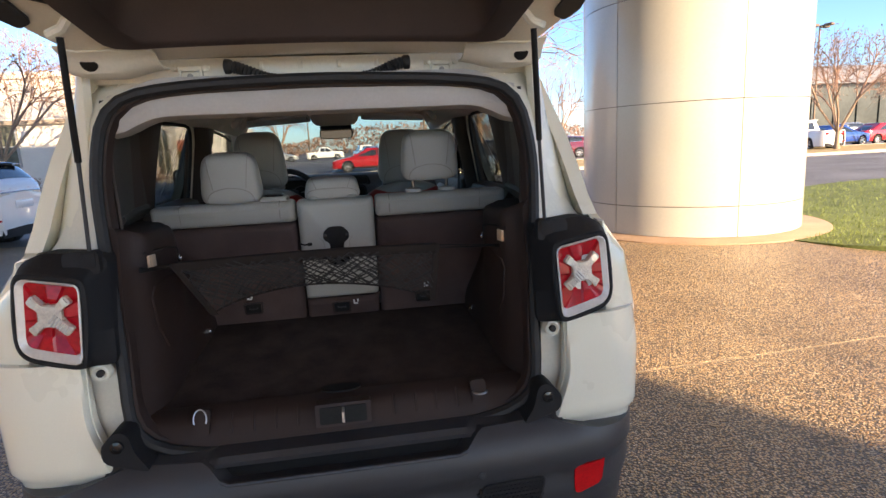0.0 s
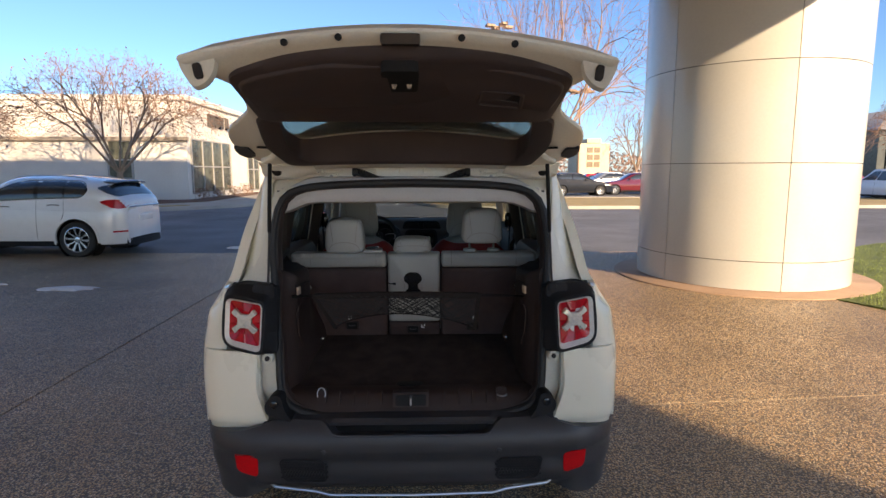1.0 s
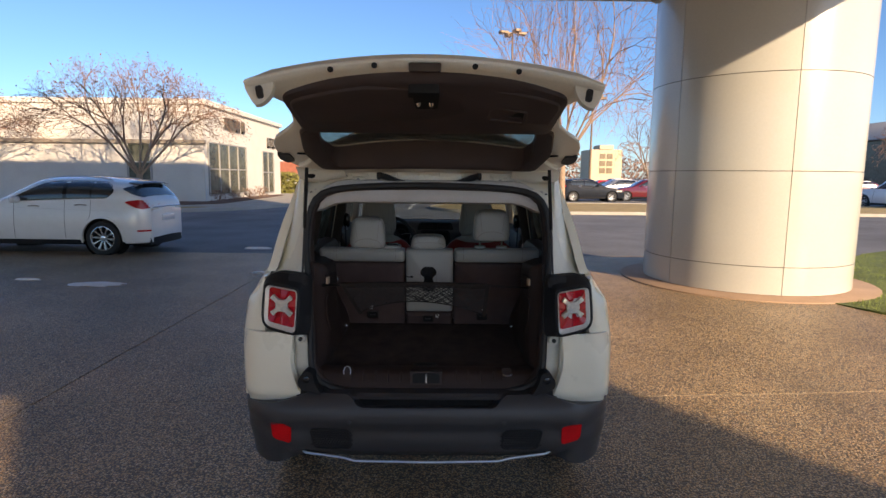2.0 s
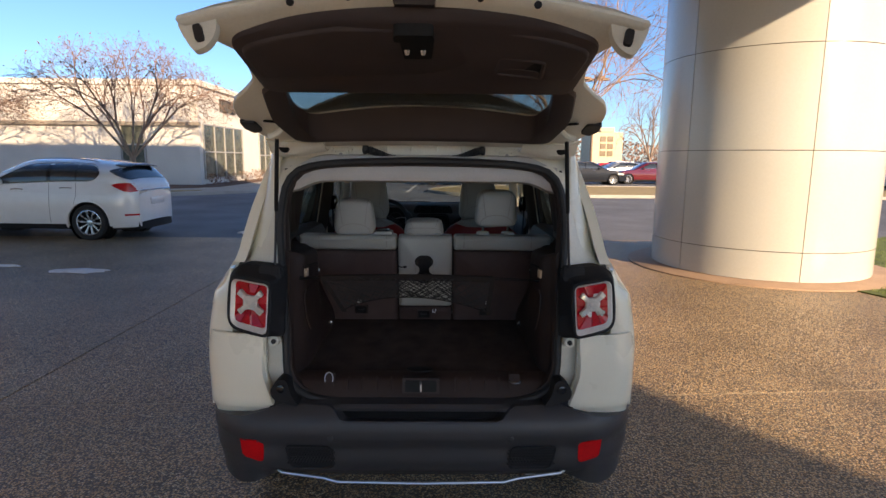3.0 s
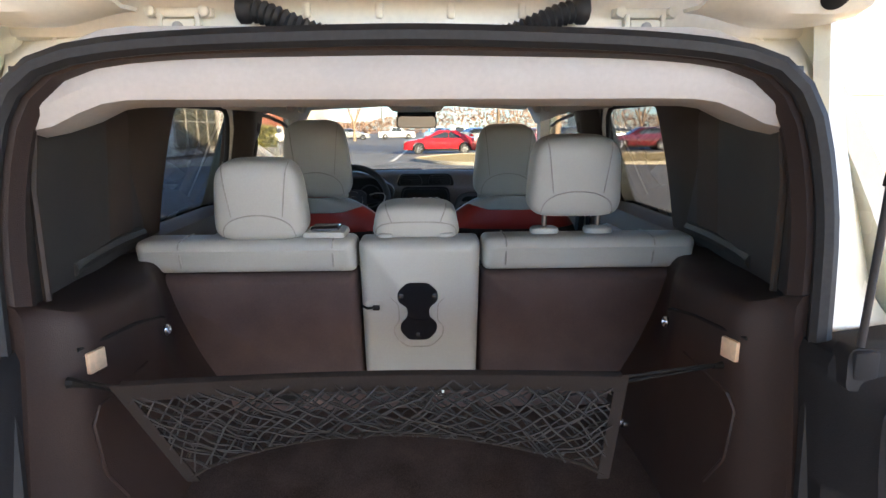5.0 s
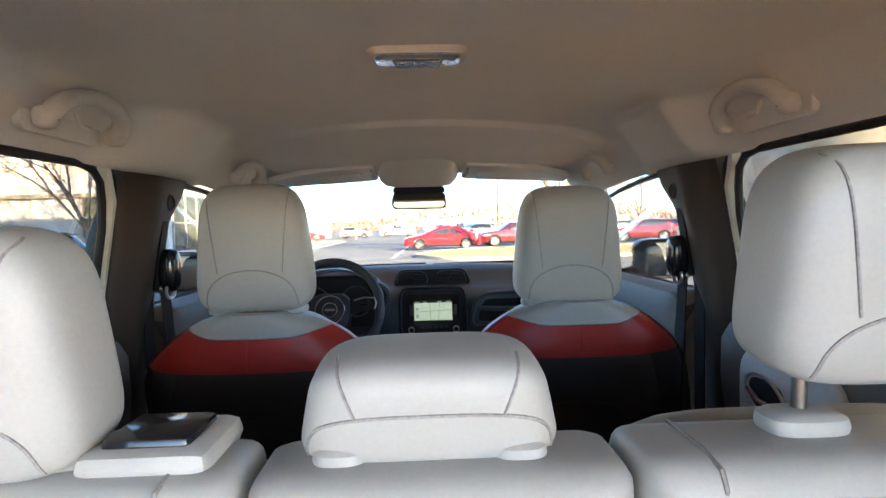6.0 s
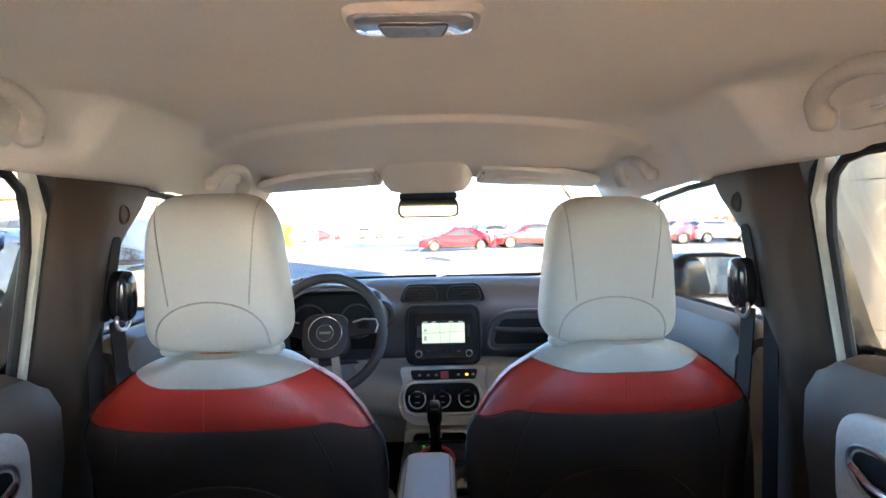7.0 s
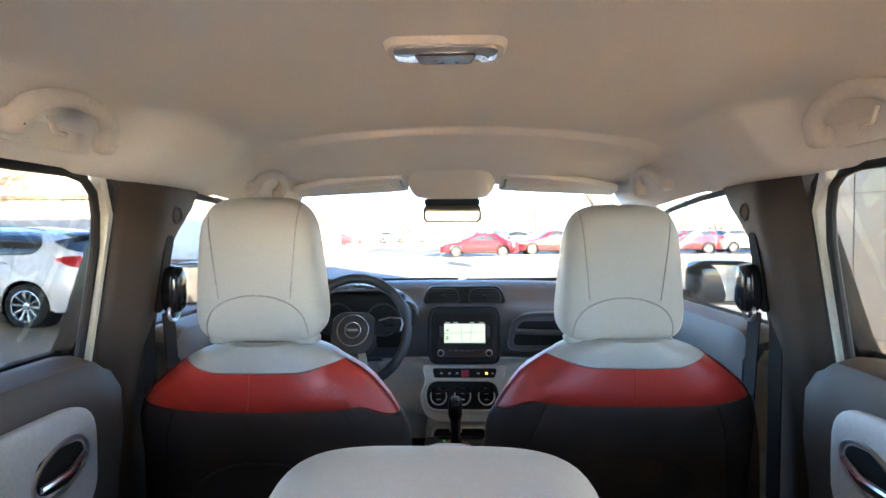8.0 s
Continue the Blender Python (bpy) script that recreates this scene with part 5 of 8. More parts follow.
tube(bm, [Vector((p[0], back_y(p[1]) - 0.004, p[1])) for p in big], 0.0016, 6, True)
part("holder_seam", bm, "stitch", cup)
bm = B()
tube(bm, [Vector((u, back_y(1.078 - 0.004 * (1 - (u / 0.02) ** 2)) - 0.008, 1.078 - 0.004 * (1 - (u / 0.02) ** 2))) for u in frange(-0.028, 0.020, 8)], 0.0016, 6)
part("holder_ridge", bm, "gloss", cup)
for u, v in ((-0.044, 1.135), (0.032, 1.135), (-0.006, 1.034)):
    bm = B()
    pillow(bm, (u, back_y(v) - 0.006, v), (0.014, 0.008, 0.02), 0.7, nu=14, nv=8)
    part("holder_tab", bm, "gloss", cup)
bm = B()
prism(bm, rpoly([(-0.125, 1.098), (-0.083, 1.098), (-0.083, 1.126), (-0.125, 1.126)], 0.008, 3), -0.006, 0.004, lambda u, v, d: Vector((u, back_y(v) + d, v)))
part("strap_patch", bm, "leather", rs)
strap = B()
tube(strap, [(-0.134, back_y(1.112) - 0.004, 1.113), (-0.12, back_y(1.11) - 0.011, 1.108), (-0.108, back_y(1.11) - 0.011, 1.110)], 0.0028, 8)
box(strap, (-0.109, back_y(1.11) - 0.016, 1.104), (-0.093, back_y(1.11) - 0.006, 1.115), 0.002)
part("pull_strap", strap, "black", rs, "short black pull strap with a plastic end")
# release lever housing on the left top, anchors on the backs
bm = B()
box(bm, (-0.262, 0.672, 1.262), (-0.165, 0.765, 1.287), 0.012)
lever = part("release_bezel", bm, "leather", rs)
bm = B()
box(bm, (-0.246, 0.684, 1.282), (-0.182, 0.747, 1.294), 0.006)
part("release_lever", bm, "gloss", lever)
for x, z in ((-0.331, 0.874), (-0.008, 0.850), (0.309, 0.866)):
    an = new("child_seat_anchor")
    an.parent = rs
    an.location = Vector((x, back_y(z), z)) - origin(rs)
    bm = B()
    lp = rpoly([(-0.034, -0.024), (0.034, -0.024), (0.036, 0.022), (-0.036, 0.022)], 0.008, 3)
    loft(bm, [[Vector((x + u * k, back_y(z + v * k) + d, z + v * k)) for u, v in lp] for k, d in ((1.0, 0.006), (1.0, -0.003), (0.90, -0.005), (0.80, 0.0))])
    part("anchor_bezel", bm, "brown", an)
    bm = B()
    prism(bm, [(u * 0.78, v * 0.78) for u, v in lp], -0.001, 0.004, lambda u, v, d: Vector((x + u, back_y(z + v) + d, z + v)))
    part("anchor_well", bm, "black", an)
    bm = B()
    tube(bm, [(x - 0.014, back_y(z) + 0.002, z + 0.004), (x - 0.014, back_y(z) - 0.006, z), (x + 0.014, back_y(z) - 0.006, z), (x + 0.014, back_y(z) + 0.002, z + 0.004)], 0.003, 6)
    part("anchor_bar", bm, "greyplastic", an)
for x, z in ((-0.338, 0.918), (0.047, 0.866), (0.320, 0.912)):
    bm = B()
    for du, dv, w, h in ((-0.008, 0.0, 0.005, 0.016), (0.0, -0.006, 0.012, 0.005), (0.006, 0.005, 0.006, 0.010)):
        prism(bm, [(x + du - w / 2, z + dv - h / 2), (x + du + w / 2, z + dv - h / 2), (x + du + w / 2, z + dv + h / 2), (x + du - w / 2, z + dv + h / 2)], -0.0015, 0.006, lambda u, v, d: Vector((u, back_y(v) + d, v)))
    part("anchor_mark", bm, "white", rs, "small white printed anchor mark")
for s in SIDES:
    bm = B()
    lathe(bm, [(0.016, 0.0), (0.016, -0.012), (0.008, -0.016)], (s * 0.515, 0.72, 0.86), (0, 1, 0), 14)
    part("backrest_catch", bm, "greymetal", rs)


def headrest(parent, c, size, taper, post, material="leather", lean=6, arch=(0.74, 0.62, 1.0, 0.7)):
    """Padded headrest with seams on its back and two posts."""
    h = new("headrest")
    h.parent = parent
    h.location = Vector(c) - origin(parent)
    bm = B()
    pillow(bm, c, size, 0.48, taper, lean=lean, nu=48, nv=32, foot=0.36)
    part("pad", bm, material, h)
    c = Vector(c)
    rot = Matrix.Rotation(radians(lean), 3, "X")

    def back(x, z):
        zz = min(0.999, abs(2 * z / size[2]))
        q = (1 - zz ** (2 / 0.48)) ** 0.24 if z > 0 else (1 - zz ** (2 / 0.36)) ** 0.18
        k = 1 - taper * (z / size[2] + 0.5)
        xx = min(0.99, abs(2 * x / size[0]) / k / max(q, 0.01))
        yy = -size[1] / 2 * q * (1 - xx ** (2 / 0.48)) ** 0.24
        return c + rot @ Vector((x, yy - 0.0005, z))
    w, hh = size[0] / 2, size[2] / 2
    wide, tall, pc, ps = arch
    for sx in SIDES:
        bm = B()
        tube(bm, [back(sx * (w * 0.66 - w * 0.14 * t), hh * (0.93 - (1.90 - tall) * t)) for t in frange(0, 1, 14)], 0.0013, 5)
        part("seam", bm, "stitch", h)
    bm = B()
    tube(bm, [back(w * wide * math.copysign(abs(math.cos(a)) ** pc, math.cos(a)), hh * (-0.93 + tall * math.sin(a) ** ps)) for a in frange(0.02, math.pi - 0.02, 40)], 0.0015, 5)
    part("seam", bm, "stitch", h)
    for sx in SIDES:
        px = c.x + sx * w * 0.58
        bm = B()
        tube(bm, [(px, c.y + 0.005, c.z - hh * 0.8), (px, c.y + 0.01, c.z - hh - post)], 0.006, 10)
        part("post", bm, "postmetal", h)
        bm = B()
        pillow(bm, (px, c.y + 0.006, c.z - hh - post + 0.006), (0.066, 0.046, 0.022), 0.6, nu=20, nv=8)
        part("post_sleeve", bm, "leather", h)
    return h


headrest(rs, (-0.352, 0.700, 1.360), (0.212, 0.105, 0.178), 0.16, 0.005)
headrest(rs, (0.352, 0.708, 1.406), (0.216, 0.105, 0.180), 0.12, 0.045)
hc = headrest(rs, (-0.008, 0.732, 1.307), (0.208, 0.11, 0.080), 0.16, 0.006, arch=(0.88, 1.02, 0.6, 0.5))
for sx in SIDES:
    bm = B()
    pillow(bm, (-0.008 + sx * 0.067, 0.700, 1.271), (0.042, 0.046, 0.022), 0.7, nu=20, nv=8)
    part("post_sleeve", bm, "leather", hc)

# ---- front seats ----
def front_seat(cx, y0):
    st = new("front_seat")
    st.parent = car
    st.location = Vector((cx, y0, 0.6)) - car.location
    W_ = [(0.55, 0.25), (0.80, 0.272), (1.00, 0.284), (1.06, 0.284), (1.116, 0.274), (1.148, 0.257), (1.174, 0.234), (1.193, 0.209), (1.212, 0.187), (1.233, 0.152), (1.243, 0.130), (1.252, 0.10), (1.262, 0.07)]
    inner = -1 if cx > 0 else 1

    def drop(u, z):
        """The cross seam falls away at the inner edge of the seat."""
        return 0.030 * smooth(0.72, 1.0, u * inner) * smooth(1.0, 1.137, z) * (1 - smooth(1.137, 1.20, z))

    def ring(zf, wz=None, k=1.0):
        pts = []
        for j in range(112):
            a = 2 * math.pi * j / 112
            ca, sa = math.cos(a), math.sin(a)
            ux = math.copysign(abs(ca) ** 0.45, ca)
            z = zf(ux)
            w = lerp(W_, wz if wz else z) * k
            d = (0.075 - 0.03 * smooth(1.1, 1.26, z)) * k
            yc = y0 + 0.065 + (1.2 - z) * 0.28
            bulge = 0.02 * (1 - abs(ux) ** 2) * (1 if sa < 0 else 0) - 0.035 * abs(ux) ** 3 * (1 if sa < 0 else 0)
            pts.append(Vector((cx + w * ux, yc + d * math.copysign(abs(sa) ** 0.6, sa) - bulge, z)))
        return pts
    bm = B()
    loft(bm, [ring(lambda u, z=z: z - drop(u, z), z, k) for z, k in ((0.56, 0.8), (0.58, 0.95), (0.7, 1), (0.85, 1), (1.0, 1), (1.08, 1), (1.11, 1), (1.134, 1.0), (1.138, 0.985))])
    part("backrest_shell", bm, "seatdark", st, "dark vinyl lower back")
    bm = B()
    loft(bm, [ring(lambda u: 1.137 - drop(u, 1.137), 1.137, 0.985)] + [ring(lambda u, z=z: z - drop(u, z), z) for z in (1.140, 1.165, 1.19, 1.205, 1.22, 1.230, 1.238, 1.245, 1.252, 1.258)] + [ring(lambda u: 1.262, k=0.6)])
    part("shoulder_panel", bm, "red", st, "red perforated leather shoulder panel")

    # seams: centre, side and pocket
    def bk(u, z):
        w = lerp(W_, z)
        yc = y0 + 0.065 + (1.2 - z) * 0.28
        d = 0.075 - 0.03 * smooth(1.1, 1.26, z)
        ca = abs(u) ** (1 / 0.45)
        sa = math.sqrt(max(0, 1 - ca * ca)) ** 0.6
        return Vector((cx + w * u, yc - d * sa - 0.02 * (1 - u * u) + 0.035 * abs(u) ** 3 - 0.001, z))
    TOP = [(0.0, 1.2625), (0.07, 1.262), (0.10, 1.252), (0.13, 1.243), (0.152, 1.233), (0.187, 1.212)]
    o, i = [], []
    for x in frange(-0.166, 0.166, 53):
        top = lerp(TOP, abs(x)) - 0.0006
        low = min(1.212 + 0.015 * smooth(0.075, 0.166, abs(x)), top - 0.001)
        k = 1 - smooth(0.10, 0.166, abs(x))
        col = [bk(x / lerp(W_, z), z) + Vector((0, -0.0025, 0.0012)) for z in [low + (top - low) * math.sin(q * math.pi / 2) for q in frange(0, 1, 12)]]
        e = col[-1]
        col += [e + Vector((0, 0.004 + 0.016 * k, 0.001 * k)), e + Vector((0, 0.008 + 0.042 * k, -0.001))]
        o.append(col)
        i.append([p + Vector((0, 0.004, -0.003)) for p in col])
    bm = B()
    part("yoke", solid(bm, o, i), "leather", st, "light grey leather yoke")
    bm = B()
    tube(bm, [bk(-0.05 if cx < 0 else 0.0, z) for z in frange(1.140, 1.210, 6)], 0.0012, 5)
    part("seam", bm, "red", st)
    for s in SIDES:
        bm = B()
        tube(bm, [bk(s * (0.62 + 0.24 * t), 1.134 - 0.33 * t) for t in frange(0, 1, 10)], 0.0015, 5)
        part("seam", bm, "seatdark", st)
    bm = B()
    tube(bm, [bk(u, 1.03 - 0.10 * abs(u / 0.6) ** 2.5) for u in frange(-0.6, 0.6, 24)], 0.003, 6)
    part("pocket_hem", bm, "seatdark", st)
    bm = B()
    pillow(bm, (cx, y0 + 0.21, 0.87), (0.46, 0.10, 0.56), 0.45, lean=14)
    part("backrest_cushion", bm, "leather", st)
    bm = B()
    pillow(bm, (cx, y0 + 0.50, 0.64), (0.52, 0.56, 0.18), 0.45)
    part("seat_cushion", bm, "leather", st)
    bm = B()
    for s in SIDES:
        box(bm, (cx + s * 0.20 - 0.02, y0 + 0.2, 0.38), (cx + s * 0.20 + 0.02, y0 + 0.75, 0.60), 0.01)
    part("seat_rail", bm, "black", st)
    return st


fsl = front_seat(-0.378, 1.485)
headrest(fsl, (-0.378, 1.535, 1.405), (0.262, 0.115, 0.276), 0.20, 0.006, lean=5)
fsr = front_seat(0.341, 1.53)
headrest(fsr, (0.326, 1.59, 1.392), (0.262, 0.115, 0.270), 0.20, 0.006, lean=5)

# ---- cabin ----
# headliner
def edge_x(y):
    return lerp([(0.36, 0.60), (0.70, 0.622), (1.0, 0.652), (2.0, 0.652), (2.35, 0.642), (2.56, 0.625)], y)


def roof_z(u, y):
    """u runs from -1 to 1 across the roof; its rims drop to the window tops."""
    a = abs(u)
    rim = lerp([(0.36, 1.565), (0.9, 1.572), (1.2, 1.577), (1.8, 1.577), (2.1, 1.562), (2.56, 1.525)], y)
    z = 1.712 - 0.012 * smooth(0.0, 0.62, a)
    w = smooth(1.36, 1.5, y) * (1 - smooth(1.72, 1.95, y))
    drop = 0.10 * smooth(0.66, 0.93, a) + 0.90 * smooth(0.84 - 0.10 * w, 1.06 - 0.13 * w, a) / (0.873 + 0.127 * w)
    z += (rim - 1.700) * min(1.0, drop)
    yc = 1.715 + 0.44 * (a / 0.98) ** 3.2
    fade = 1 - smooth(0.80, 0.96, a)
    z -= 0.003 * smooth(yc - 0.16, yc - 0.02, y) * fade
    z -= 0.013 * smooth(yc - 0.015, yc + 0.01, y) * fade
    z -= 0.040 * min(1.0, max(0.0, (y - yc) / 0.75)) * fade
    z -= 0.018 * smooth(1.12, 0.88, y) * (1 - smooth(0.7, 0.95, a))
    return z


us = [math.copysign(abs(q) ** 0.8, q) for q in frange(-1, 1, 61)]
o, i = [], []
for y in frange(0.36, 2.56, 230):
    e = edge_x(y)
    r = [Vector((u * e, y, roof_z(u, y))) for u in us]
    r = [r[0] + Vector((-0.055, 0, 0.018))] + r + [r[-1] + Vector((0.055, 0, 0.018))]
    o.append(r)
    i.append([p + Vector((0, 0, 0.006)) for p in r])
bm = B()
part("headliner", solid(bm, o, i), "liner", car, "beige fabric roof lining")
# rear header trim
bm = B()
rh = []
for x in frange(-0.565, 0.565, 31):
    drop = 0.045 * smooth(0.38, 0.56, abs(x)) ** 2
    rh.append([Vector((x, y, z - drop)) for y, z in ((0.285, 1.612), (0.275, 1.58), (0.285, 1.552), (0.33, 1.543), (0.42, 1.56), (0.50, 1.68), (0.30, 1.655))])
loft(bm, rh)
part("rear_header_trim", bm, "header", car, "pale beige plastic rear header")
for s in SIDES:
    # window surround: dark rubber and the cream door frame beside the centre pillar
    bm = B()
    tube(bm, [(s * (inner(z) + 0.016), y, z) for y, z in ((0.942, 1.258), (0.952, 1.40), (0.968, 1.50), (1.000, 1.555), (1.05, 1.577), (1.39, 1.580), (1.435, 1.572), (1.465, 1.55), (1.482, 1.51), (1.494, 1.45), (1.495, 1.20))], 0.0085, 8)
    part("window_rubber", bm, "rubber", car)
    bm = B()
    tube(bm, [(s * (inner(z) + 0.014), y, z) for y, z in ((1.525, 0.75), (1.527, 1.25), (1.528, 1.45), (1.524, 1.52), (1.510, 1.56), (1.48, 1.585))], 0.008, 6)
    part("door_rubber", bm, "rubber", car)
    bm = B()
    tube(bm, [(s * (inner(z) + 0.012), y, z) for y, z in ((1.71, 1.25), (1.74, 1.45), (1.78, 1.545), (1.84, 1.570), (2.0, 1.563), (2.2, 1.545), (2.36, 1.522))], 0.008, 6)
    part("window_rubber", bm, "rubber", car)
    bm = B()
    o = [[Vector((s * (inner(z) + 0.004), y, z)) for y in (1.507 - 0.05 * smooth(1.50, 1.585, z), 1.517 - 0.05 * smooth(1.51, 1.60, z))] for z in frange(0.75, 1.60, 20)]
    i = [[p + Vector((s * 0.02, 0, 0)) for p in r] for r in o]
    part("door_frame", solid(bm, o, i), "paint_in", car, "cream-painted door frame strip")
    # C pillar trim
    bm = B()
    o, i = [], []
    for z in frange(1.22, 1.60, 10):
        t = (z - 1.22) / 0.38
        ya, yb = 0.755, 0.938 + 0.02 * t + 0.06 * t ** 3
        o.append([Vector((s * (inner(z) - 0.020 + 0.02 * abs(k - 0.5) + 0.008 * t), ya + (yb - ya) * k, z)) for k in frange(0, 1, 6)])
        i.append([p + Vector((s * 0.03, 0, 0)) for p in o[-1]])
    part("rear_pillar_trim", solid(bm, o, i), "pillar", car)
    # B pillar trim
    bp_ = new("centre_pillar_trim")
    bp_.parent = car
    bp_.location = Vector((s * 0.68, 1.6, 1.0)) - car.location
    bm = B()
    o, i = [], []
    for z in frange(0.70, 1.584, 18):
        t = smooth(1.30, 1.59, z)
        ya, yb = 1.528, 1.700 + 0.14 * t ** 3
        r = []
        for k, d in ((0, 0.012), (0.06, -0.006), (0.30, -0.034), (0.38, -0.040), (0.46, -0.040), (0.85, -0.026), (0.95, -0.016), (1.0, 0.012)):
            r.append(Vector((s * (inner(max(z, 1.1)) + d * (1 - 0.6 * smooth(1.5, 1.58, z)) - 0.004), ya + (yb - ya) * k, z)))
        o.append(r)
        i.append([p + Vector((s * 0.04, 0, 0)) for p in r])
    part("pillar_cover", solid(bm, o, i), "pillar", bp_)
    bm = B()
    lathe(bm, [(0.021, 0.004), (0.021, -0.002), (0.017, -0.004), (0.016, -0.001)], (s * (inner(1.525) - 0.033), 1.685, 1.515), (s, 0, 0), 22)
    part("pillar_cap", bm, "pillar", bp_)
    bm = B()
    prism(bm, rpoly([(-0.016, 1.30), (0.016, 1.30), (0.016, 1.47), (-0.016, 1.47)], 0.016, 4), -0.004, 0.004, lambda u, v, d: Vector((s * (inner(v) - 0.037 + d), 1.662 + u, v)))
    part("belt_slot", bm, "black", bp_)
    sb = new("seat_belt")
    sb.parent = car
    sb.location = Vector((s * 0.62, 1.63, 1.3)) - car.location
    bm = B()
    pillow(bm, (s * (inner(1.345) - 0.06), 1.675, 1.350), (0.045, 0.055, 0.105), 0.6, nu=20, nv=12)
    part("belt_guide", bm, "gloss", sb)
    bm = B()
    tube(bm, [Vector((s * (inner(1.29) - 0.07), 1.672 + 0.024 * math.cos(a), 1.30 + 0.018 * math.sin(a))) for a in frange(0, 5.9, 16)], 0.004, 6, True)
    part("belt_ring", bm, "silver", sb)
    bm = B()
    o = [[Vector((s * (0.64 - 0.02 * t), 1.672 + d + 0.03 * t, 1.30 - 0.55 * t)) for d in (-0.024, 0.024)] for t in frange(0, 1, 8)]
    i = [[p + Vector((s * 0.003, 0, 0)) for p in r] for r in o]
    part("webbing", solid(bm, o, i), "belt", sb)
    bm = B()
    o = [[Vector((s * (0.665 - 0.005 * t), 1.635 + d, 1.30 - 0.6 * t)) for d in (-0.024, 0.024)] for t in frange(0, 1, 8)]
    i = [[p + Vector((s * 0.003, 0, 0)) for p in r] for r in o]
    part("webbing", solid(bm, o, i), "belt", sb)
    # door trims
    for name, ya, yb in (("rear_door_trim", 0.80, 1.515), ("front_door_trim", 1.75, 2.78)):
        dt = new(name)
        dt.parent = car
        dt.location = Vector((s * 0.70, (ya + yb) / 2, 0.9)) - car.location
        bm = B()
        o, i = [], []
        for y in frange(ya, yb, 48):
            e = smooth(yb - 0.06, yb, y) if "rear" in name else smooth(ya + 0.06, ya, y)
            r = [Vector((s * x, y, z - 0.03 * e)) for x, z in ((0.755, 1.245), (0.715, 1.250), (0.675, 1.238), (0.655, 1.205), (0.652, 1.12), (0.665, 1.02), (0.67, 0.8), (0.68, 0.5))]
            o.append(r)
            i.append([p + Vector((s * 0.03, 0, -0.01)) for p in r])
        part("door_panel", solid(bm, o, i), "doortrim", dt)
        hy = yb - 0.20 if "rear" in name else yb - 0.35
        bm = B()
        pillow(bm, (s * 0.657, hy - 0.04, 1.085), (0.05, 0.30, 0.20), 0.5, nu=32, nv=16)
        part("grey_insert", bm, "dashgrey", dt)
        bm = B()
        tube(bm, [Vector((s * 0.631, hy + 0.062 * math.cos(a), 1.10 + 0.038 * math.sin(a) + 0.012 * math.cos(a))) for a in frange(0, 2 * math.pi * 0.97, 26)], 0.004, 6, True)
        part("handle_bezel", bm, "silver", dt)
        bm = B()
        pillow(bm, (s * 0.636, hy, 1.10), (0.014, 0.115, 0.066), 0.6, nu=24, nv=10)
        part("handle_cup", bm, "black", dt)
        bm = B()
        tube(bm, [(s * 0.628, hy - 0.05, 1.085), (s * 0.620, hy, 1.092), (s * 0.628, hy + 0.05, 1.105)], 0.006, 8)
        part("door_release", bm, "chrome", dt)
        bm = B()
        box(bm, (s * 0.66 - 0.05, ya + 0.05, 0.88), (s * 0.66 + 0.05, yb - 0.1, 0.93), 0.02)
        part("armrest", bm, "doortrim", dt)
    # grab handles
    for y0, y1, x, z in ((1.165, 1.36, 0.562, 1.650), (1.98, 2.20, 0.545, 1.628)):
        gh = new("grab_handle")
        gh.parent = car
        gh.location = Vector((s * x, y0, z)) - car.location
        bm = B()
        pts = []
        for t in frange(0, 1, 26):
            lift = math.sin(math.pi * t) ** 0.38
            pts.append(Vector((s * (x + 0.012 - 0.026 * lift), y0 + (y1 - y0) * t, z - 0.028 + 0.046 * lift)))
        tube(bm, pts, [0.0135 + 0.003 * abs(1 - 2 * k / 25) ** 4 for k in range(26)], 12)
        part("grip", bm, "beige", gh)
        for yy in (y0, y1):
            bm = B()
            pillow(bm, (s * (x + 0.016), yy, z - 0.028), (0.036, 0.030, 0.036), 0.7, nu=18, nv=10)
            part("pivot", bm, "beige", gh)
            bm = B()
            lathe(bm, [(0.006, 0.003), (0.006, -0.002), (0.004, -0.003)], (s * (x - 0.001), yy, z - 0.028), (s, 0, 0), 12)
            part("pivot_cap", bm, "pocket", gh)
        if y0 > 1.5:
            continue
        bm = B()
        lp = rpoly([(y0 - 0.012, -0.046), (y1 + 0.012, -0.046), (y1 + 0.004, 0.012), (y0 - 0.004, 0.012)], 0.018, 4)
        loft(bm, [[Vector((s * (x + 0.040 + d - 0.35 * max(0.0, v)), y, z + v)) for y, v in lp] for d in (0.02, 0.008)])
        part("handle_plate", bm, "liner", gh)
        if y0 < 1.5:
            bm = B()
            tube(bm, [(s * (x - 0.002), y0 + 0.045, z - 0.012), (s * (x - 0.006), y0 + 0.05, z - 0.034), (s * (x - 0.012), y0 + 0.065, z - 0.036)], 0.004, 6)
            part("coat_hook", bm, "beige", gh)
    # inner cover of the windscreen pillar
    bm = B()
    p0, p1 = Vector((s * 0.63, 2.36, 1.635)), Vector((s * 0.77, 3.02, 1.20))
    loft(bm, [[p + Vector(q) for q in ((s * 0.02, -0.035, 0), (s * 0.01, 0.035, 0.02), (-s * 0.03, 0.035, 0.012), (-s * 0.025, -0.03, -0.012))] for p in (p0, p0.lerp(p1, 0.5), p1)])
    part("windscreen_pillar_cover", bm, "beige", car)
    # sun visor, hung under the front edge of the lining
    xi = 0.150 if s > 0 else 0.180

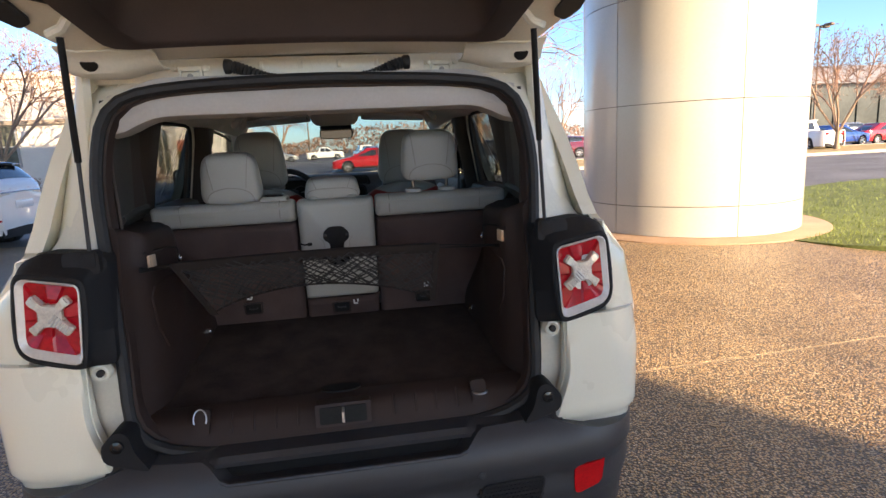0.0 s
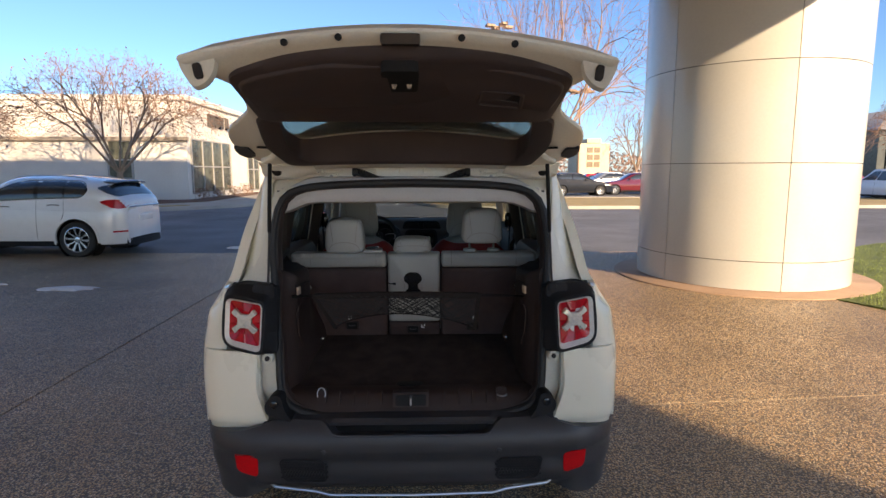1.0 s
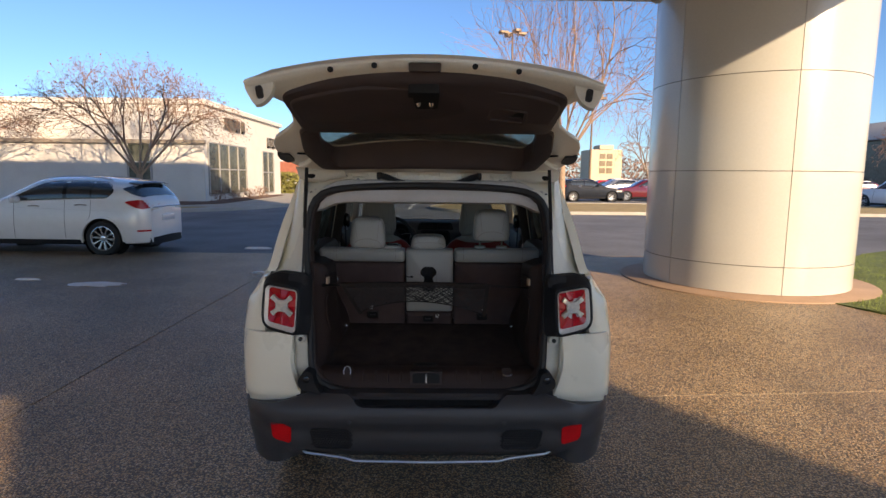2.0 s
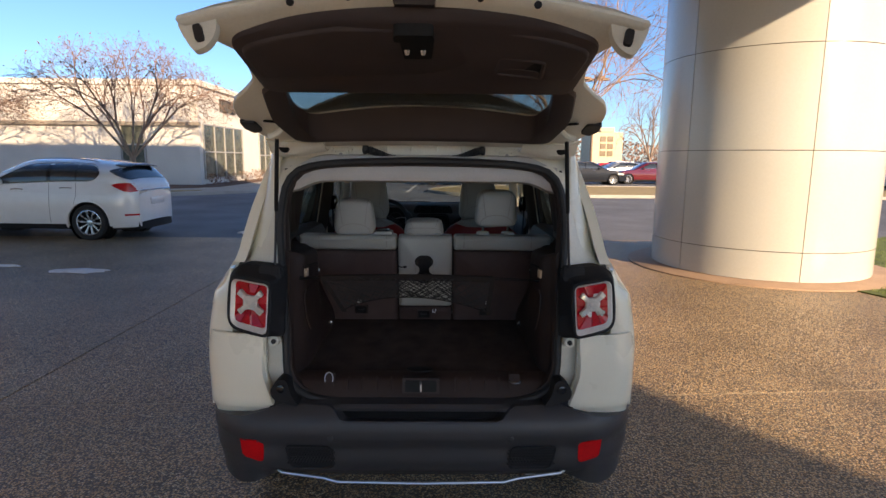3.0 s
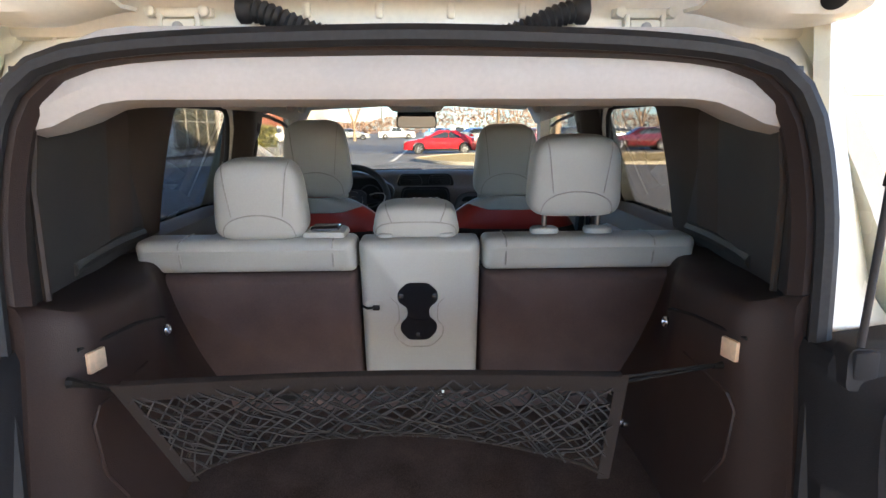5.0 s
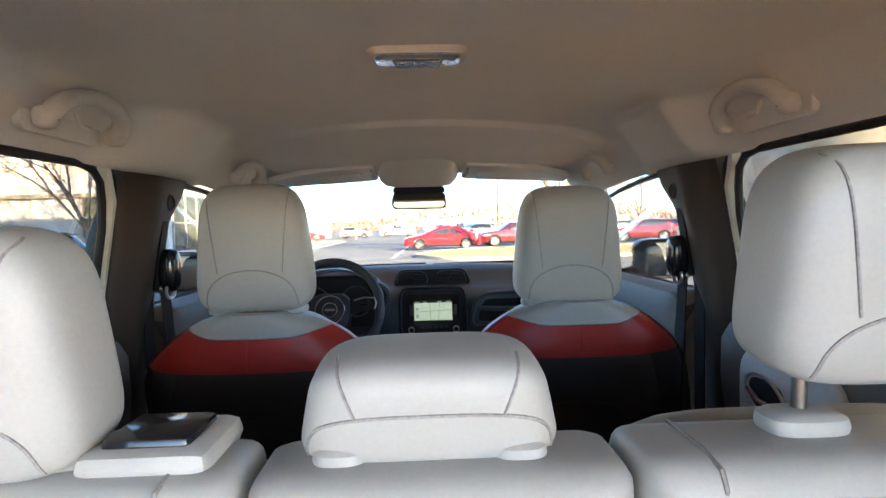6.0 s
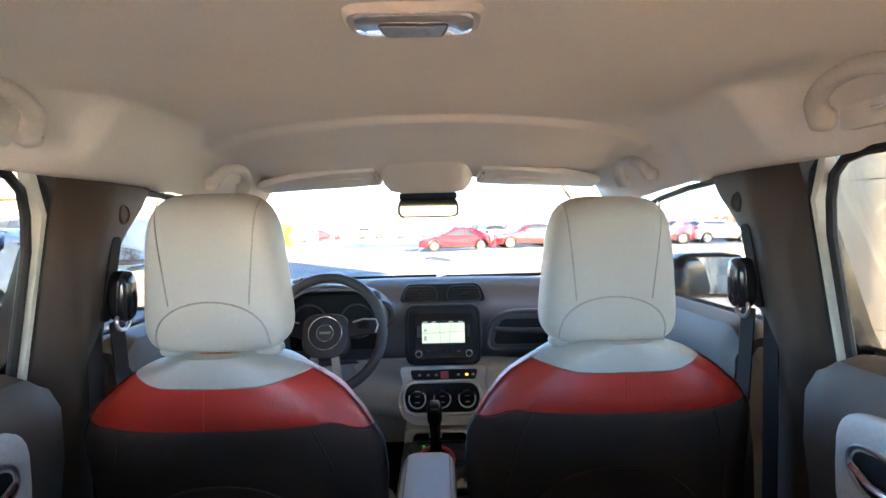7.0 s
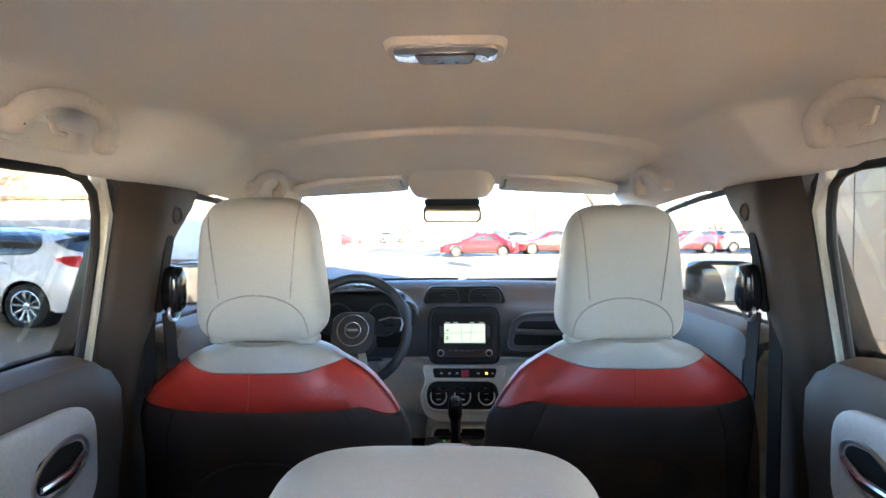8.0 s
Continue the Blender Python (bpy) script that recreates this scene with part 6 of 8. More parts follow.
    def vm(u, w, d, s=s, xi=xi):
        back_ = Vector((xi + 0.405 * u, 2.28 + 0.13 * u * u, 1.650 - 0.034 * u ** 2.2))
        front_ = Vector((xi + 0.420 * u, 2.545, 1.629 - 0.022 * u))
        p = back_.lerp(front_, w)
        return Vector((s * p.x, p.y, p.z + d))
    lp = rpoly([(0.0, 0.0), (0.33, 0.0), (0.66, 0.0), (1.0, 0.0), (1.0, 1.0), (0.5, 1.0), (0.0, 1.0)], [0.06, 0.02, 0.02, 0.06, 0.06, 0.02, 0.06], 3)
    bm = B()
    loft(bm, [[vm(0.5 + (u - 0.5) * k, 0.5 + (w - 0.5) * k, d) for u, w in lp] for d, k in ((0.0, 0.97), (0.003, 0.995), (0.008, 1.0), (0.016, 1.0), (0.020, 0.97))])
    vs = part("sun_visor", bm, "visor", car, "grey vinyl sun visor folded up")
    bm = B()
    lp = rpoly([(0.12, 0.35), (0.50, 0.35), (0.50, 0.92), (0.12, 0.92)], 0.04, 2)
    loft(bm, [[vm(u, w, d) for u, w in lp] for d in (-0.004, 0.002)])
    part("visor_mirror_flap", bm, "visor", vs)
    bm = B()
    tube(bm, [vm(0.02, 0.10, -0.004), vm(0.03, 0.5, -0.005), vm(0.02, 0.75, -0.002)], 0.005, 8)
    part("visor_clip", bm, "greymetal", vs)
# dome lamp
dome = new("dome_lamp")
dome.parent = car
dome.location = Vector((-0.01, 1.11, 1.69)) - car.location
bm = B()
lp = rpoly([(-0.088, -0.034), (0.068, -0.034), (0.068, 0.034), (-0.088, 0.034)], 0.025, 5)
loft(bm, [[Vector((-0.01 + (u + 0.01) * k, 1.168 + v * 1.08 * k, z + 0.002)) for u, v in lp] for z, k in ((1.718, 1.0), (1.706, 1.0), (1.700, 0.94), (1.700, 0.82))])
part("lamp_bezel", bm, "beige", dome)
bm = B()
loft(bm, [[Vector((-0.01 + (u + 0.01) * k, 1.168 + v * 1.08 * k, z + 0.002)) for u, v in lp] for z, k in ((1.705, 0.86), (1.697, 0.84), (1.695, 0.7))])
part("lamp_lens", bm, "lampglass", dome)
bm = B()
prism(bm, rpoly([(-0.046, 1.150), (0.026, 1.150), (0.020, 1.182), (-0.040, 1.182)], 0.006, 3), 1.692, 1.700, lambda u, v, d: Vector((u, v, d)))
part("lamp_switch", bm, "lampglass", dome)
bm = B()
tube(bm, [(u, v, 1.694) for u, v in rpoly([(-0.048, 1.148), (0.028, 1.148), (0.022, 1.184), (-0.042, 1.184)], 0.006, 3)], 0.0016, 6, True)
part("switch_gap", bm, "greyplastic", dome)
# overhead console
bm = B()
o = []
for t in frange(0, 1, 18):
    y = 2.06 + 0.46 * t
    hwid = 0.120 + 0.050 * t
    zb = 1.700 - 0.105 * smooth(0.0, 0.93, t) + 0.030 * smooth(0.94, 1.0, t)
    zt_ = 1.712 - 0.02 * t
    o.append([Vector((-0.022 + hwid * u, y, zt_ + (zb - zt_) * (1 - abs(u) ** 9) ** 0.9)) for u in [-1, -0.985, -0.95, -0.88, -0.75, -0.5, 0, 0.5, 0.75, 0.88, 0.95, 0.985, 1]])
part("overhead_console", solid(bm, o, [[p + Vector((0, 0.004, 0.012)) for p in r] for r in o]), "liner", car, "beige overhead console blending into the roof lining")
# interior mirror
im = new("interior_mirror")
im.parent = car
im.location = Vector((-0.02, 2.60, 1.545)) - car.location
mt = Matrix.Translation((-0.022, 2.60, 1.546)) @ Matrix.Rotation(radians(1), 4, "Z") @ Matrix.Rotation(radians(1.2), 4, "X")
lp = rpoly([(-0.113, -0.034), (0.113, -0.034), (0.109, 0.036), (-0.109, 0.036)], 0.025, 5)
bm = B()
loft(bm, [[mt @ Vector((u * k, d, v * k)) for u, v in lp] for d, k in ((0.03, 0.7), (0.022, 0.95), (0.0, 1.0), (-0.004, 0.97))])
part("mirror_shell", bm, "black", im)
bm = B()
prism(bm, [(u * 0.93, v * 0.86) for u, v in lp], -0.0075, -0.003, lambda u, v, d: mt @ Vector((u, d, v)))
part("mirror_face", bm, "dimmirror", im)
bm = B()
pillow(bm, (-0.022, 2.612, 1.590), (0.215, 0.05, 0.032), 0.4, nu=24, nv=10)
part("sensor_pod", bm, "black", im)
bm = B()
tube(bm, [mt @ Vector((0, 0.02, 0.01)), (-0.02, 2.63, 1.585), (-0.01, 2.61, 1.66)], 0.014, 8)
part("mirror_stalk", bm, "black", im)

# ---- dashboard ----
DX = 0.022
db = new("dashboard")
db.parent = car
db.location = Vector((0, 2.75, 1.0)) - car.location
bm = B()
o, i = [], []
for x in frange(-0.74, 0.74, 41):
    e = 0.05 * (abs(x) / 0.74) ** 3
    bow = 0.04 * (1 - (x / 0.74) ** 2)
    prof = ((3.06, 1.228), (3.0, 1.252), (2.92, 1.264), (2.86, 1.258), (2.80, 1.235), (2.745, 1.200), (2.66, 1.180), (2.60, 1.158), (2.572, 1.12), (2.562, 1.05), (2.575, 1.0), (2.63, 0.97))
    r = [Vector((x, y + bow - 0.02 - e * 0.5, z - e * 0.6)) for y, z in prof]
    o.append(r)
    i.append([p + Vector((0, 0.02, -0.02)) for p in r])
part("dash_top", solid(bm, o, i), "dash", db)
bm = B()
o = [[Vector((x, y, z)) for y, z in ((2.60, 1.0), (2.605, 0.985), (2.625, 0.93), (2.68, 0.80), (2.76, 0.62))] for x in frange(-0.73, 0.73, 15)]
i = [[p + Vector((0, 0.02, 0)) for p in r] for r in o]
part("lower_dash", solid(bm, o, i), "dashgrey", db, "light grey lower dashboard")
# twin centre vents
vp = new("vent_pod")
vp.parent = db
vp.location = Vector((DX, 2.7, 1.21)) - origin(db)
bm = B()
lp = rpoly([(-0.172, -0.028), (0.176, -0.028), (0.152, 0.032), (-0.148, 0.032)], 0.027, 5)
loft(bm, [[Vector((DX + u * k, 2.716 + d + (v + 0.03) * 0.75, 1.216 + v * 1.15 * k)) for u, v in lp] for d, k in ((0.05, 1.0), (0.0, 1.0), (-0.012, 0.97), (-0.006, 0.90))])
part("pod_shell", bm, "black", vp)
for s in SIDES:
    bm = B()
    lp2 = rpoly([(-0.068, -0.025), (0.068, -0.025), (0.056, 0.027), (-0.056, 0.027)], 0.022, 5)
    pts = [Vector((DX + s * 0.084 + u, 2.706 + (v + 0.03) * 0.7 - 0.004, 1.216 + v)) for u, v in lp2]
    tube(bm, pts, 0.0030, 6, True)
    part("vent_ring", bm, "greyplastic", vp)
    bm = B()
    prism(bm, lp2, -0.009, 0.0, lambda u, v, d: Vector((DX + s * 0.084 + u, 2.708 + (v + 0.03) * 0.7 + d, 1.216 + v)))
    part("vent_back", bm, "black", vp)
    for k in range(4):
        bm = B()
        z = -0.015 + k * 0.010
        box(bm, (DX + s * 0.084 - 0.054, 2.692 + (z + 0.03) * 0.7, 1.2145 + z), (DX + s * 0.084 + 0.054, 2.704 + (z + 0.03) * 0.7, 1.2175 + z), 0.001, 1)
        part("vane", bm, "blackplastic", vp)
    bm = B()
    box(bm, (DX + s * 0.084 - 0.005, 2.686, 1.207), (DX + s * 0.084 + 0.005, 2.712, 1.221), 0.002, 1)
    part("vane_slider", bm, "black", vp)
# media unit
mu = new("media_unit")
mu.parent = db
mu.location = Vector((DX, 2.53, 1.09)) - origin(db)


def fp(u, v, d):
    """The centre stack's face leans away at its top."""
    return Vector((DX + u, 2.535 + (v - 1.09) * 0.30 + d, v))


def plate(name, lp, d0, d1, material, parent, label=""):
    bm = B()
    prism(bm, lp, d0, d1, fp)
    return part(name, bm, material, parent, label)


plate("stack_body", rpoly([(-0.126, 0.990), (0.126, 0.990), (0.136, 1.03), (0.136, 1.155), (0.124, 1.186), (-0.124, 1.186), (-0.136, 1.155), (-0.136, 1.03)], 0.02, 4), 0.004, 0.10, "dash", mu)
plate("unit_frame", rpoly([(-0.112, 1.0), (0.112, 1.0), (0.124, 1.03), (0.124, 1.155), (0.112, 1.183), (-0.112, 1.183), (-0.124, 1.155), (-0.124, 1.03)], 0.014, 4), -0.006, 0.02, "black", mu)
plate("unit_face", rpoly([(-0.100, 1.015), (0.104, 1.015), (0.104, 1.166), (-0.100, 1.166)], 0.01, 3), -0.012, 0.0, "gloss", mu)
plate("display", rpoly([(-0.075, 1.06), (0.077, 1.06), (0.077, 1.142), (-0.075, 1.142)], 0.003, 2), -0.0135, -0.005, "screen", mu, "lit map display")
plate("status_bar", [(-0.075, 1.134), (0.077, 1.134), (0.077, 1.142), (-0.075, 1.142)], -0.0145, -0.01, "black", mu)
plate("status_bar", [(-0.075, 1.06), (0.077, 1.06), (0.077, 1.066), (-0.075, 1.066)], -0.0145, -0.01, "black", mu)
for a in ([(-0.01, 1.066), (-0.008, 1.066), (-0.012, 1.134), (-0.014, 1.134)], [(-0.075, 1.098), (0.077, 1.104), (0.077, 1.106), (-0.075, 1.10)], [(0.02, 1.066), (0.022, 1.066), (0.028, 1.134), (0.026, 1.134)], [(-0.068, 1.075), (-0.058, 1.075), (-0.058, 1.09), (-0.068, 1.09)], [(-0.068, 1.105), (-0.058, 1.105), (-0.058, 1.115), (-0.068, 1.115)]):
    plate("map_line", a, -0.0142, -0.012, "screenline", mu)
for u in (-0.07, -0.04, 0.02, 0.055):
    plate("caption_bar", [(u, 1.1365), (u + 0.016, 1.1365), (u + 0.016, 1.1395), (u, 1.1395)], -0.0152, -0.014, "white", mu)
for u in (-0.087, 0.090):
    bm = B()
    lathe(bm, [(0.0125, 0), (0.0125, -0.008), (0.010, -0.011)], fp(u, 1.032, -0.012), (0, 1, 0.1), 20)
    k = part("tuning_knob", bm, "silver", mu)
    bm = B()
    lathe(bm, [(0.009, 0), (0.009, -0.004)], fp(u, 1.032, -0.0215), (0, 1, 0.1), 16)
    part("knob_cap", bm, "black", k)
    plate("side_buttons", rpoly([(u - 0.006, 1.085), (u + 0.006, 1.085), (u + 0.006, 1.125), (u - 0.006, 1.125)], 0.003, 2), -0.014, -0.01, "greyplastic", mu)
for k in range(6):
    plate("button", rpoly([(-0.06 + k * 0.021, 1.035), (-0.044 + k * 0.021, 1.035), (-0.044 + k * 0.021, 1.042), (-0.06 + k * 0.021, 1.042)], 0.002, 2), -0.014, -0.01, "greyplastic", mu)
# switch strip and climate panel
cp = new("climate_panel")
cp.parent = db
cp.location = Vector((DX, 2.5, 0.87)) - origin(db)
bm = B()
lp = rpoly([(-0.160, 0.986), (0.160, 0.986), (0.140, 0.93), (0.160, 0.885), (0.150, 0.825), (0.11, 0.795), (-0.11, 0.795), (-0.150, 0.825), (-0.165, 0.885), (-0.140, 0.93)], 0.025, 4)
loft(bm, [[fp(u * k, v, d) for u, v in lp] for d, k in ((0.004, 0.97), (0.0, 1.0), (0.014, 1.06), (0.045, 1.25), (0.085, 1.65), (0.115, 2.2))])
part("stack_base", bm, "dashgrey", cp)
plate("switch_strip", rpoly([(-0.11, 0.944), (0.11, 0.944), (0.118, 0.974), (-0.118, 0.974)], 0.008, 3), -0.008, 0.01, "black", cp)
plate("hazard_button", rpoly([(-0.012, 0.948), (0.016, 0.948), (0.016, 0.970), (-0.012, 0.970)], 0.003, 2), -0.012, -0.004, "hazard", cp)
for u in (-0.09, -0.06, -0.032, 0.045, 0.075, 0.097):
    plate("switch_mark", rpoly([(u, 0.956), (u + 0.010, 0.956), (u + 0.010, 0.963), (u, 0.963)], 0.002, 2), -0.0095, -0.006, "amberlamp" if u == 0.075 else "greymetal", cp)
plate("climate_face", rpoly([(-0.124, 0.836), (0.108, 0.836), (0.128, 0.885), (0.108, 0.932), (-0.124, 0.932), (-0.144, 0.885)], 0.032, 5), -0.007, 0.01, "black", cp)
bm = B()
tube(bm, [fp(u, v, -0.004) for u, v in rpoly([(-0.128, 0.832), (0.112, 0.832), (0.132, 0.885), (0.112, 0.936), (-0.128, 0.936), (-0.148, 0.885)], 0.034, 6)], 0.0065, 8, True)
part("climate_surround", bm, "dashgrey", cp)
bm = B()
tube(bm, [fp(u, v, -0.002) for u, v in rpoly([(-0.118, 0.996), (0.118, 0.996), (0.131, 1.028), (0.131, 1.158), (0.118, 1.190), (-0.118, 1.190), (-0.131, 1.158), (-0.131, 1.028)], 0.02, 5)], 0.006, 8, True)
part("unit_surround", bm, "blackplastic", mu)
for u in (-0.094, -0.008, 0.078):
    bm = B()
    lathe(bm, [(0.032, 0.0), (0.031, -0.010), (0.028, -0.012), (0.024, -0.012)], fp(u, 0.885, -0.007), (0, 1, 0.1), 32)
    kn = part("climate_knob", bm, "gloss", cp)
    bm = B()
    tube(bm, [fp(u, 0.885, -0.021) + Vector((0.0285 * math.cos(q), 0.3 * 0.0285 * math.sin(q), 0.0285 * math.sin(q))) for q in frange(0, 2 * math.pi * 31 / 32, 32)], 0.0024, 6, True)
    part("knob_ring", bm, "knobrim", kn)
    bm = B()
    lathe(bm, [(0.026, 0), (0.026, -0.010), (0.020, -0.013), (0.0, -0.012)], fp(u, 0.885, -0.009), (0, 1, 0.1), 28)
    part("knob_face", bm, "black", kn)
    for z in (-0.010, 0.010):
        bm = B()
        box(bm, tuple(fp(u - 0.008, 0.885 + z - 0.001, -0.0265)), tuple(fp(u + 0.008, 0.885 + z + 0.001, -0.020)))
        part("knob_mark", bm, "greymetal", kn)
# passenger recess with grip bar
bm = B()
lp = rpoly([(0.17, 1.035), (0.56, 1.035), (0.58, 1.165), (0.25, 1.165), (0.20, 1.13)], [0.03, 0.04, 0.04, 0.06, 0.04], 4)
prism(bm, lp, 2.545, 2.64, lambda u, v, d: Vector((u, d, v)))
part("tray_surround", bm, "dash", db)
bm = B()
prism(bm, rpoly([(0.20, 1.052), (0.54, 1.052), (0.555, 1.142), (0.23, 1.142)], 0.025, 4), 2.541, 2.555, lambda u, v, d: Vector((u, d, v)))
part("tray_recess", bm, "black", db)
bm = B()
tube(bm, [(0.21, 2.540, 1.105), (0.3, 2.530, 1.102), (0.45, 2.530, 1.10), (0.54, 2.540, 1.10)], 0.010, 10)
part("grip_bar", bm, "dash", db)
bm = B()
tube(bm, [(u, 2.543, v) for u, v in rpoly([(0.175, 1.03), (0.56, 1.03), (0.585, 1.168), (0.25, 1.168), (0.192, 1.135)], [0.04, 0.04, 0.04, 0.07, 0.05], 5)], 0.007, 8, True)
part("tray_lip", bm, "greyplastic", db)
# instrument binnacle
bm = B()
o = []
for t in frange(0, 1, 8):
    o.append([Vector((-0.365 + 0.19 * math.cos(a), 2.47 + 0.26 * t, 1.16 + 0.125 * math.sin(a) * (1 - 0.15 * t))) for a in frange(-0.1, math.pi + 0.1, 18)])
i = [[p + Vector((0, 0.0, -0.012)) for p in r] for r in o]
part("instrument_hood", solid(bm, o, i), "dash", db)
bm = B()
box(bm, (-0.53, 2.53, 1.04), (-0.20, 2.60, 1.25), 0.02)
part("instrument_face", bm, "black", db)
for x in (-0.45, -0.28):
    bm = B()
    tube(bm, [Vector((x + 0.06 * math.cos(a), 2.525, 1.15 + 0.06 * math.sin(a))) for a in frange(0, 6.05, 26)], 0.004, 6, True)
    part("gauge_ring", bm, "greyplastic", db)
bm = B()
lathe(bm, [(0.055, 0.03), (0.055, -0.01), (0.046, -0.014), (0.042, -0.004)], (-0.205, 2.565, 1.165), (0, 1, 0.1), 26)
part("side_vent", bm, "greyplastic", db)
# steering wheel
sw = new("steering_wheel")
sw.parent = car
sw.location = Vector((-0.36, 2.30, 1.15)) - car.location
sm = Matrix.Translation((-0.349, 2.31, 1.148)) @ Matrix.Rotation(radians(-22), 4, "X")
bm = B()
tube(bm, [sm @ Vector((0.178 * math.cos(a), 0, 0.182 * math.sin(a))) for a in frange(0, 2 * math.pi * 47 / 48, 48)], 0.0165, 12, True)
part("rim", bm, "greyplastic", sw)
bm = B()
lp = rpoly([(-0.075, -0.05), (-0.045, -0.085), (0.045, -0.085), (0.075, -0.05), (0.078, 0.03), (0.05, 0.062), (-0.05, 0.062), (-0.078, 0.03)], 0.03, 4)
loft(bm, [[sm @ Vector((u * k, d, v * k)) for u, v in lp] for d, k in ((0.05, 0.9), (0.0, 1.0), (-0.012, 0.93), (-0.018, 0.7))])
part("airbag_cover", bm, "greyplastic", sw)
bm = B()
tube(bm, [sm @ Vector((0.052 * math.cos(a), -0.019, -0.004 + 0.052 * math.sin(a))) for a in frange(0, 6.1, 40)], 0.0022, 6, True)
tube(bm, [sm @ Vector((0.026 * math.cos(a), -0.020, -0.004 + 0.026 * math.sin(a))) for a in frange(0, 6.1, 30)], 0.0016, 6, True)
part("badge_ring", bm, "chrome", sw)
bm = B()
box(bm, (-0.018, -0.023, -0.008), (0.018, -0.018, 0.0), 0.002, 1, sm)
part("badge", bm, "greymetal", sw)
for s in SIDES:
    bm = B()
    loft(bm, [[sm @ Vector((s * x, y, z)) for y, z in ((-0.012, zc - h), (-0.012, zc + h), (0.012, zc + h), (0.012, zc - h))] for x, zc, h in ((0.07, 0.01, 0.028), (0.12, 0.02, 0.024), (0.172, 0.02, 0.022))])
    part("spoke", bm, "blackplastic", sw)
    bm = B()
    tube(bm, [sm @ Vector((s * x, -0.015, z)) for x, z in ((0.085, 0.03), (0.12, 0.040), (0.158, 0.038), (0.165, 0.02), (0.158, -0.005))], 0.003, 6)
    part("spoke_trim", bm, "silver", sw)
    bm = B()
    box(bm, (s * 0.12 - 0.018, -0.02, 0.010), (s * 0.12 + 0.018, -0.01, 0.032), 0.005, 1, sm)
    part("spoke_buttons", bm, "gloss", sw)
    bm = B()
    loft(bm, [[sm @ Vector((s * x, y, z)) for x, y in ((xc - 0.012, -0.008), (xc + 0.012, -0.008), (xc + 0.012, 0.012), (xc - 0.012, 0.012))] for xc, z in ((0.03, -0.07), (0.04, -0.12), (0.045, -0.175))])
    part("lower_spoke", bm, "silver", sw)
bm = B()
tube(bm, [sm @ Vector((0, 0.03, 0)), sm @ Vector((0, 0.25, 0))], 0.045, 14)
part("column_shroud", bm, "black", sw)
# centre console, armrest and shifter
cc = new("centre_console")
cc.parent = car
cc.location = Vector((0, 2.0, 0.6)) - car.location
bm = B()
box(bm, (-0.125, 1.50, 0.40), (0.11, 2.56, 0.74), 0.03)
part("console_body", bm, "dash", cc)
bm = B()
prism(bm, rpoly([(-0.115, 0.60), (0.125, 0.60), (0.13, 0.78), (-0.12, 0.78)], 0.03, 4), 2.46, 2.62, lambda u, v, d: Vector((u, d, v)))
part("console_front", bm, "dashgrey", cc)
bm = B()
prism(bm, rpoly([(-0.09, 0.62), (0.10, 0.62), (0.10, 0.765), (-0.09, 0.765)], 0.025, 4), 2.452, 2.47, lambda u, v, d: Vector((u, d, v)))
part("console_niche", bm, "black", cc)
bm = B()
tube(bm, [(u, 2.452, v) for u, v in rpoly([(-0.098, 0.612), (0.108, 0.612), (0.108, 0.773), (-0.098, 0.773)], 0.028, 5)], 0.006, 8, True)
part("niche_surround", bm, "dashgrey", cc)
for x in (0.0, 0.06):
    bm = B()
    box(bm, (x, 2.444, 0.675), (x + 0.045, 2.455, 0.72), 0.006)
    part("socket", bm, "gloss", cc)
bm = B()
pillow(bm, (-0.022, 1.745, 0.888), (0.125, 0.34, 0.085), 0.4, nu=36, nv=14)
ar = part("armrest_lid", bm, "leather", cc, "light grey padded armrest with stitching")
for s in SIDES:
    bm = B()
    tube(bm, [(-0.022 + s * 0.050, 1.60, 0.929), (-0.022 + s * 0.050, 1.75, 0.932), (-0.022 + s * 0.050, 1.89, 0.925)], 0.0015, 5)
    part("stitching", bm, "stitch", ar)
bm = B()
box(bm, (-0.078, 1.60, 0.70), (0.034, 1.88, 0.873), 0.02)
part("armrest_box", bm, "dash", cc)
bm = B()
box(bm, (-0.10, 2.05, 0.735), (0.09, 2.40, 0.762), 0.012)
part("shifter_plate", bm, "gloss", cc)
bm = B()
tube(bm, [Vector((-0.008 + 0.052 * math.cos(a), 2.23 + 0.100 * math.sin(a), 0.766)) for a in frange(0, 6.1, 36)], 0.007, 6, True)
part("red_surround", bm, "red", cc)
bm = B()
tube(bm, [(-0.008, 2.25, 0.755), (-0.009, 2.23, 0.83), (-0.010, 2.205, 0.912)], [0.022, 0.016, 0.019], 12)
sh = part("shift_lever", bm, "gloss", cc)
bm = B()
lathe(bm, [(0.020, 0.006), (0.020, -0.006), (0.012, -0.009)], (-0.009, 2.235, 0.842), (0, 0, 1), 20)
part("lever_collar", bm, "silver", sh)
bm = B()
pillow(bm, (-0.010, 2.20, 0.922), (0.046, 0.056, 0.070), 0.55, lean=12, nu=24, nv=12)
part("lever_knob", bm, "gloss", sh)
bm = B()
box(bm, (-0.053, 2.346, 0.758), (-0.047, 2.351, 0.764))
part("gear_light", bm, "greenlamp", cc)
# cabin floor and bulkhead close the shell
bm = B()
box(bm, (-0.72, 0.86, 0.36), (0.72, 3.1, 0.40), 0.01)
box(bm, (-0.72, 2.95, 0.40), (0.72, 3.02, 1.17), 0.01)
part("cabin_floor", bm, "floormat", car)
bm = B()
box(bm, (-0.70, 0.17, 0.55), (0.70, 0.86, 0.70), 0.01)
part("cargo_underfloor", bm, "black", car)

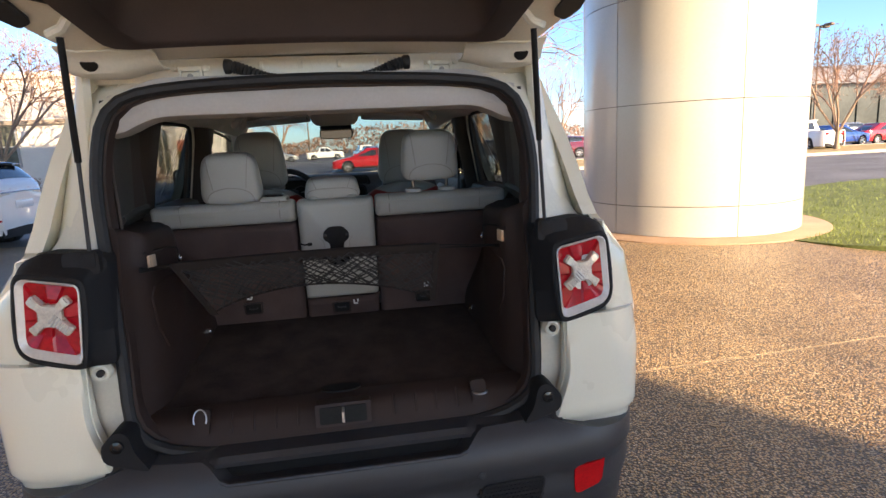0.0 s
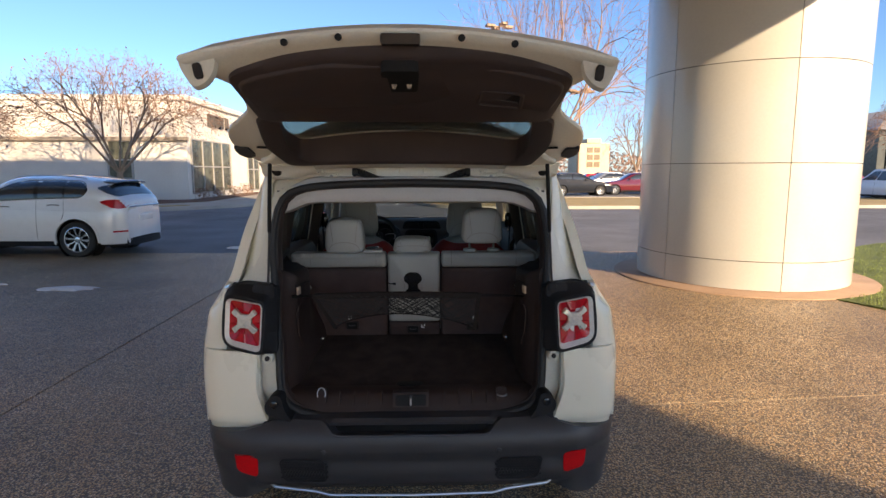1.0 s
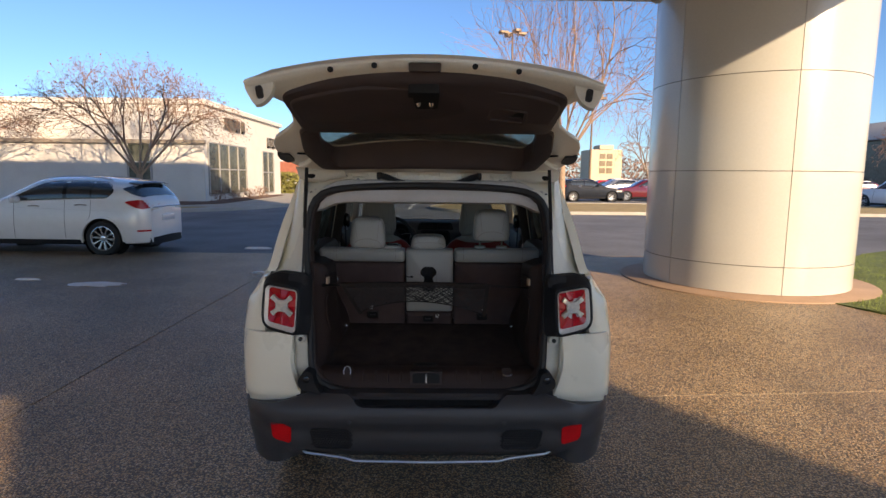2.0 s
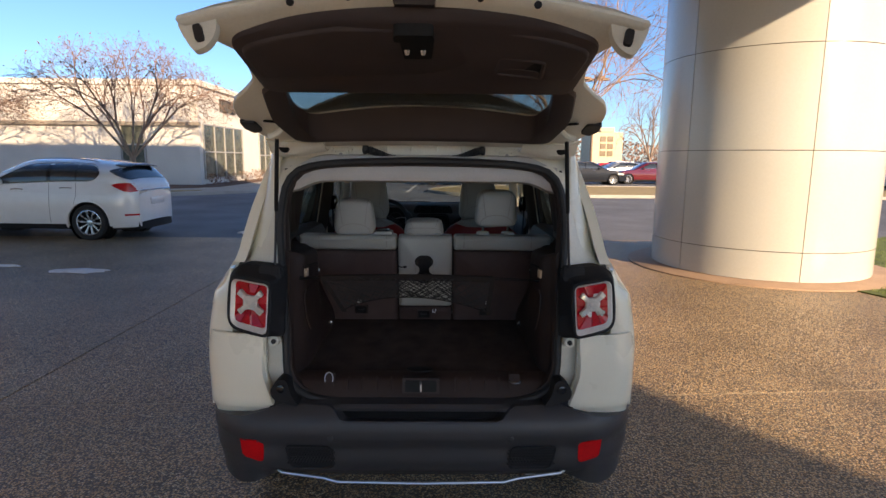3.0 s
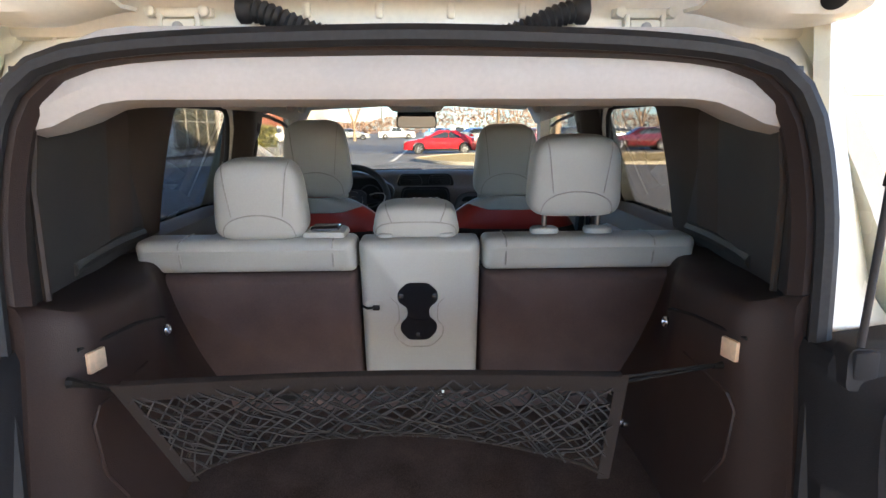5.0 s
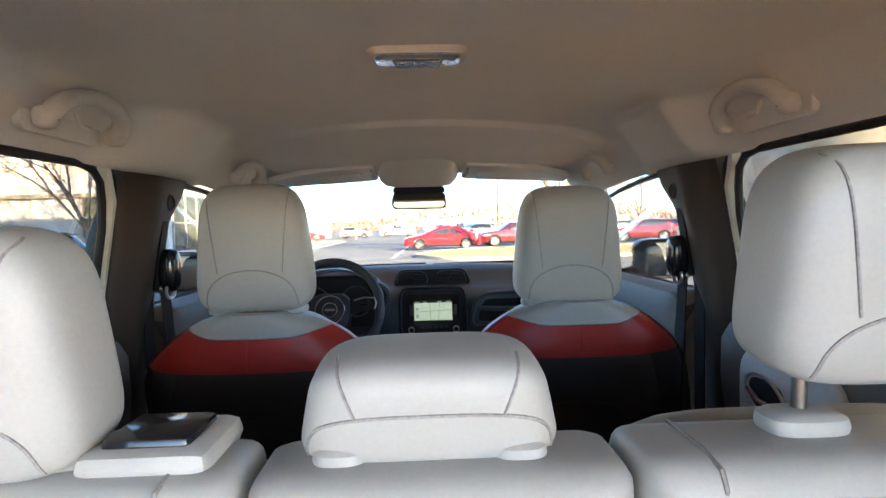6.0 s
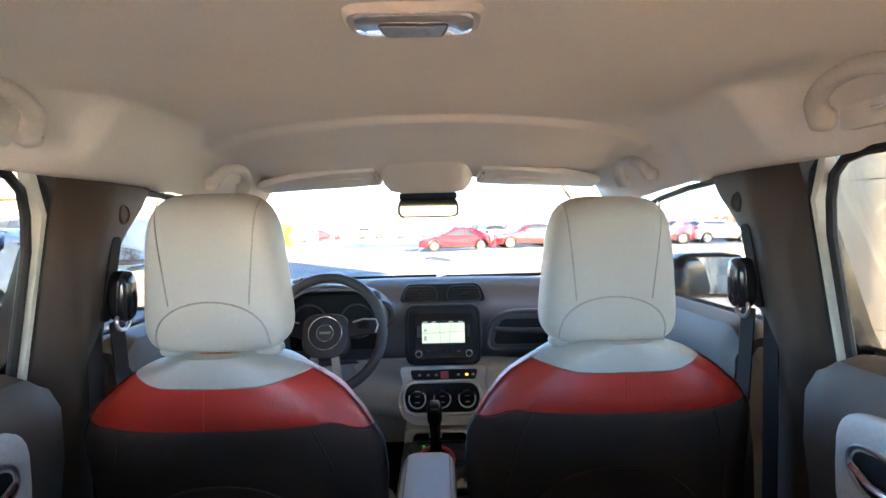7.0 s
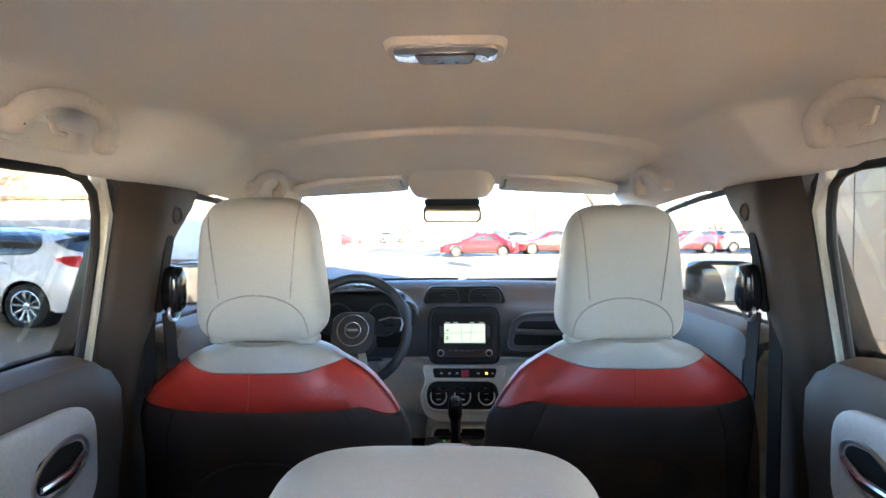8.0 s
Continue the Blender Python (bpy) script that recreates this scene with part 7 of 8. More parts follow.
# ---- other vehicles ----
def vehicle(name, at, yaw, paint, label, kind="suv", group="parked cars", detail=False):
    """A parked car built from lofted stations: x along its length (front at +x), y across, z up."""
    suv = kind in ("suv", "truck")
    L, W2, H = {"suv": (4.67, 0.90, 1.69), "sedan": (4.85, 0.92, 1.46), "truck": (5.6, 0.98, 1.85)}[kind]
    belt = {"suv": 1.05, "sedan": 0.96, "truck": 1.15}[kind]
    wb, r = {"suv": (2.75, 0.355), "sedan": (2.83, 0.335), "truck": (3.5, 0.39)}[kind]
    c = root(name, (0, 0, 0), label, "car", group)
    x0, x1 = -L / 2, L / 2
    ax = (-wb / 2 - 0.02, wb / 2 + 0.02)
    top = {"suv": [(x0, 0.98), (x0 + 0.1, belt), (x1 - 1.25, belt - 0.01), (x1 - 0.35, 0.92), (x1 - 0.05, 0.78), (x1, 0.66)],
           "sedan": [(x0, 0.90), (x0 + 0.15, 1.0), (x0 + 0.7, 0.99), (x1 - 1.2, 0.95), (x1 - 0.3, 0.78), (x1, 0.62)],
           "truck": [(x0, 1.15), (x0 + 0.1, 1.17), (x1 - 1.4, 1.2), (x1 - 0.3, 1.12), (x1 - 0.05, 1.05), (x1, 0.8)]}[kind]
    for s in SIDES:
        bm = B()
        o, i = [], []
        for x in frange(x0 + 0.04, x1 - 0.04, 64):
            d = min(abs(x - a) for a in ax)
            lo = 0.26
            if d < r + 0.065:
                lo = max(lo, r + math.sqrt((r + 0.065) ** 2 - d * d))
            hi = lerp(top, x)
            lo = min(lo, hi - 0.03)
            end = max(0, abs(x) - (L / 2 - 0.55)) / 0.55
            row = []
            for z in frange(lo, hi, 8):
                k = W2 * (1 - 0.24 * end ** 2.6) * (1 - 0.05 * max(0, (0.45 - z) / 0.3) - 0.10 * max(0, (z - 0.72) / 0.5) ** 1.4)
                row.append(Vector((x, s * k, z)))
            o.append(row)
            i.append([Vector((p.x, p.y - s * 0.05, p.z)) for p in row])
        part("body_side", solid(bm, o, i), paint, c)
    bm = B()
    o = []
    for x in frange(x0 + 0.04, x1 - 0.04, 40):
        end = max(0, abs(x) - (L / 2 - 0.55)) / 0.55
        hi = lerp(top, x)
        k = W2 * (1 - 0.24 * end ** 2.6) * (1 - 0.10 * max(0, (hi - 0.72) / 0.5) ** 1.4)
        o.append([Vector((x, k * u, hi + 0.02 * (1 - u * u))) for u in frange(-1, 1, 9)])
    part("body_top", solid(bm, o, [[p - Vector((0, 0, 0.03)) for p in q] for q in o]), paint, c)
    for e, xe in (("rear_end", x0), ("front_end", x1)):
        bm = B()
        s = -1 if xe < 0 else 1
        o = []
        for z in frange(0.24, lerp(top, xe - s * 0.04) - 0.003, 10):
            o.append([Vector((xe - s * (0.02 + 0.16 * abs(u) ** 3 + 0.10 * max(0, (z - 0.7)) + 0.08 * max(0, 0.45 - z) * 2), u * W2 * 0.775, z)) for u in frange(-1, 1, 11)])
        part(e, solid(bm, o, [[p - Vector((s * 0.04, 0, 0)) for p in q] for q in o]), paint, c)
        bm = B()
        box(bm, (xe - s * 0.1 - 0.06, -W2 * 0.72, 0.25), (xe - s * 0.04 + 0.02, W2 * 0.72, 0.42), 0.03)
        part("bumper_insert", bm, "blackplastic", c)
    # glasshouse: painted shell with set-in panes
    g = {"suv": (x0 + 0.06, x0 + 0.62, x0 + 2.75, x1 - 1.12), "sedan": (x0 + 0.45, x0 + 1.45, x0 + 2.70, x1 - 1.10), "truck": (x0 + 1.75, x0 + 2.0, x0 + 3.35, x1 - 1.35)}[kind]
    zlo, zhi = belt - 0.04, H - 0.04

    def shell(z):
        t = (z - zlo) / (zhi - zlo)
        e = 1 - (1 - t) ** 1.25
        return g[0] + (g[1] - g[0]) * t ** 1.1, g[3] + (g[2] - g[3]) * e, W2 * (0.895 - 0.19 * t)

    bm = B()
    rings = []
    for z in frange(zlo, zhi, 7):
        xa, xb, w = shell(z)
        lp = rpoly([(xa, -w), (xb, -w * 0.95), (xb, w * 0.95), (xa, w)], 0.15, 4)
        rings.append([Vector((p[0], p[1], z)) for p in lp])
    xa, xb, w = shell(zhi)
    for k, dz in ((0.97, 0.025), (0.86, 0.04)):
        lp = rpoly([((xa + xb) / 2 + (xa - xb) / 2 * k, -w * k), ((xa + xb) / 2 + (xb - xa) / 2 * k, -w * 0.95 * k), ((xa + xb) / 2 + (xb - xa) / 2 * k, w * 0.95 * k), ((xa + xb) / 2 + (xa - xb) / 2 * k, w * k)], 0.15, 4)
        rings.append([Vector((p[0], p[1], zhi + dz)) for p in lp])
    loft(bm, rings)
    part("roof_shell", bm, paint, c)
    zb, zt = belt + 0.02, H - 0.13
    if kind == "suv":
        panes = [[(0.13, zb + 0.20), (0.17, zb + 0.07), (0.47, zb + 0.02), (0.46, zt), (0.23, zt - 0.02)], [(0.49, zb + 0.02), (0.90, zb), (0.84, zt - 0.05), (0.70, zt), (0.48, zt)]]
    elif kind == "sedan":
        panes = [[(0.20, zb + 0.03), (0.47, zb), (0.46, zt), (0.34, zt - 0.03)], [(0.49, zb), (0.88, zb), (0.72, zt - 0.02), (0.48, zt)]]
    else:
        panes = [[(0.10, zb), (0.46, zb), (0.46, zt), (0.12, zt)], [(0.49, zb), (0.90, zb), (0.82, zt), (0.49, zt)]]

    def on_side(f, z, s, d):
        xa, xb, w = shell(z)
        return Vector((xa + (xb - xa) * f, s * (w * (1 - 0.05 * f) + d), z))

    for s in SIDES:
        for loop in panes:
            lp = rpoly([Vector(q) for q in loop], 0.035, 3)
            bm = B()
            loft(bm, [[on_side(f, z, s, d) for f, z in lp] for d in (-0.01, 0.006)])
            part("side_window", bm, "winglass", c)
        bm = B()
        full = [panes[0][0], panes[0][1]] + ([panes[0][2]] if kind == "suv" else []) + [panes[1][1]]
        tube(bm, [on_side(f, z - 0.012, s, 0.006) for f, z in full], 0.011, 6)
        part("window_trim", bm, "chrome" if detail else "black", c)
    for name, k0, k1, za, zz in (("rear_window", 0, 1, belt + (0.10 if suv else 0.03), H - 0.17), ("front_window", 1, 0, belt + 0.02, H - 0.10)):
        o = []
        for z in frange(za, zz, 5):
            xa, xb, w = shell(z)
            x = (xa - 0.008) if k0 == 0 else (xb + 0.008)
            o.append([Vector((x + (0.05 if k0 == 0 else -0.05) * abs(u) ** 4, u * (w - 0.13), z)) for u in frange(-1, 1, 9)])
        bm = B()
        part(name, solid(bm, o, [[p + Vector((0.03 if k0 == 0 else -0.03, 0, 0)) for p in q] for q in o]), "winglass", c)
    for s in SIDES:
        for xa in ax:
            w = new("wheel")
            w.parent = c
            w.location = (xa, s * (W2 - 0.13), r)
            bm = B()
            lathe(bm, [(r * 0.66, -0.11), (r * 0.9, -0.115), (r, -0.07), (r, 0.07), (r * 0.9, 0.115), (r * 0.66, 0.11), (r * 0.62, 0), (r * 0.66, -0.11)], (xa, s * (W2 - 0.13), r), (0, 1, 0), 32, caps=False)
            part("tyre", bm, "tyre", w)
            bm = B()
            lathe(bm, [(r * 0.67, 0.10), (r * 0.63, 0.09), (r * 0.6, 0.03), (0.05, 0.035)], (xa, s * (W2 - 0.13), r), (0, s, 0), 28, caps=False)
            part("rim_barrel", bm, "black", w)
            bm = B()
            for k in range(7):
                for da in (-0.10, 0.10):
                    a = k * 2 * math.pi / 7
                    m = Matrix.Translation((xa, s * (W2 - 0.13), r)) @ Matrix.Rotation(a, 4, "Y") @ Matrix.Rotation(da, 4, "Y")
                    box(bm, (-0.014, s * 0.085 - 0.01, 0.03), (0.014, s * 0.085 + 0.01, r * 0.64), 0, m=m)
            lathe(bm, [(0.06, 0.07), (0.06, 0.1), (0.03, 0.105)], (xa, s * (W2 - 0.13), r), (0, s, 0), 16)
            tube(bm, [(xa + r * 0.65 * math.cos(a), s * (W2 - 0.13 + 0.1), r + r * 0.65 * math.sin(a)) for a in frange(0, 6.08, 30)], 0.012, 5, True)
            part("rim", bm, "rim", w)
        # lamps and mirrors
        bm = B()
        zt = {"suv": 0.98, "sedan": 0.85, "truck": 0.98}[kind]
        loft(bm, [[Vector((x, s * y, z)) for y, z in ((y0, zt - h), (y0, zt + h), (y0 - 0.05, zt + h), (y0 - 0.05, zt - h))] for x, y0, h in ((x0 + 0.62, W2 * 0.905, 0.02), (x0 + 0.35, W2 * 0.905, 0.06), (x0 + 0.13, W2 * 0.82, 0.085), (x0 + 0.03, W2 * 0.66, 0.07), (x0 + 0.01, W2 * 0.45, 0.03))])
        part("tail_lamp", bm, "redlens", c)
        bm = B()
        box(bm, (x0 - 0.012, s * W2 * 0.62 - 0.12, 0.50), (x0 + 0.05, s * W2 * 0.62 + 0.12, 0.535), 0.008)
        part("rear_reflector", bm, "redlens", c)
        bm = B()
        box(bm, (x1 - 0.42, s * W2 * 0.76 - 0.05, 0.66), (x1 - 0.09, s * W2 * 0.76 + 0.045, 0.75), 0.03)
        part("headlamp", bm, "clearlens", c)
        bm = B()
        pillow(bm, (g[3] - 0.35, s * (W2 + 0.07), belt + 0.08), (0.12, 0.2, 0.13), 0.5, nu=16, nv=10)
        part("door_mirror", bm, paint, c)
        for xd in ((g[0] + g[3]) / 2 - 0.15, (g[0] + g[3]) / 2 + 0.9, x0 + 1.15):
            bm = B()
            tube(bm, [(xd, s * (W2 + 0.002), 0.33), (xd + 0.01, s * (W2 + 0.002), 0.7), (xd - 0.02, s * (W2 * 0.955), belt - 0.05)], 0.004, 4)
            part("door_gap", bm, "black", c)
        for xd in ((g[0] + g[3]) / 2 - 0.32, (g[0] + g[3]) / 2 + 0.72):
            bm = B()
            box(bm, (xd - 0.11, s * W2 * 0.955 - 0.02, belt - 0.15), (xd + 0.11, s * W2 * 0.955 + 0.025, belt - 0.12), 0.01)
            part("door_handle", bm, "chrome" if detail else paint, c)
        bm = B()
        box(bm, (ax[0] + r + 0.08, s * (W2 - 0.03) - 0.02, 0.24), (ax[1] - r - 0.08, s * (W2 - 0.03) + 0.02, 0.33), 0.01)
        part("sill", bm, "blackplastic", c)
    bm = B()
    box(bm, (x0 + 0.3, -W2 + 0.22, 0.2), (x1 - 0.3, W2 - 0.22, 0.4), 0.02)
    part("underbody", bm, "black", c)
    bm = B()
    box(bm, (x0 - 0.002, -0.26, 0.62), (x0 + 0.06, 0.26, 0.76), 0.01)
    part("plate_recess", bm, "greymetal", c)
    if suv:
        bm = B()
        box(bm, (g[1] - 0.20, -W2 * 0.62, H - 0.055), (g[1] + 0.05, W2 * 0.62, H - 0.02), 0.015)
        part("roof_spoiler", bm, paint, c)
    if detail:
        bm = B()
        box(bm, (x0 - 0.006, -W2 * 0.6, 0.90), (x0 + 0.05, W2 * 0.6, 0.925), 0.008)
        part("chrome_strip", bm, "chrome", c)
        for s in SIDES:
            bm = B()
            tube(bm, [(g[1], s * W2 * 0.60, H - 0.02), (g[1] + 0.1, s * W2 * 0.60, H + 0.03), (g[2] - 0.1, s * W2 * 0.60, H + 0.03), (g[2], s * W2 * 0.60, H - 0.02)], 0.016, 6)
            part("roof_rail", bm, "silver", c)
    c.matrix_basis = pose(*at, 0, 0, yaw)
    return c


Z0 = -0.02
def crossover(name, at, yaw, paint, label):
    """The white crossover on the drive: one smooth lofted body; d runs forwards from its rear bumper."""
    c = root(name, (0, 0, 0), label, "car", "parked cars")
    L, W2, r = 4.67, 0.915, 0.362
    ax = (0.90, 3.68)
    ROOF = [(0.0, 1.00), (0.02, 1.09), (0.06, 1.16), (0.12, 1.21), (0.22, 1.35), (0.33, 1.49), (0.42, 1.535), (0.6, 1.565), (0.9, 1.60), (1.3, 1.628), (1.8, 1.636), (2.2, 1.622), (2.4, 1.59), (2.7, 1.44), (3.05, 1.22), (3.3, 1.09), (3.6, 1.045), (4.1, 0.97), (4.4, 0.89), (4.58, 0.78), (4.67, 0.62)]
    BELT = [(0.0, 0.94), (0.06, 1.09), (0.12, 1.14), (0.3, 1.165), (1.4, 1.15), (2.8, 1.07), (3.3, 0.99), (4.2, 0.86), (4.67, 0.55)]

    def roof(d):
        return sum(lerp(ROOF, d + e) for e in (-0.03, 0, 0.03)) / 3 if 0.5 < d < 4.3 else lerp(ROOF, d)

    def belt(d):
        return min(lerp(BELT, d), roof(d) - 0.03)

    def width(d):
        return W2 * (1 - 0.30 * max(0, (0.5 - d) / 0.5) ** 2.4 - 0.30 * max(0, (d - 3.87) / 0.8) ** 2.4)

    def side(d, z):
        b = belt(d)
        w = width(d)
        if z <= b:
            return w * (1 - 0.05 * max(0, (0.5 - z) / 0.25) ** 2 - 0.055 * max(0, (z - 0.72) / 0.4) ** 1.5)
        wb = w * (1 - 0.055 * max(0, (b - 0.72) / 0.4) ** 1.5)
        t = min(1.0, (z - b) / (roof(d) - b))
        return wb * max(0.0, 1 - t ** 3.0) ** 0.44

    def P3(d, z, s, off=0.0):
        return Vector((d - L / 2, s * (side(d, z) + off), z))

    def low(d):
        q = min(abs(d - a) for a in ax)
        return max(0.27, r + math.sqrt((r + 0.07) ** 2 - q * q)) if q < r + 0.07 else 0.27

    ds = sorted(set([0.0, 0.01, 0.025, 0.05, 0.08, 0.12, 0.17, 0.22, 0.27, 0.33] + frange(0.39, 4.3, 84) + frange(4.34, 4.67, 8)))
    o = []
    for d in ds:
        b, z1, lo = belt(d), roof(d), min(low(d), belt(d) - 0.05)
        half = [P3(d, z, 1) for z in frange(lo, b, 10)] + [P3(d, b + (z1 - b) * math.sin(q * math.pi / 2), 1) for q in frange(0.08, 1, 13)]
        o.append(half + [Vector((p.x, -p.y, p.z)) for p in reversed(half[:-1])])
    bm = B()
    part("body", solid(bm, o, [[Vector((p.x * 0.985, p.y * 0.95, p.z - 0.02)) for p in q] for q in o]), paint, c)
    bm = B()
    o = [[Vector((-L / 2 - 0.03 * (1 - u * u) * (1 + 0.6 * smooth(0.75, 0.5, z)), u * side(0, z), z)) for u in frange(-1, 1, 13)] for z in frange(0.27, 0.995, 10)]
    part("tailgate_panel", solid(bm, o, [[p + Vector((0.04, 0, 0)) for p in q] for q in o]), paint, c)

    def pane(nm, d0, d1, bot, top, material, sides=SIDES, off=0.006, n=18, k=7):
        for s in sides:
            bm = B()
            o = [[P3(d, z, s, off) for z in frange(lerp(bot, d), lerp(top, d), k)] for d in frange(d0, d1, n)]
            part(nm, solid(bm, o, [[p - Vector((0, s * 0.02, 0)) for p in q] for q in o]), material, c)

    bot = [(0.66, 1.33), (0.70, 1.26), (0.80, 1.205), (1.4, 1.195), (2.3, 1.155), (2.80, 1.125)]
    top = [(0.66, 1.345), (0.70, 1.41), (0.80, 1.475), (0.92, 1.505), (1.3, 1.522), (1.9, 1.515), (2.15, 1.47), (2.80, 1.14)]
    pane("window_surround", 0.655, 2.82, [(d, z - 0.018) for d, z in bot], [(d, z + 0.02) for d, z in top], "gloss", off=0.003, n=40)
    pane("side_window", 0.69, 1.10, bot, top, "winglass")
    pane("side_window", 1.13, 1.62, bot, top, "winglass")
    pane("side_window", 1.70, 2.76, bot, top, "winglass", n=24)
    for s in SIDES:
        bm = B()
        tube(bm, [P3(d, lerp(bot, d) - 0.02, s, 0.006) for d in frange(0.78, 2.8, 20)], 0.009, 6)
        part("chrome_trim", bm, "chrome", c)
        bm = B()
        tube(bm, [P3(d, roof(d) - 0.055, s, 0.012) + Vector((0, 0, 0.05 * math.sin(math.pi * (d - 0.8) / 1.5) ** 0.3)) for d in frange(0.82, 2.28, 20)], 0.013, 6)
        part("roof_rail", bm, "silver", c)
        for d in (1.12, 1.66, 2.72):
            bm = B()
            tube(bm, [P3(d + (0.10 * smooth(0.9, 0.6, z) if d < 1.2 else 0), z, s, 0.0) for z in frange(0.36 if d > 1.2 else 0.72, 1.14 if d < 2 else 1.08, 8)], 0.004, 4)
            part("door_gap", bm, "black", c)
        for d, z in ((1.32, 1.045), (2.30, 1.015)):
            bm = B()
            tube(bm, [P3(d + e, z + 0.01 * math.cos(e * 14), s, 0.02 * math.cos(e * 13)) for e in frange(-0.12, 0.12, 9)], 0.012, 8)
            part("door_handle", bm, "chrome", c)
        bm = B()
        tube(bm, [P3(d, 0.90 + 0.03 * d, s, -0.003) for d in frange(0.5, 3.3, 20)], 0.007, 6)
        part("shoulder_crease", bm, paint, c)
        bm = B()
        o = [[P3(d, z, s, 0.008) for z in (0.23, 0.28, 0.335)] for d in frange(1.36, 3.22, 14)]
        part("sill", solid(bm, o, [[p - Vector((0, s * 0.06, 0)) for p in q] for q in o]), "blackplastic", c)
        for xa in ax:
            bm = B()
            o = [[P3(xa + q * math.cos(a), r + q * math.sin(a), s, 0.008) for q in (r + 0.055, r + 0.075, r + 0.10)] for a in frange(-0.15, math.pi + 0.15, 26)]
            part("arch_lip", solid(bm, o, [[p - Vector((0, s * 0.05, 0)) for p in q] for q in o]), paint, c)
            bm = B()
            lathe(bm, [(r + 0.06, 0.0), (r + 0.06, -0.25), (0.02, -0.25)], (xa - L / 2, s * (W2 - 0.06), r), (0, s, 0), 28, caps=False)
            part("wheel_housing", bm, "black", c)
            w = new("wheel")
            w.parent = c
            yc = s * (W2 - 0.125)
            w.location = (xa - L / 2, yc, r)
            bm = B()
            lathe(bm, [(r * 0.70, -0.11), (r * 0.9, -0.115), (r * 0.985, -0.09), (r, -0.05), (r, 0.05), (r * 0.985, 0.09), (r * 0.9, 0.115), (r * 0.70, 0.11), (r * 0.66, 0), (r * 0.70, -0.11)], (xa - L / 2, yc, r), (0, 1, 0), 40, caps=False)
            part("tyre", bm, "tyre", w)
            bm = B()
            lathe(bm, [(r * 0.70, 0.108), (r * 0.67, 0.10), (r * 0.63, 0.02), (0.08, 0.0), (0.02, 0.0)], (xa - L / 2, yc, r), (0, s, 0), 32, caps=False)
            part("rim_barrel", bm, "black", w)
            bm = B()
            tube(bm, [(xa - L / 2 + r * 0.675 * math.cos(a), yc + s * 0.104, r + r * 0.675 * math.sin(a)) for a in frange(0, 6.08, 32)], 0.011, 6, True)
            part("rim_lip", bm, "chrome", w)
            for k in range(10):
                a = k * math.pi / 5 + 0.2
                bm = B()
                m = Matrix.Translation((xa - L / 2, yc, r)) @ Matrix.Rotation(a, 4, "Y")
                loft(bm, [[m @ Vector((x, s * (y + dy), z)) for x, dy in ((-h, 0.0), (-h * 0.6, 0.02), (h * 0.6, 0.02), (h, 0.0))] for z, h, y in ((0.045, 0.016, 0.062), (0.12, 0.016, 0.072), (0.20, 0.026, 0.078), (r * 0.67, 0.034, 0.082))])
                part("spoke", bm, "rim", w)
            bm = B()
            lathe(bm, [(0.06, 0.06), (0.055, 0.09), (0.03, 0.095)], (xa - L / 2, yc, r), (0, s, 0), 20)
            part("hub_cap", bm, "chrome", w)
        # tail lamp wraps from the flank to the tailgate
        bm = B()
        o = []
        for d in frange(0.40, 0.012, 14):
            zb, zt = lerp([(0.0, 0.985), (0.1, 0.965), (0.2, 0.985), (0.40, 1.10)], d), min(roof(d) - 0.004, lerp([(0.0, 1.12), (0.15, 1.155), (0.3, 1.145), (0.40, 1.115)], d))
            o.append([P3(d, z, s, 0.010) for z in frange(zb, zt, 5)])
        part("tail_lamp", solid(bm, o, [[p - Vector((0, s * 0.03, 0)) for p in q] for q in o]), "redlens", c)
        bm = B()
        o = [[Vector((-L / 2 - 0.034 * (1 - (y / 0.6) ** 2) - 0.006, s * y, z)) for z in frange(0.935 + 0.1 * (0.62 - y), 0.99, 4)] for y in frange(0.61, 0.36, 7)]
        part("reversing_lamp", solid(bm, o, [[p + Vector((0.03, 0, 0)) for p in q] for q in o]), "clearlens", c)
        bm = B()
        o = [[P3(d, z, s, 0.006) for z in (0.50, 0.535)] for d in frange(0.20, 0.005, 8)]
        part("rear_reflector", solid(bm, o, [[p - Vector((0, s * 0.02, 0)) for p in q] for q in o]), "redlens", c)
        bm = B()
        pillow(bm, (2.62 - L / 2, s * (W2 + 0.06), 1.15), (0.13, 0.2, 0.13), 0.5, nu=16, nv=10)
        part("door_mirror", bm, paint, c)
        bm = B()
        o = [[P3(d, z, s, 0.006) for z in frange(0.70 + 0.05 * (4.5 - d), 0.80 + 0.03 * (4.5 - d), 4)] for d in frange(4.0, 4.55, 8)]
        part("headlamp", solid(bm, o, [[p - Vector((0, s * 0.03, 0)) for p in q] for q in o]), "clearlens", c)
    # rear window wraps into the flanks
    bm = B()
    o = []
    for d in frange(0.135, 0.325, 10):
        z0, z1, b = lerp([(0.13, 1.20), (0.33, 1.30)], d), roof(d), belt(d)
        t0 = max(0.05, (z0 - b) / (z1 - b))
        half = [P3(d, b + (z1 - b) * (t0 + (1 - t0) * math.sin(q * math.pi / 2)), 1, 0.003) + Vector((-0.006, 0, 0.004)) for q in frange(0, 1, 10)]
        o.append(half + [Vector((p.x, -p.y, p.z)) for p in reversed(half[:-1])])
    part("rear_window", solid(bm, o, [[p + Vector((0.03, 0, -0.01)) for p in q] for q in o]), "winglass", c)
    pane("rear_window_corner", 0.325, 0.47, [(0.325, 1.30), (0.47, 1.375)], [(0.325, 1.45), (0.47, 1.395)], "winglass", n=8, k=5)
    bm = B()
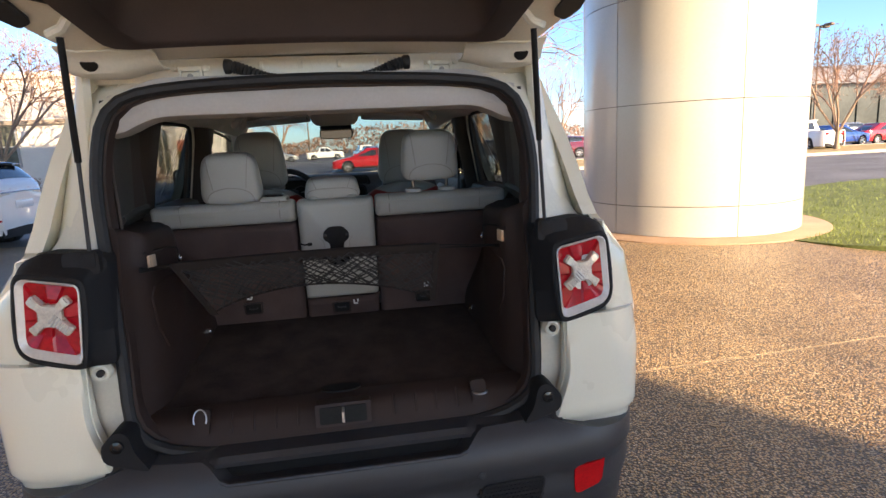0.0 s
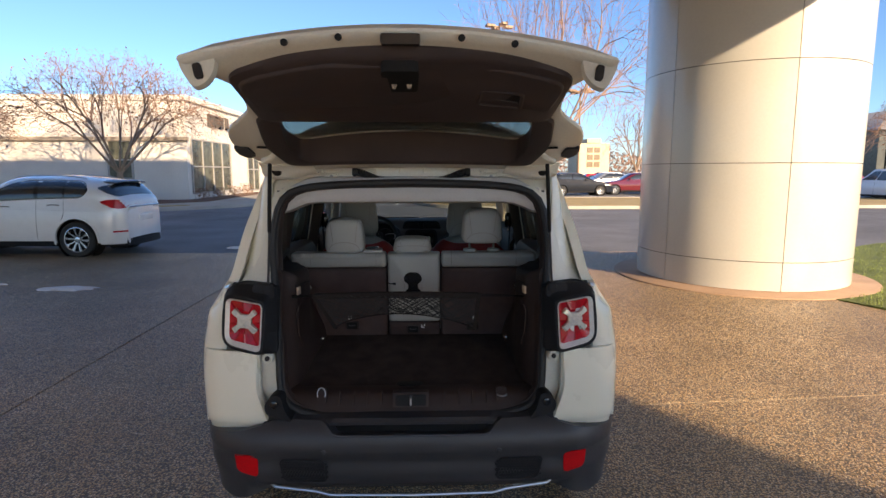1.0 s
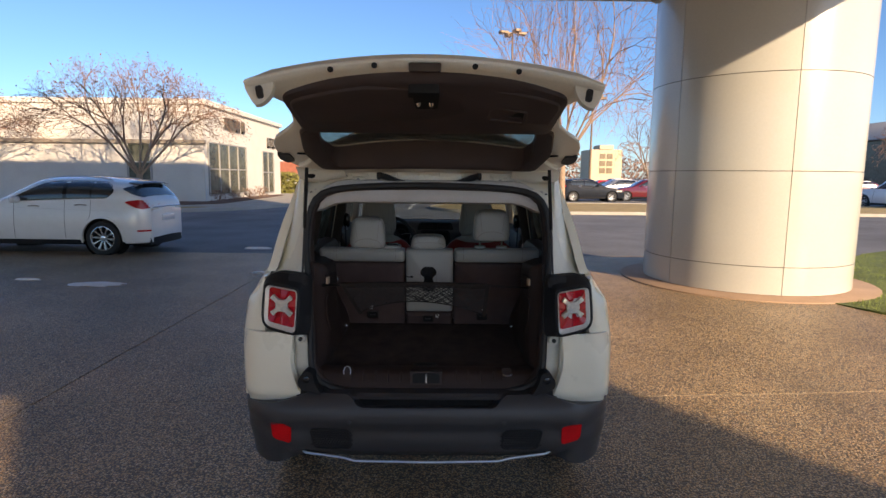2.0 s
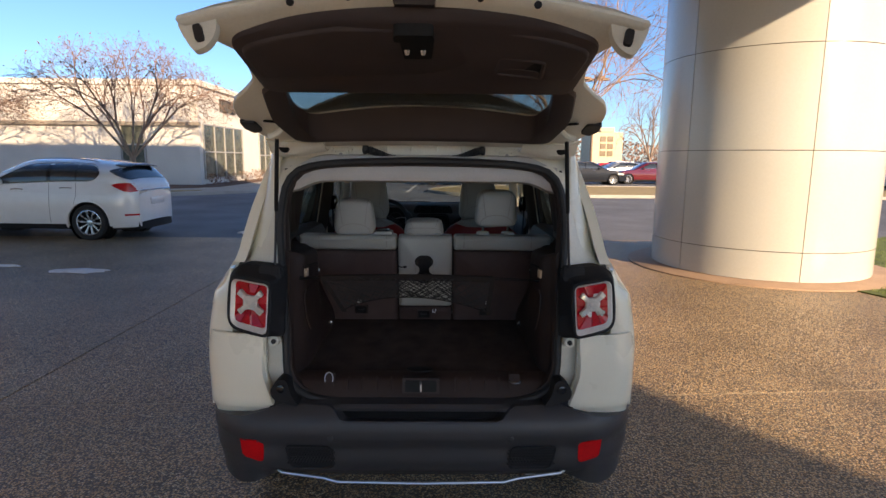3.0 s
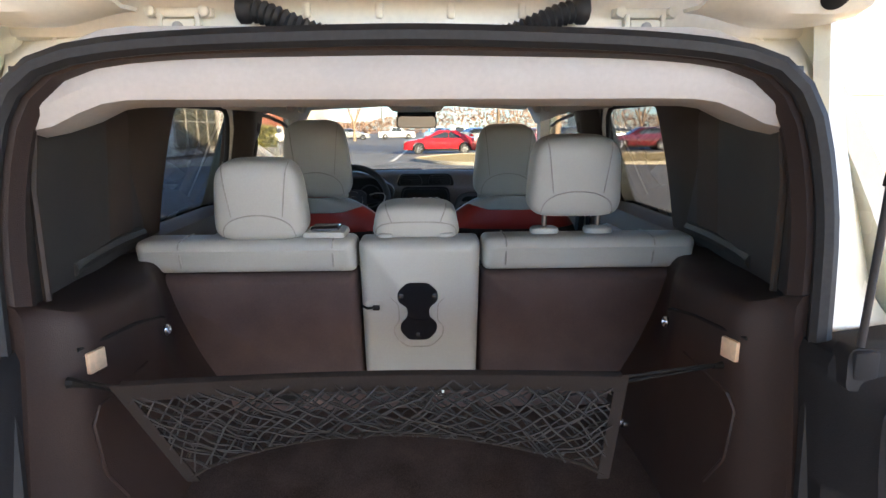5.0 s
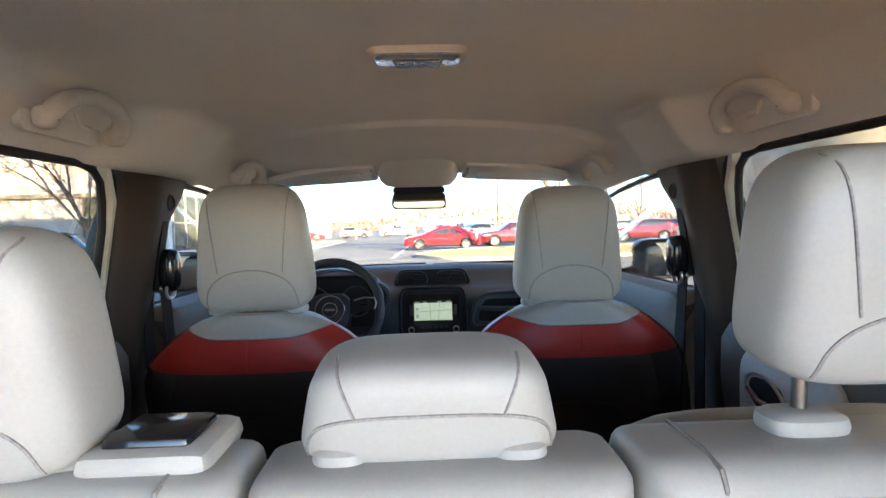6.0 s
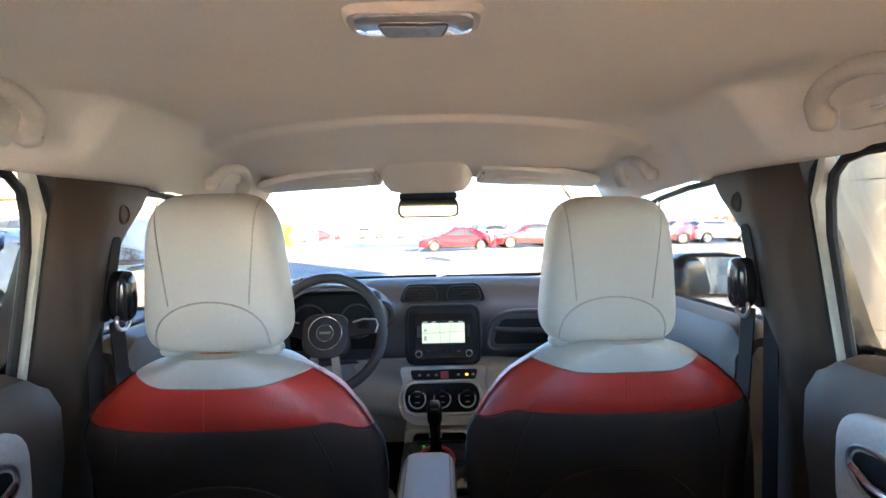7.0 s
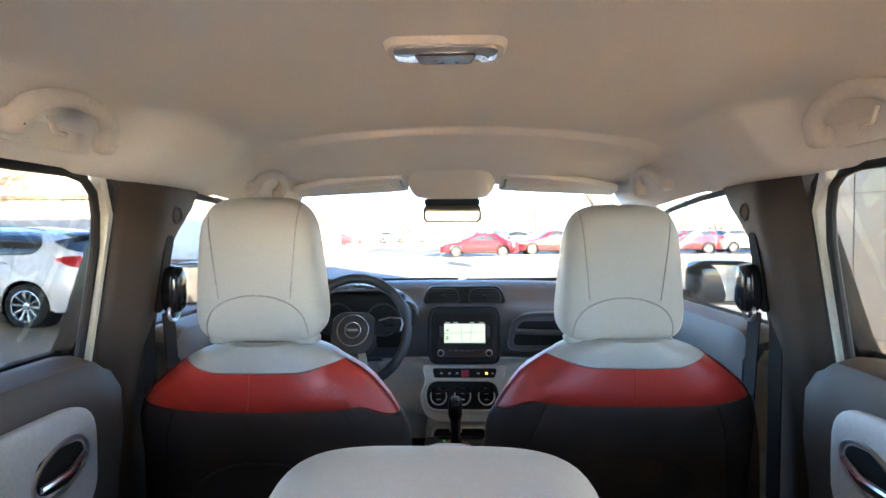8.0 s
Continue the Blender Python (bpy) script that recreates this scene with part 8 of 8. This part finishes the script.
    loft(bm, [[Vector((d - L / 2, y, roof(0.42) + z - 0.05 * (abs(y) / 0.6) ** 3)) for d, z in ((0.22, -0.03), (0.24, -0.015), (0.48, 0.012), (0.46, -0.03))] for y in frange(-0.56, 0.56, 11)])
    part("roof_spoiler", bm, "gloss", c)
    bm = B()
    tube(bm, [Vector((-L / 2 - 0.034 * (1 - (y / 0.6) ** 2) - 0.008, y, 1.005 - 0.02 * abs(y))) for y in frange(-0.58, 0.58, 15)], 0.014, 8)
    part("chrome_strip", bm, "chrome", c)
    bm = B()
    o = [[Vector((-L / 2 - 0.055 * (1 - u * u) * (1 + 0.2 * z) - 0.004 + 0.30 * max(0, abs(u) - 0.8) ** 1.5, u * 0.66, z)) for z in (0.22, 0.30, 0.385 - 0.03 * u * u)] for u in frange(-1, 1, 17)]
    part("bumper_insert", solid(bm, o, [[p + Vector((0.08, 0, 0)) for p in q] for q in o]), "blackplastic", c)
    bm = B()
    box(bm, (-L / 2 - 0.042, -0.26, 0.70), (-L / 2 + 0.02, 0.26, 0.84), 0.01)
    part("plate_recess", bm, paint, c)
    bm = B()
    box(bm, (-L / 2 + 0.2, -0.66, 0.2), (L / 2 - 0.3, 0.66, 0.42), 0.02)
    part("underbody", bm, "black", c)
    c.matrix_basis = pose(*at, 0, 0, yaw)
    return c


crossover("parked_suv", (-8.25, 10.05, Z0), 178, "whitecar", "white sport utility vehicle parked on the drive")
red = vehicle("red_sedan", (1.2, 35.9, Z0), 180, "redcar", "glossy red sedan parked at the lot's edge", "sedan")
dark = crossover("dark_suv", (11.1, 38.6, Z0), 2, "darkcar", "dark blue sport utility vehicle in the lot")
silver = crossover("silver_suv", (14.6, 44.5, Z0), 185, "silvercar", "silver grey crossover parked in the lot")
maroon = crossover("maroon_suv", (6.1, 39.5, Z0), 186, "maroon", "maroon sport utility vehicle parked beyond the sedan")
truck = vehicle("white_pickup", (-16.0, 62.0, Z0), 200, "whitecar", "white pickup truck parked far down the lot", "truck")
blue = vehicle("blue_sedan", (33.0, 33.5, Z0), 10, "bluecar", "blue sedan parked beside the lawn strip", "sedan")
rnd = random.Random(11)
rest = [(red, 37.5, 34.2, 4), (dark, 9.0, 43.8, 178), (dark, 18.5, 49.5, 4), (maroon, 15.5, 40.2, 175), (silver, 20.5, 41.5, 5), (dark, 24.5, 43.0, 184),
        (red, 12.0, 52.0, 180), (truck, 28.0, 31.2, 95), (dark, 30.0, 47.0, 4), (silver, 4.0, 45.0, 100), (truck, 3.2, 50.5, 96),
        (silver, 2.6, 56.0, 98), (dark, 2.0, 62.0, 99), (truck, 1.6, 68.0, 99), (red, -14.5, 70.0, 10), (truck, -24.0, 66.0, 190), (silver, -10.0, 84.0, 0),
        (truck, -4.0, 88.0, 5), (dark, -20.0, 86.0, 3), (silver, 4.0, 90.0, 0), (truck, 11.0, 92.0, 4), (red, 18.0, 60.0, 182), (silver, 26.0, 62.0, 4), (dark, 22.0, 70.0, 178), (truck, 33.0, 58.0, 2), (maroon, 40.0, 52.0, 178), (silver, 47.0, 46.0, 4)]
for src, x, y, yaw in rest:
    copy_thing(src, pose(x, y, Z0, 0, 0, yaw + rnd.uniform(-3, 3)))

# ---- verges, kerbs and lot markings ----
def kerb(name, pts, label, closed=False):
    bm = B()
    n = len(pts)
    rings = []
    for k in range(n):
        a, b = Vector(pts[max(0, k - 1)]), Vector(pts[min(n - 1, k + 1)])
        d = (b - a).normalized()
        nrm = Vector((-d.y, d.x))
        p = Vector(pts[k])
        rings.append([Vector((*(p + nrm * u), z)) for u, z in ((-0.075, -0.05), (-0.07, 0.10), (-0.05, 0.125), (0.06, 0.125), (0.075, 0.10), (0.075, -0.05))])
    loft(bm, rings)
    return tagged(part(name, bm, "concrete"), label, "kerb", "", "structure")


isl = rpoly([(-0.7, 27.6), (1.2, 23.4), (60, 24.6), (60, 30.0), (2.0, 33.2)], [1.6, 2.4, 1, 1, 3.0], 8)
slab("verge", isl, -0.1, 0.09, "drygrass", "raised verge of straw-coloured winter grass", "verge")
kerb("kerb", [tuple(p) for p in isl] + [tuple(isl[0])], "pale concrete kerb round the straw-coloured verge")
blk = rpoly([(-70, 21.0), (-13.5, 20.8), (-8.0, 25.5), (-8.2, 60), (-70, 60)], [1, 2.5, 4, 1, 1], 8)
slab("walk_bed", blk, -0.1, 0.09, "concrete", "pale concrete walk round the white building", "walk")
kerb("kerb", [tuple(p) for p in blk] + [tuple(blk[0])], "pale concrete kerb along the white building's walk")
slab("planting_bed", rpoly([(-60, 24.0), (-15.2, 24.0), (-11.6, 28.5), (-11.9, 42), (-13.2, 42), (-13.2, 29.9), (-60, 29.9)], 0.5, 4), 0.0, 0.13, "mulch", "brown mulch bed at the foot of the white building", "planting bed")
slab("grass_bed", rpoly([(-60, 21.6), (-14.2, 21.4), (-11.0, 25.0), (-15.2, 23.8), (-60, 23.8)], 0.3, 4), 0.0, 0.115, "drygrass", "strip of pale winter grass before the bed", "grass strip")
bm = B()
prism(bm, [(-1.55, 27.0), (-1.40, 27.0), (-0.60, 62.0), (-0.80, 62.0)], -0.03, -0.014, lambda u, v, d: Vector((u, v, d)))
tagged(part("lane_line", bm, "linepaint"), "worn white painted line along the lane", "road marking", "", "structure")
for k in range(9):
    bm = B()
    x = 6.0 + 2.75 * k
    prism(bm, [(x, 36), (x + 0.1, 36), (x + 0.35, 41.5), (x + 0.25, 41.5)], -0.03, -0.015, lambda u, v, d: Vector((u, v, d)))
    tagged(part("bay_line", bm, "linepaint"), "white painted parking bay line", "road marking", "bay lines", "structure")

# ---- white building across the drive ----
wb_ = root("dealership_building", (-30, 30, 0), "long low white-painted brick dealership building", "building")
bm = B()
box(bm, (-70, 30.0, 0), (-13.2, 45.5, 5.55), 0.0)
part("front_wall", bm, "wallwhite", wb_)
bm = B()
box(bm, (-70.2, 29.85, 5.55), (-13.0, 45.7, 5.85), 0.03, 1)
part("parapet", bm, "wallwhite", wb_)
bm = B()
box(bm, (-70.1, 29.80, 3.36), (-13.05, 29.998, 3.58), 0.02, 1)
part("ledge", bm, "wallledge", wb_, "weathered grey ledge")
# brick courses give the wall its fine lines
bm = B()
for k in range(44):
    z = 0.1 + k * 0.124
    if not 3.3 < z < 3.6:
        box(bm, (-40, 29.990, z), (-13.21, 30.0, z + 0.105), 0.0)
part("brick_course_relief", bm, "wallwhite", wb_)


def win_unit(parent, x0, x1, z0, z1, y, nx, nz, axis="x"):
    w = new("window")
    w.parent = parent
    w.location = Vector((x0 if axis == "x" else y, y if axis == "x" else x0, z0)) - origin(parent)
    P = (lambda u, d, v: (u, y - d, v)) if axis == "x" else (lambda u, d, v: (y + d, u, v))
    def bx(bm, u0, u1, d0, d1, v0, v1):
        a, b = Vector(P(u0, d0, v0)), Vector(P(u1, d1, v1))
        box(bm, [min(a[k], b[k]) for k in range(3)], [max(a[k], b[k]) for k in range(3)], 0.0)
    for i in range(nx):
        for j in range(nz):
            ua, ub = x0 + (x1 - x0) * i / nx, x0 + (x1 - x0) * (i + 1) / nx
            va, vb = z0 + (z1 - z0) * j / nz, z0 + (z1 - z0) * (j + 1) / nz
            bm = B()
            bx(bm, ua + 0.04, ub - 0.04, 0.01, 0.03, va + 0.04, vb - 0.04)
            part("pane", bm, "entryglass", w)
    bm = B()
    for i in range(nx + 1):
        u = x0 + (x1 - x0) * i / nx
        bx(bm, u - 0.05, u + 0.05, 0.005, 0.09, z0, z1)
    for j in range(nz + 1):
        v = z0 + (z1 - z0) * j / nz
        bx(bm, x0, x1, 0.005, 0.08, v - 0.04, v + 0.04)
    part("window_frame", bm, "greymetal", w)
    return w


win_unit(wb_, -17.5, -16.2, 1.3, 3.36, 29.99, 1, 2)
win_unit(wb_, 30.5, 36.9, 0.45, 3.5, -13.2, 4, 2, "y")
win_unit(wb_, 40.6, 43.4, 0.3, 3.4, -13.2, 2, 2, "y")
# raised sign letters high on the side wall; the brand is left as plain strokes
for k in range(6):
    bm = B()
    y = 33.2 + k * 0.60
    for dy in ((0.0,) if k == 4 else (0.0, 0.32)):
        box(bm, (-13.19, y + dy, 4.40), (-13.06, y + dy + 0.10, 5.15))
    if k != 4:
        box(bm, (-13.19, y, 4.40 if k % 2 else 5.02), (-13.06, y + 0.42, 4.53 if k % 2 else 5.15))
    part("sign_bar", bm, "letter", wb_, "dark raised sign stroke")
for k in range(4):
    bm = B()
    box(bm, (-13.19, 41.9 + k * 0.62, 3.75), (-13.06, 42.02 + k * 0.62, 4.5))
    box(bm, (-13.19, 41.9 + k * 0.62, 4.38 if k % 2 else 3.75), (-13.06, 42.32 + k * 0.62, 4.5 if k % 2 else 3.87))
    part("sign_bar", bm, "letter", wb_, "dark raised sign stroke")
# far wing with a red brick patch, hedge
wing = root("far_wing", (-8, 70, 0), "pale far wing with red brick end beyond the white building", "building")
bm = B()
box(bm, (-40, 72, 0), (-14.5, 90, 5.0))
part("wing_wall", bm, "wallwhite", wing)
bm = B()
box(bm, (-22, 71.9, 0.5), (-16.8, 71.99, 3.4))
part("brick_panel", bm, "redbrick", wing)

# ---- hotel tower, far office, hills of trees ----
ht = root("far_hotel", (47, 150, 0), "small pale yellow hotel block far beyond the lot", "building")
bm = B()
box(bm, (40.8, 150, 0), (49.4, 160, 9.2), 0.1, 1)
part("hotel_wall", bm, "tan", ht)
bm = B()
box(bm, (43.2, 149.8, 9.2), (47.0, 156, 10.4), 0.1, 1)
part("roof_gable", bm, "tan", ht)
for i in range(2):
    for j in range(3):
        bm = B()
        box(bm, (43.4 + i * 1.9, 149.85, 2.9 + j * 1.9), (44.9 + i * 1.9, 149.98, 4.3 + j * 1.9))
        part("window", bm, "hotelglass", ht)
of = root("far_office", (62, 60, 0), "dark glazed office with a blue-grey roof beyond the lawn", "building")
bm = B()
box(bm, (52, 62, 0), (85, 80, 6.4))
part("office_wall", bm, "officeglass", of)
bm = B()
loft(bm, [[Vector((x, y, 6.4)) for x, y in ((51, 61), (86, 61), (86, 81), (51, 81))], [Vector((x, y, 9.0)) for x, y in ((56, 66), (81, 66), (81, 76), (56, 76))]])
part("hip_roof", bm, "greymetal", of)
for k in range(10):
    bm = B()
    box(bm, (53 + k * 3.2, 61.85, 1.0), (55.3 + k * 3.2, 61.98, 4.8))
    part("window", bm, "officeglass", of)


def tree(name, at, label, tips, fork_z, stems, seed, trunk=0.11, tip_r=0.006, seeds=0.0, lift=0.35, group="bare trees"):
    """A bare tree: a trunk, a few long limbs, and twigs that keep forking until they reach the tips of the crown."""
    rnd = random.Random(seed)
    t = root(name, at, label, "tree", group)
    at = Vector(at)
    base = at + Vector((0, 0, fork_z))
    bm = B()
    tube(bm, [at - Vector((0, 0, 0.05)), at.lerp(base, 0.3), at.lerp(base, 0.7), base + Vector((0, 0, 0.1))], [trunk * 1.5, trunk * 1.1, trunk, trunk * 0.9], 10)
    part("trunk", bm, "bark", t)
    twigs = B()

    def rad(n):
        return tip_r * n ** 0.42

    def follow(p, d, group_, limb):
        """One limb: it keeps to its heaviest fork; the lighter ones start limbs of their own."""
        pts, rr = [p], [rad(len(group_))]
        while len(group_) > 1:
            c = sum(group_, Vector()) / len(group_)
            v = c - p
            step = v.length * rnd.uniform(0.30, 0.48)
            d = (v.normalized() + d * 0.55 + Vector((0, 0, lift * min(1, len(group_) / 40)))).normalized()
            q = p + d * step + Vector((rnd.uniform(-1, 1), rnd.uniform(-1, 1), rnd.uniform(-1, 1))) * step * 0.08
            ax = Vector((rnd.gauss(0, 1), rnd.gauss(0, 1), rnd.gauss(0, 0.8))).normalized()
            group_ = sorted(group_, key=lambda g: (g - q).normalized().dot(ax))
            cut = max(1, int(len(group_) * rnd.uniform(0.28, 0.5)))
            less, more = (group_[:cut], group_[cut:]) if rnd.random() < 0.5 else (group_[-cut:], group_[:-cut])
            pts.append(q)
            rr.append(rad(len(more)))
            follow(q, d, less, False)
            p, group_ = q, more
        e = group_[0]
        pts += [p.lerp(e, 0.5) + Vector((rnd.uniform(-1, 1), rnd.uniform(-1, 1), rnd.uniform(0, 1))) * (e - p).length * 0.06, e]
        rr += [tip_r, tip_r * 0.5]
        if limb:
            bm = B()
            tube(bm, pts, rr, 7)
            part("limb", bm, "bark", t)
        else:
            tube(twigs, pts, rr, 4 if rr[0] > 3.2 * tip_r else 3)

    tips = [at + p for p in tips]
    tips.sort(key=lambda p: math.hypot(p.y - at.y, p.x - at.x))
    mid = len(tips) // (stems * 2)
    groups, rest_ = [tips[:mid]], sorted(tips[mid:], key=lambda p: math.atan2(p.y - at.y, p.x - at.x))
    n = len(rest_)
    groups += [rest_[k * n // (stems - 1):(k + 1) * n // (stems - 1)] for k in range(stems - 1)]
    for g in groups:
        c = sum(g, Vector()) / len(g) - base
        follow(base, (Vector((c.x, c.y, 0)).normalized() * 0.6 + Vector((0, 0, 1))).normalized(), g, True)
    tagged(part("twig_mass", twigs, "twig", t), kind="stuff")
    if seeds:
        vs, fs = [], []
        for p in tips:
            for k in range(2):
                c = p - at + Vector((rnd.gauss(0, 1), rnd.gauss(0, 1), rnd.gauss(0, 1))) * seeds * 1.2
                s = seeds * rnd.uniform(0.4, 1.2)
                b = len(vs)
                vs += [c + Vector((rnd.uniform(-s, s), rnd.uniform(-s, s), rnd.uniform(-s, s))) for _ in range(4)]
                fs += [(b, b + 1, b + 2), (b, b + 2, b + 3), (b, b + 3, b + 1), (b + 1, b + 3, b + 2)]
        me = bpy.data.meshes.new("seed_mass")
        me.from_pydata(vs, [], fs)
        me.materials.append(M["seed"])
        ob = new("seed_mass", me)
        ob.parent = t
        tagged(ob, kind="stuff")
    return t


def dome(seed, n, radius, z0, z1):
    """Tips under an umbrella-shaped crown, thickest towards its skin."""
    rnd, out = random.Random(seed), []
    while len(out) < n:
        a, q = rnd.uniform(0, 6.283), rnd.random() ** 0.55
        top = z0 + (z1 - z0) * math.sqrt(max(0.0, 1 - q * q)) * (1 + 0.07 * math.sin(3 * a + seed) + 0.05 * math.sin(7 * a))
        z = top - (top - z0 + 0.9) * rnd.random() ** 1.7 * 0.62
        k = radius * q * (1 + 0.06 * math.sin(5 * a + 2 * seed))
        out.append(Vector((k * math.cos(a), k * math.sin(a), z)))
    return out


def vase(seed, n, lo, hi, steep, fork_z):
    """Tips of an upswept crown: straight rods fanning out from the fork."""
    rnd, out = random.Random(seed), []
    for k in range(n):
        a, e = rnd.uniform(0, 6.283), radians(steep + (88 - steep) * rnd.random() ** 0.85)
        r = rnd.uniform(lo, hi) * (0.72 + 0.28 * math.sin(e))
        out.append(Vector((r * math.cos(e) * math.cos(a), r * math.cos(e) * math.sin(a), fork_z + r * math.sin(e))))
    return out


MYRTLE = "bare crape myrtle with brown seed heads in a bed"
tree("crape_myrtle", (-14.1, 24.6, 0.1), MYRTLE, dome(3, 2800, 4.9, 3.2, 6.7), 1.45, 7, 3, 0.15, 0.0048, 0.045, 0.12)
tree("crape_myrtle", (-23.9, 25.2, 0.1), MYRTLE, dome(8, 2200, 4.6, 3.1, 6.0), 1.4, 7, 8, 0.14, 0.0048, 0.045, 0.12)
tree("bare_tree", (7.0, 29.3, 0.08), "tall bare tree with upswept twigs on the verge", vase(21, 2600, 4.5, 10.8, 14, 2.3), 2.3, 11, 21, 0.19, 0.0062, 0.0, 0.1)
for x, y, sd in ((27.5, 27.5, 5), (36.5, 29.5, 15)):
    tree("crape_myrtle", (x, y, 0.08), "bare multi-stemmed tree with reddish twigs on the verge", dome(sd, 1100, 3.7, 2.8, 6.6), 0.9, 6, sd, 0.13, 0.0075, 0.06, 0.1)
tree("bare_tree", (22.5, 58.0, -0.02), "bare rounded tree among the parked cars", dome(31, 420, 3.6, 3.2, 8.5), 1.8, 5, 31, 0.14, 0.014, 0.0)
for x, y, sd in ((-9.0, 76.0, 37), (16.0, 96.0, 41)):
    tree("bare_tree", (x, y, -0.02), "bare rounded tree far down the lot", dome(sd, 320, 4.0, 3.4, 9.2), 2.0, 5, sd, 0.15, 0.018, 0.0)


def shrub(at, size, seed, material, label, n=420):
    rnd = random.Random(seed)
    t = root("shrub", at, label, "shrub", "bed shrubs")
    st = B()
    for k in range(9):
        a = rnd.uniform(0, 6.28)
        e = Vector((math.cos(a) * size * 0.7, math.sin(a) * size * 0.7, size * rnd.uniform(0.8, 1.3)))
        tube(st, [Vector(at), Vector(at) + e * 0.5 + Vector((0, 0, 0.1)), Vector(at) + e], [0.015, 0.01, 0.005], 4)
    part("stems", st, "twig", t)
    vs, fs = [], []
    for k in range(n):
        a, u = rnd.uniform(0, 6.28), rnd.random() ** 0.5
        h = size * 1.25 * rnd.random()
        q = size * 0.9 * u * (1 - 0.45 * (h / size / 1.25 - 0.4) ** 2)
        p = Vector((math.cos(a) * q, math.sin(a) * q, h + 0.05))
        s = size * 0.09 * rnd.uniform(0.6, 1.4)
        b = len(vs)
        vs += [p + Vector((rnd.uniform(-s, s), rnd.uniform(-s, s), rnd.uniform(-s, s))) for _ in range(4)]
        fs += [(b, b + 1, b + 2), (b, b + 2, b + 3)]
    me = bpy.data.meshes.new("foliage")
    me.from_pydata(vs, [], fs)
    me.materials.append(M[material])
    ob = new("foliage", me)
    ob.parent = t


rnd = random.Random(77)
for k in range(16):
    x = -22 + k * 0.62 if k < 12 else -12.3
    y = 28.6 + rnd.uniform(-0.5, 0.5) if k < 12 else 29.5 + (k - 12) * 2.6
    shrub((x, y, 0.12), rnd.uniform(0.45, 0.65), 100 + k, "seed", "low brownish winter shrub in the mulch bed", 260)
shrub((-13.2, 47.2, 0.08), 1.4, 300, "yellowgreen", "clipped yellow-green rounded hedge by the corner", 1500)
shrub((-18.5, 56.0, 0.08), 1.4, 301, "yellowgreen", "clipped yellow-green rounded hedge by the corner", 1200)

# distant woods, one ragged band of trunks and leafless crowns
vs, fs = [], []
rnd = random.Random(9)
for k in range(24000):
    a = rnd.uniform(-1.0, 1.0)
    d = rnd.uniform(190, 260)
    x, y = d * math.sin(a), d * math.cos(a)
    h = (7.5 + 2.5 * math.sin(a * 9) + 1.5 * math.sin(a * 23 + 1)) * rnd.random() ** 0.8
    s = rnd.uniform(0.25, 0.75)
    b = len(vs)
    vs += [(x + rnd.uniform(-s, s), y + rnd.uniform(-s, s), h + rnd.uniform(-s, s)) for _ in range(4)]
    fs += [(b, b + 1, b + 2), (b, b + 2, b + 3), (b + 1, b + 2, b + 3)]
me = bpy.data.meshes.new("far_woods")
me.from_pydata(vs, [], fs)
me.materials.append(M["twig"])
tagged(new("far_woods", me), "distant band of leafless brown woods", "woods", "", "stuff")


def lamp_post(at, h):
    p = root("lamp_post", at, "tall bronze car-park light with four flat heads", "street lamp", "lot lights")
    x, y, z = at
    bm = B()
    tube(bm, [(x, y, z), (x, y, z + h)], [0.11, 0.07], 10)
    part("pole", bm, "pole", p)
    bm = B()
    lathe(bm, [(0.32, 0), (0.32, 0.7), (0.28, 0.75)], (x, y, z), seg=20)
    part("concrete_base", bm, "concrete", p)
    for k in range(4):
        a = k * math.pi / 2 + 0.3
        d = Vector((math.cos(a), math.sin(a), 0))
        m = Matrix.Translation(Vector((x, y, z + h)) + d * 0.85) @ Matrix.Rotation(a, 4, "Z")
        bm = B()
        box(bm, (-0.38, -0.26, -0.11), (0.38, 0.26, 0.11), 0.03, 1, m)
        part("lamp_head", bm, "pole", p)
        bm = B()
        box(bm, (-0.8, -0.04, -0.04), (-0.36, 0.04, 0.04), 0, 1, m)
        part("arm", bm, "pole", p)
    return p


lamp_post((6.4, 48.0, -0.02), 14.0)
lamp_post((13.3, 47.0, -0.02), 8.5)
lamp_post((-6.5, 92.0, -0.02), 12.0)
lamp_post((46.0, 50.0, -0.02), 11.0)
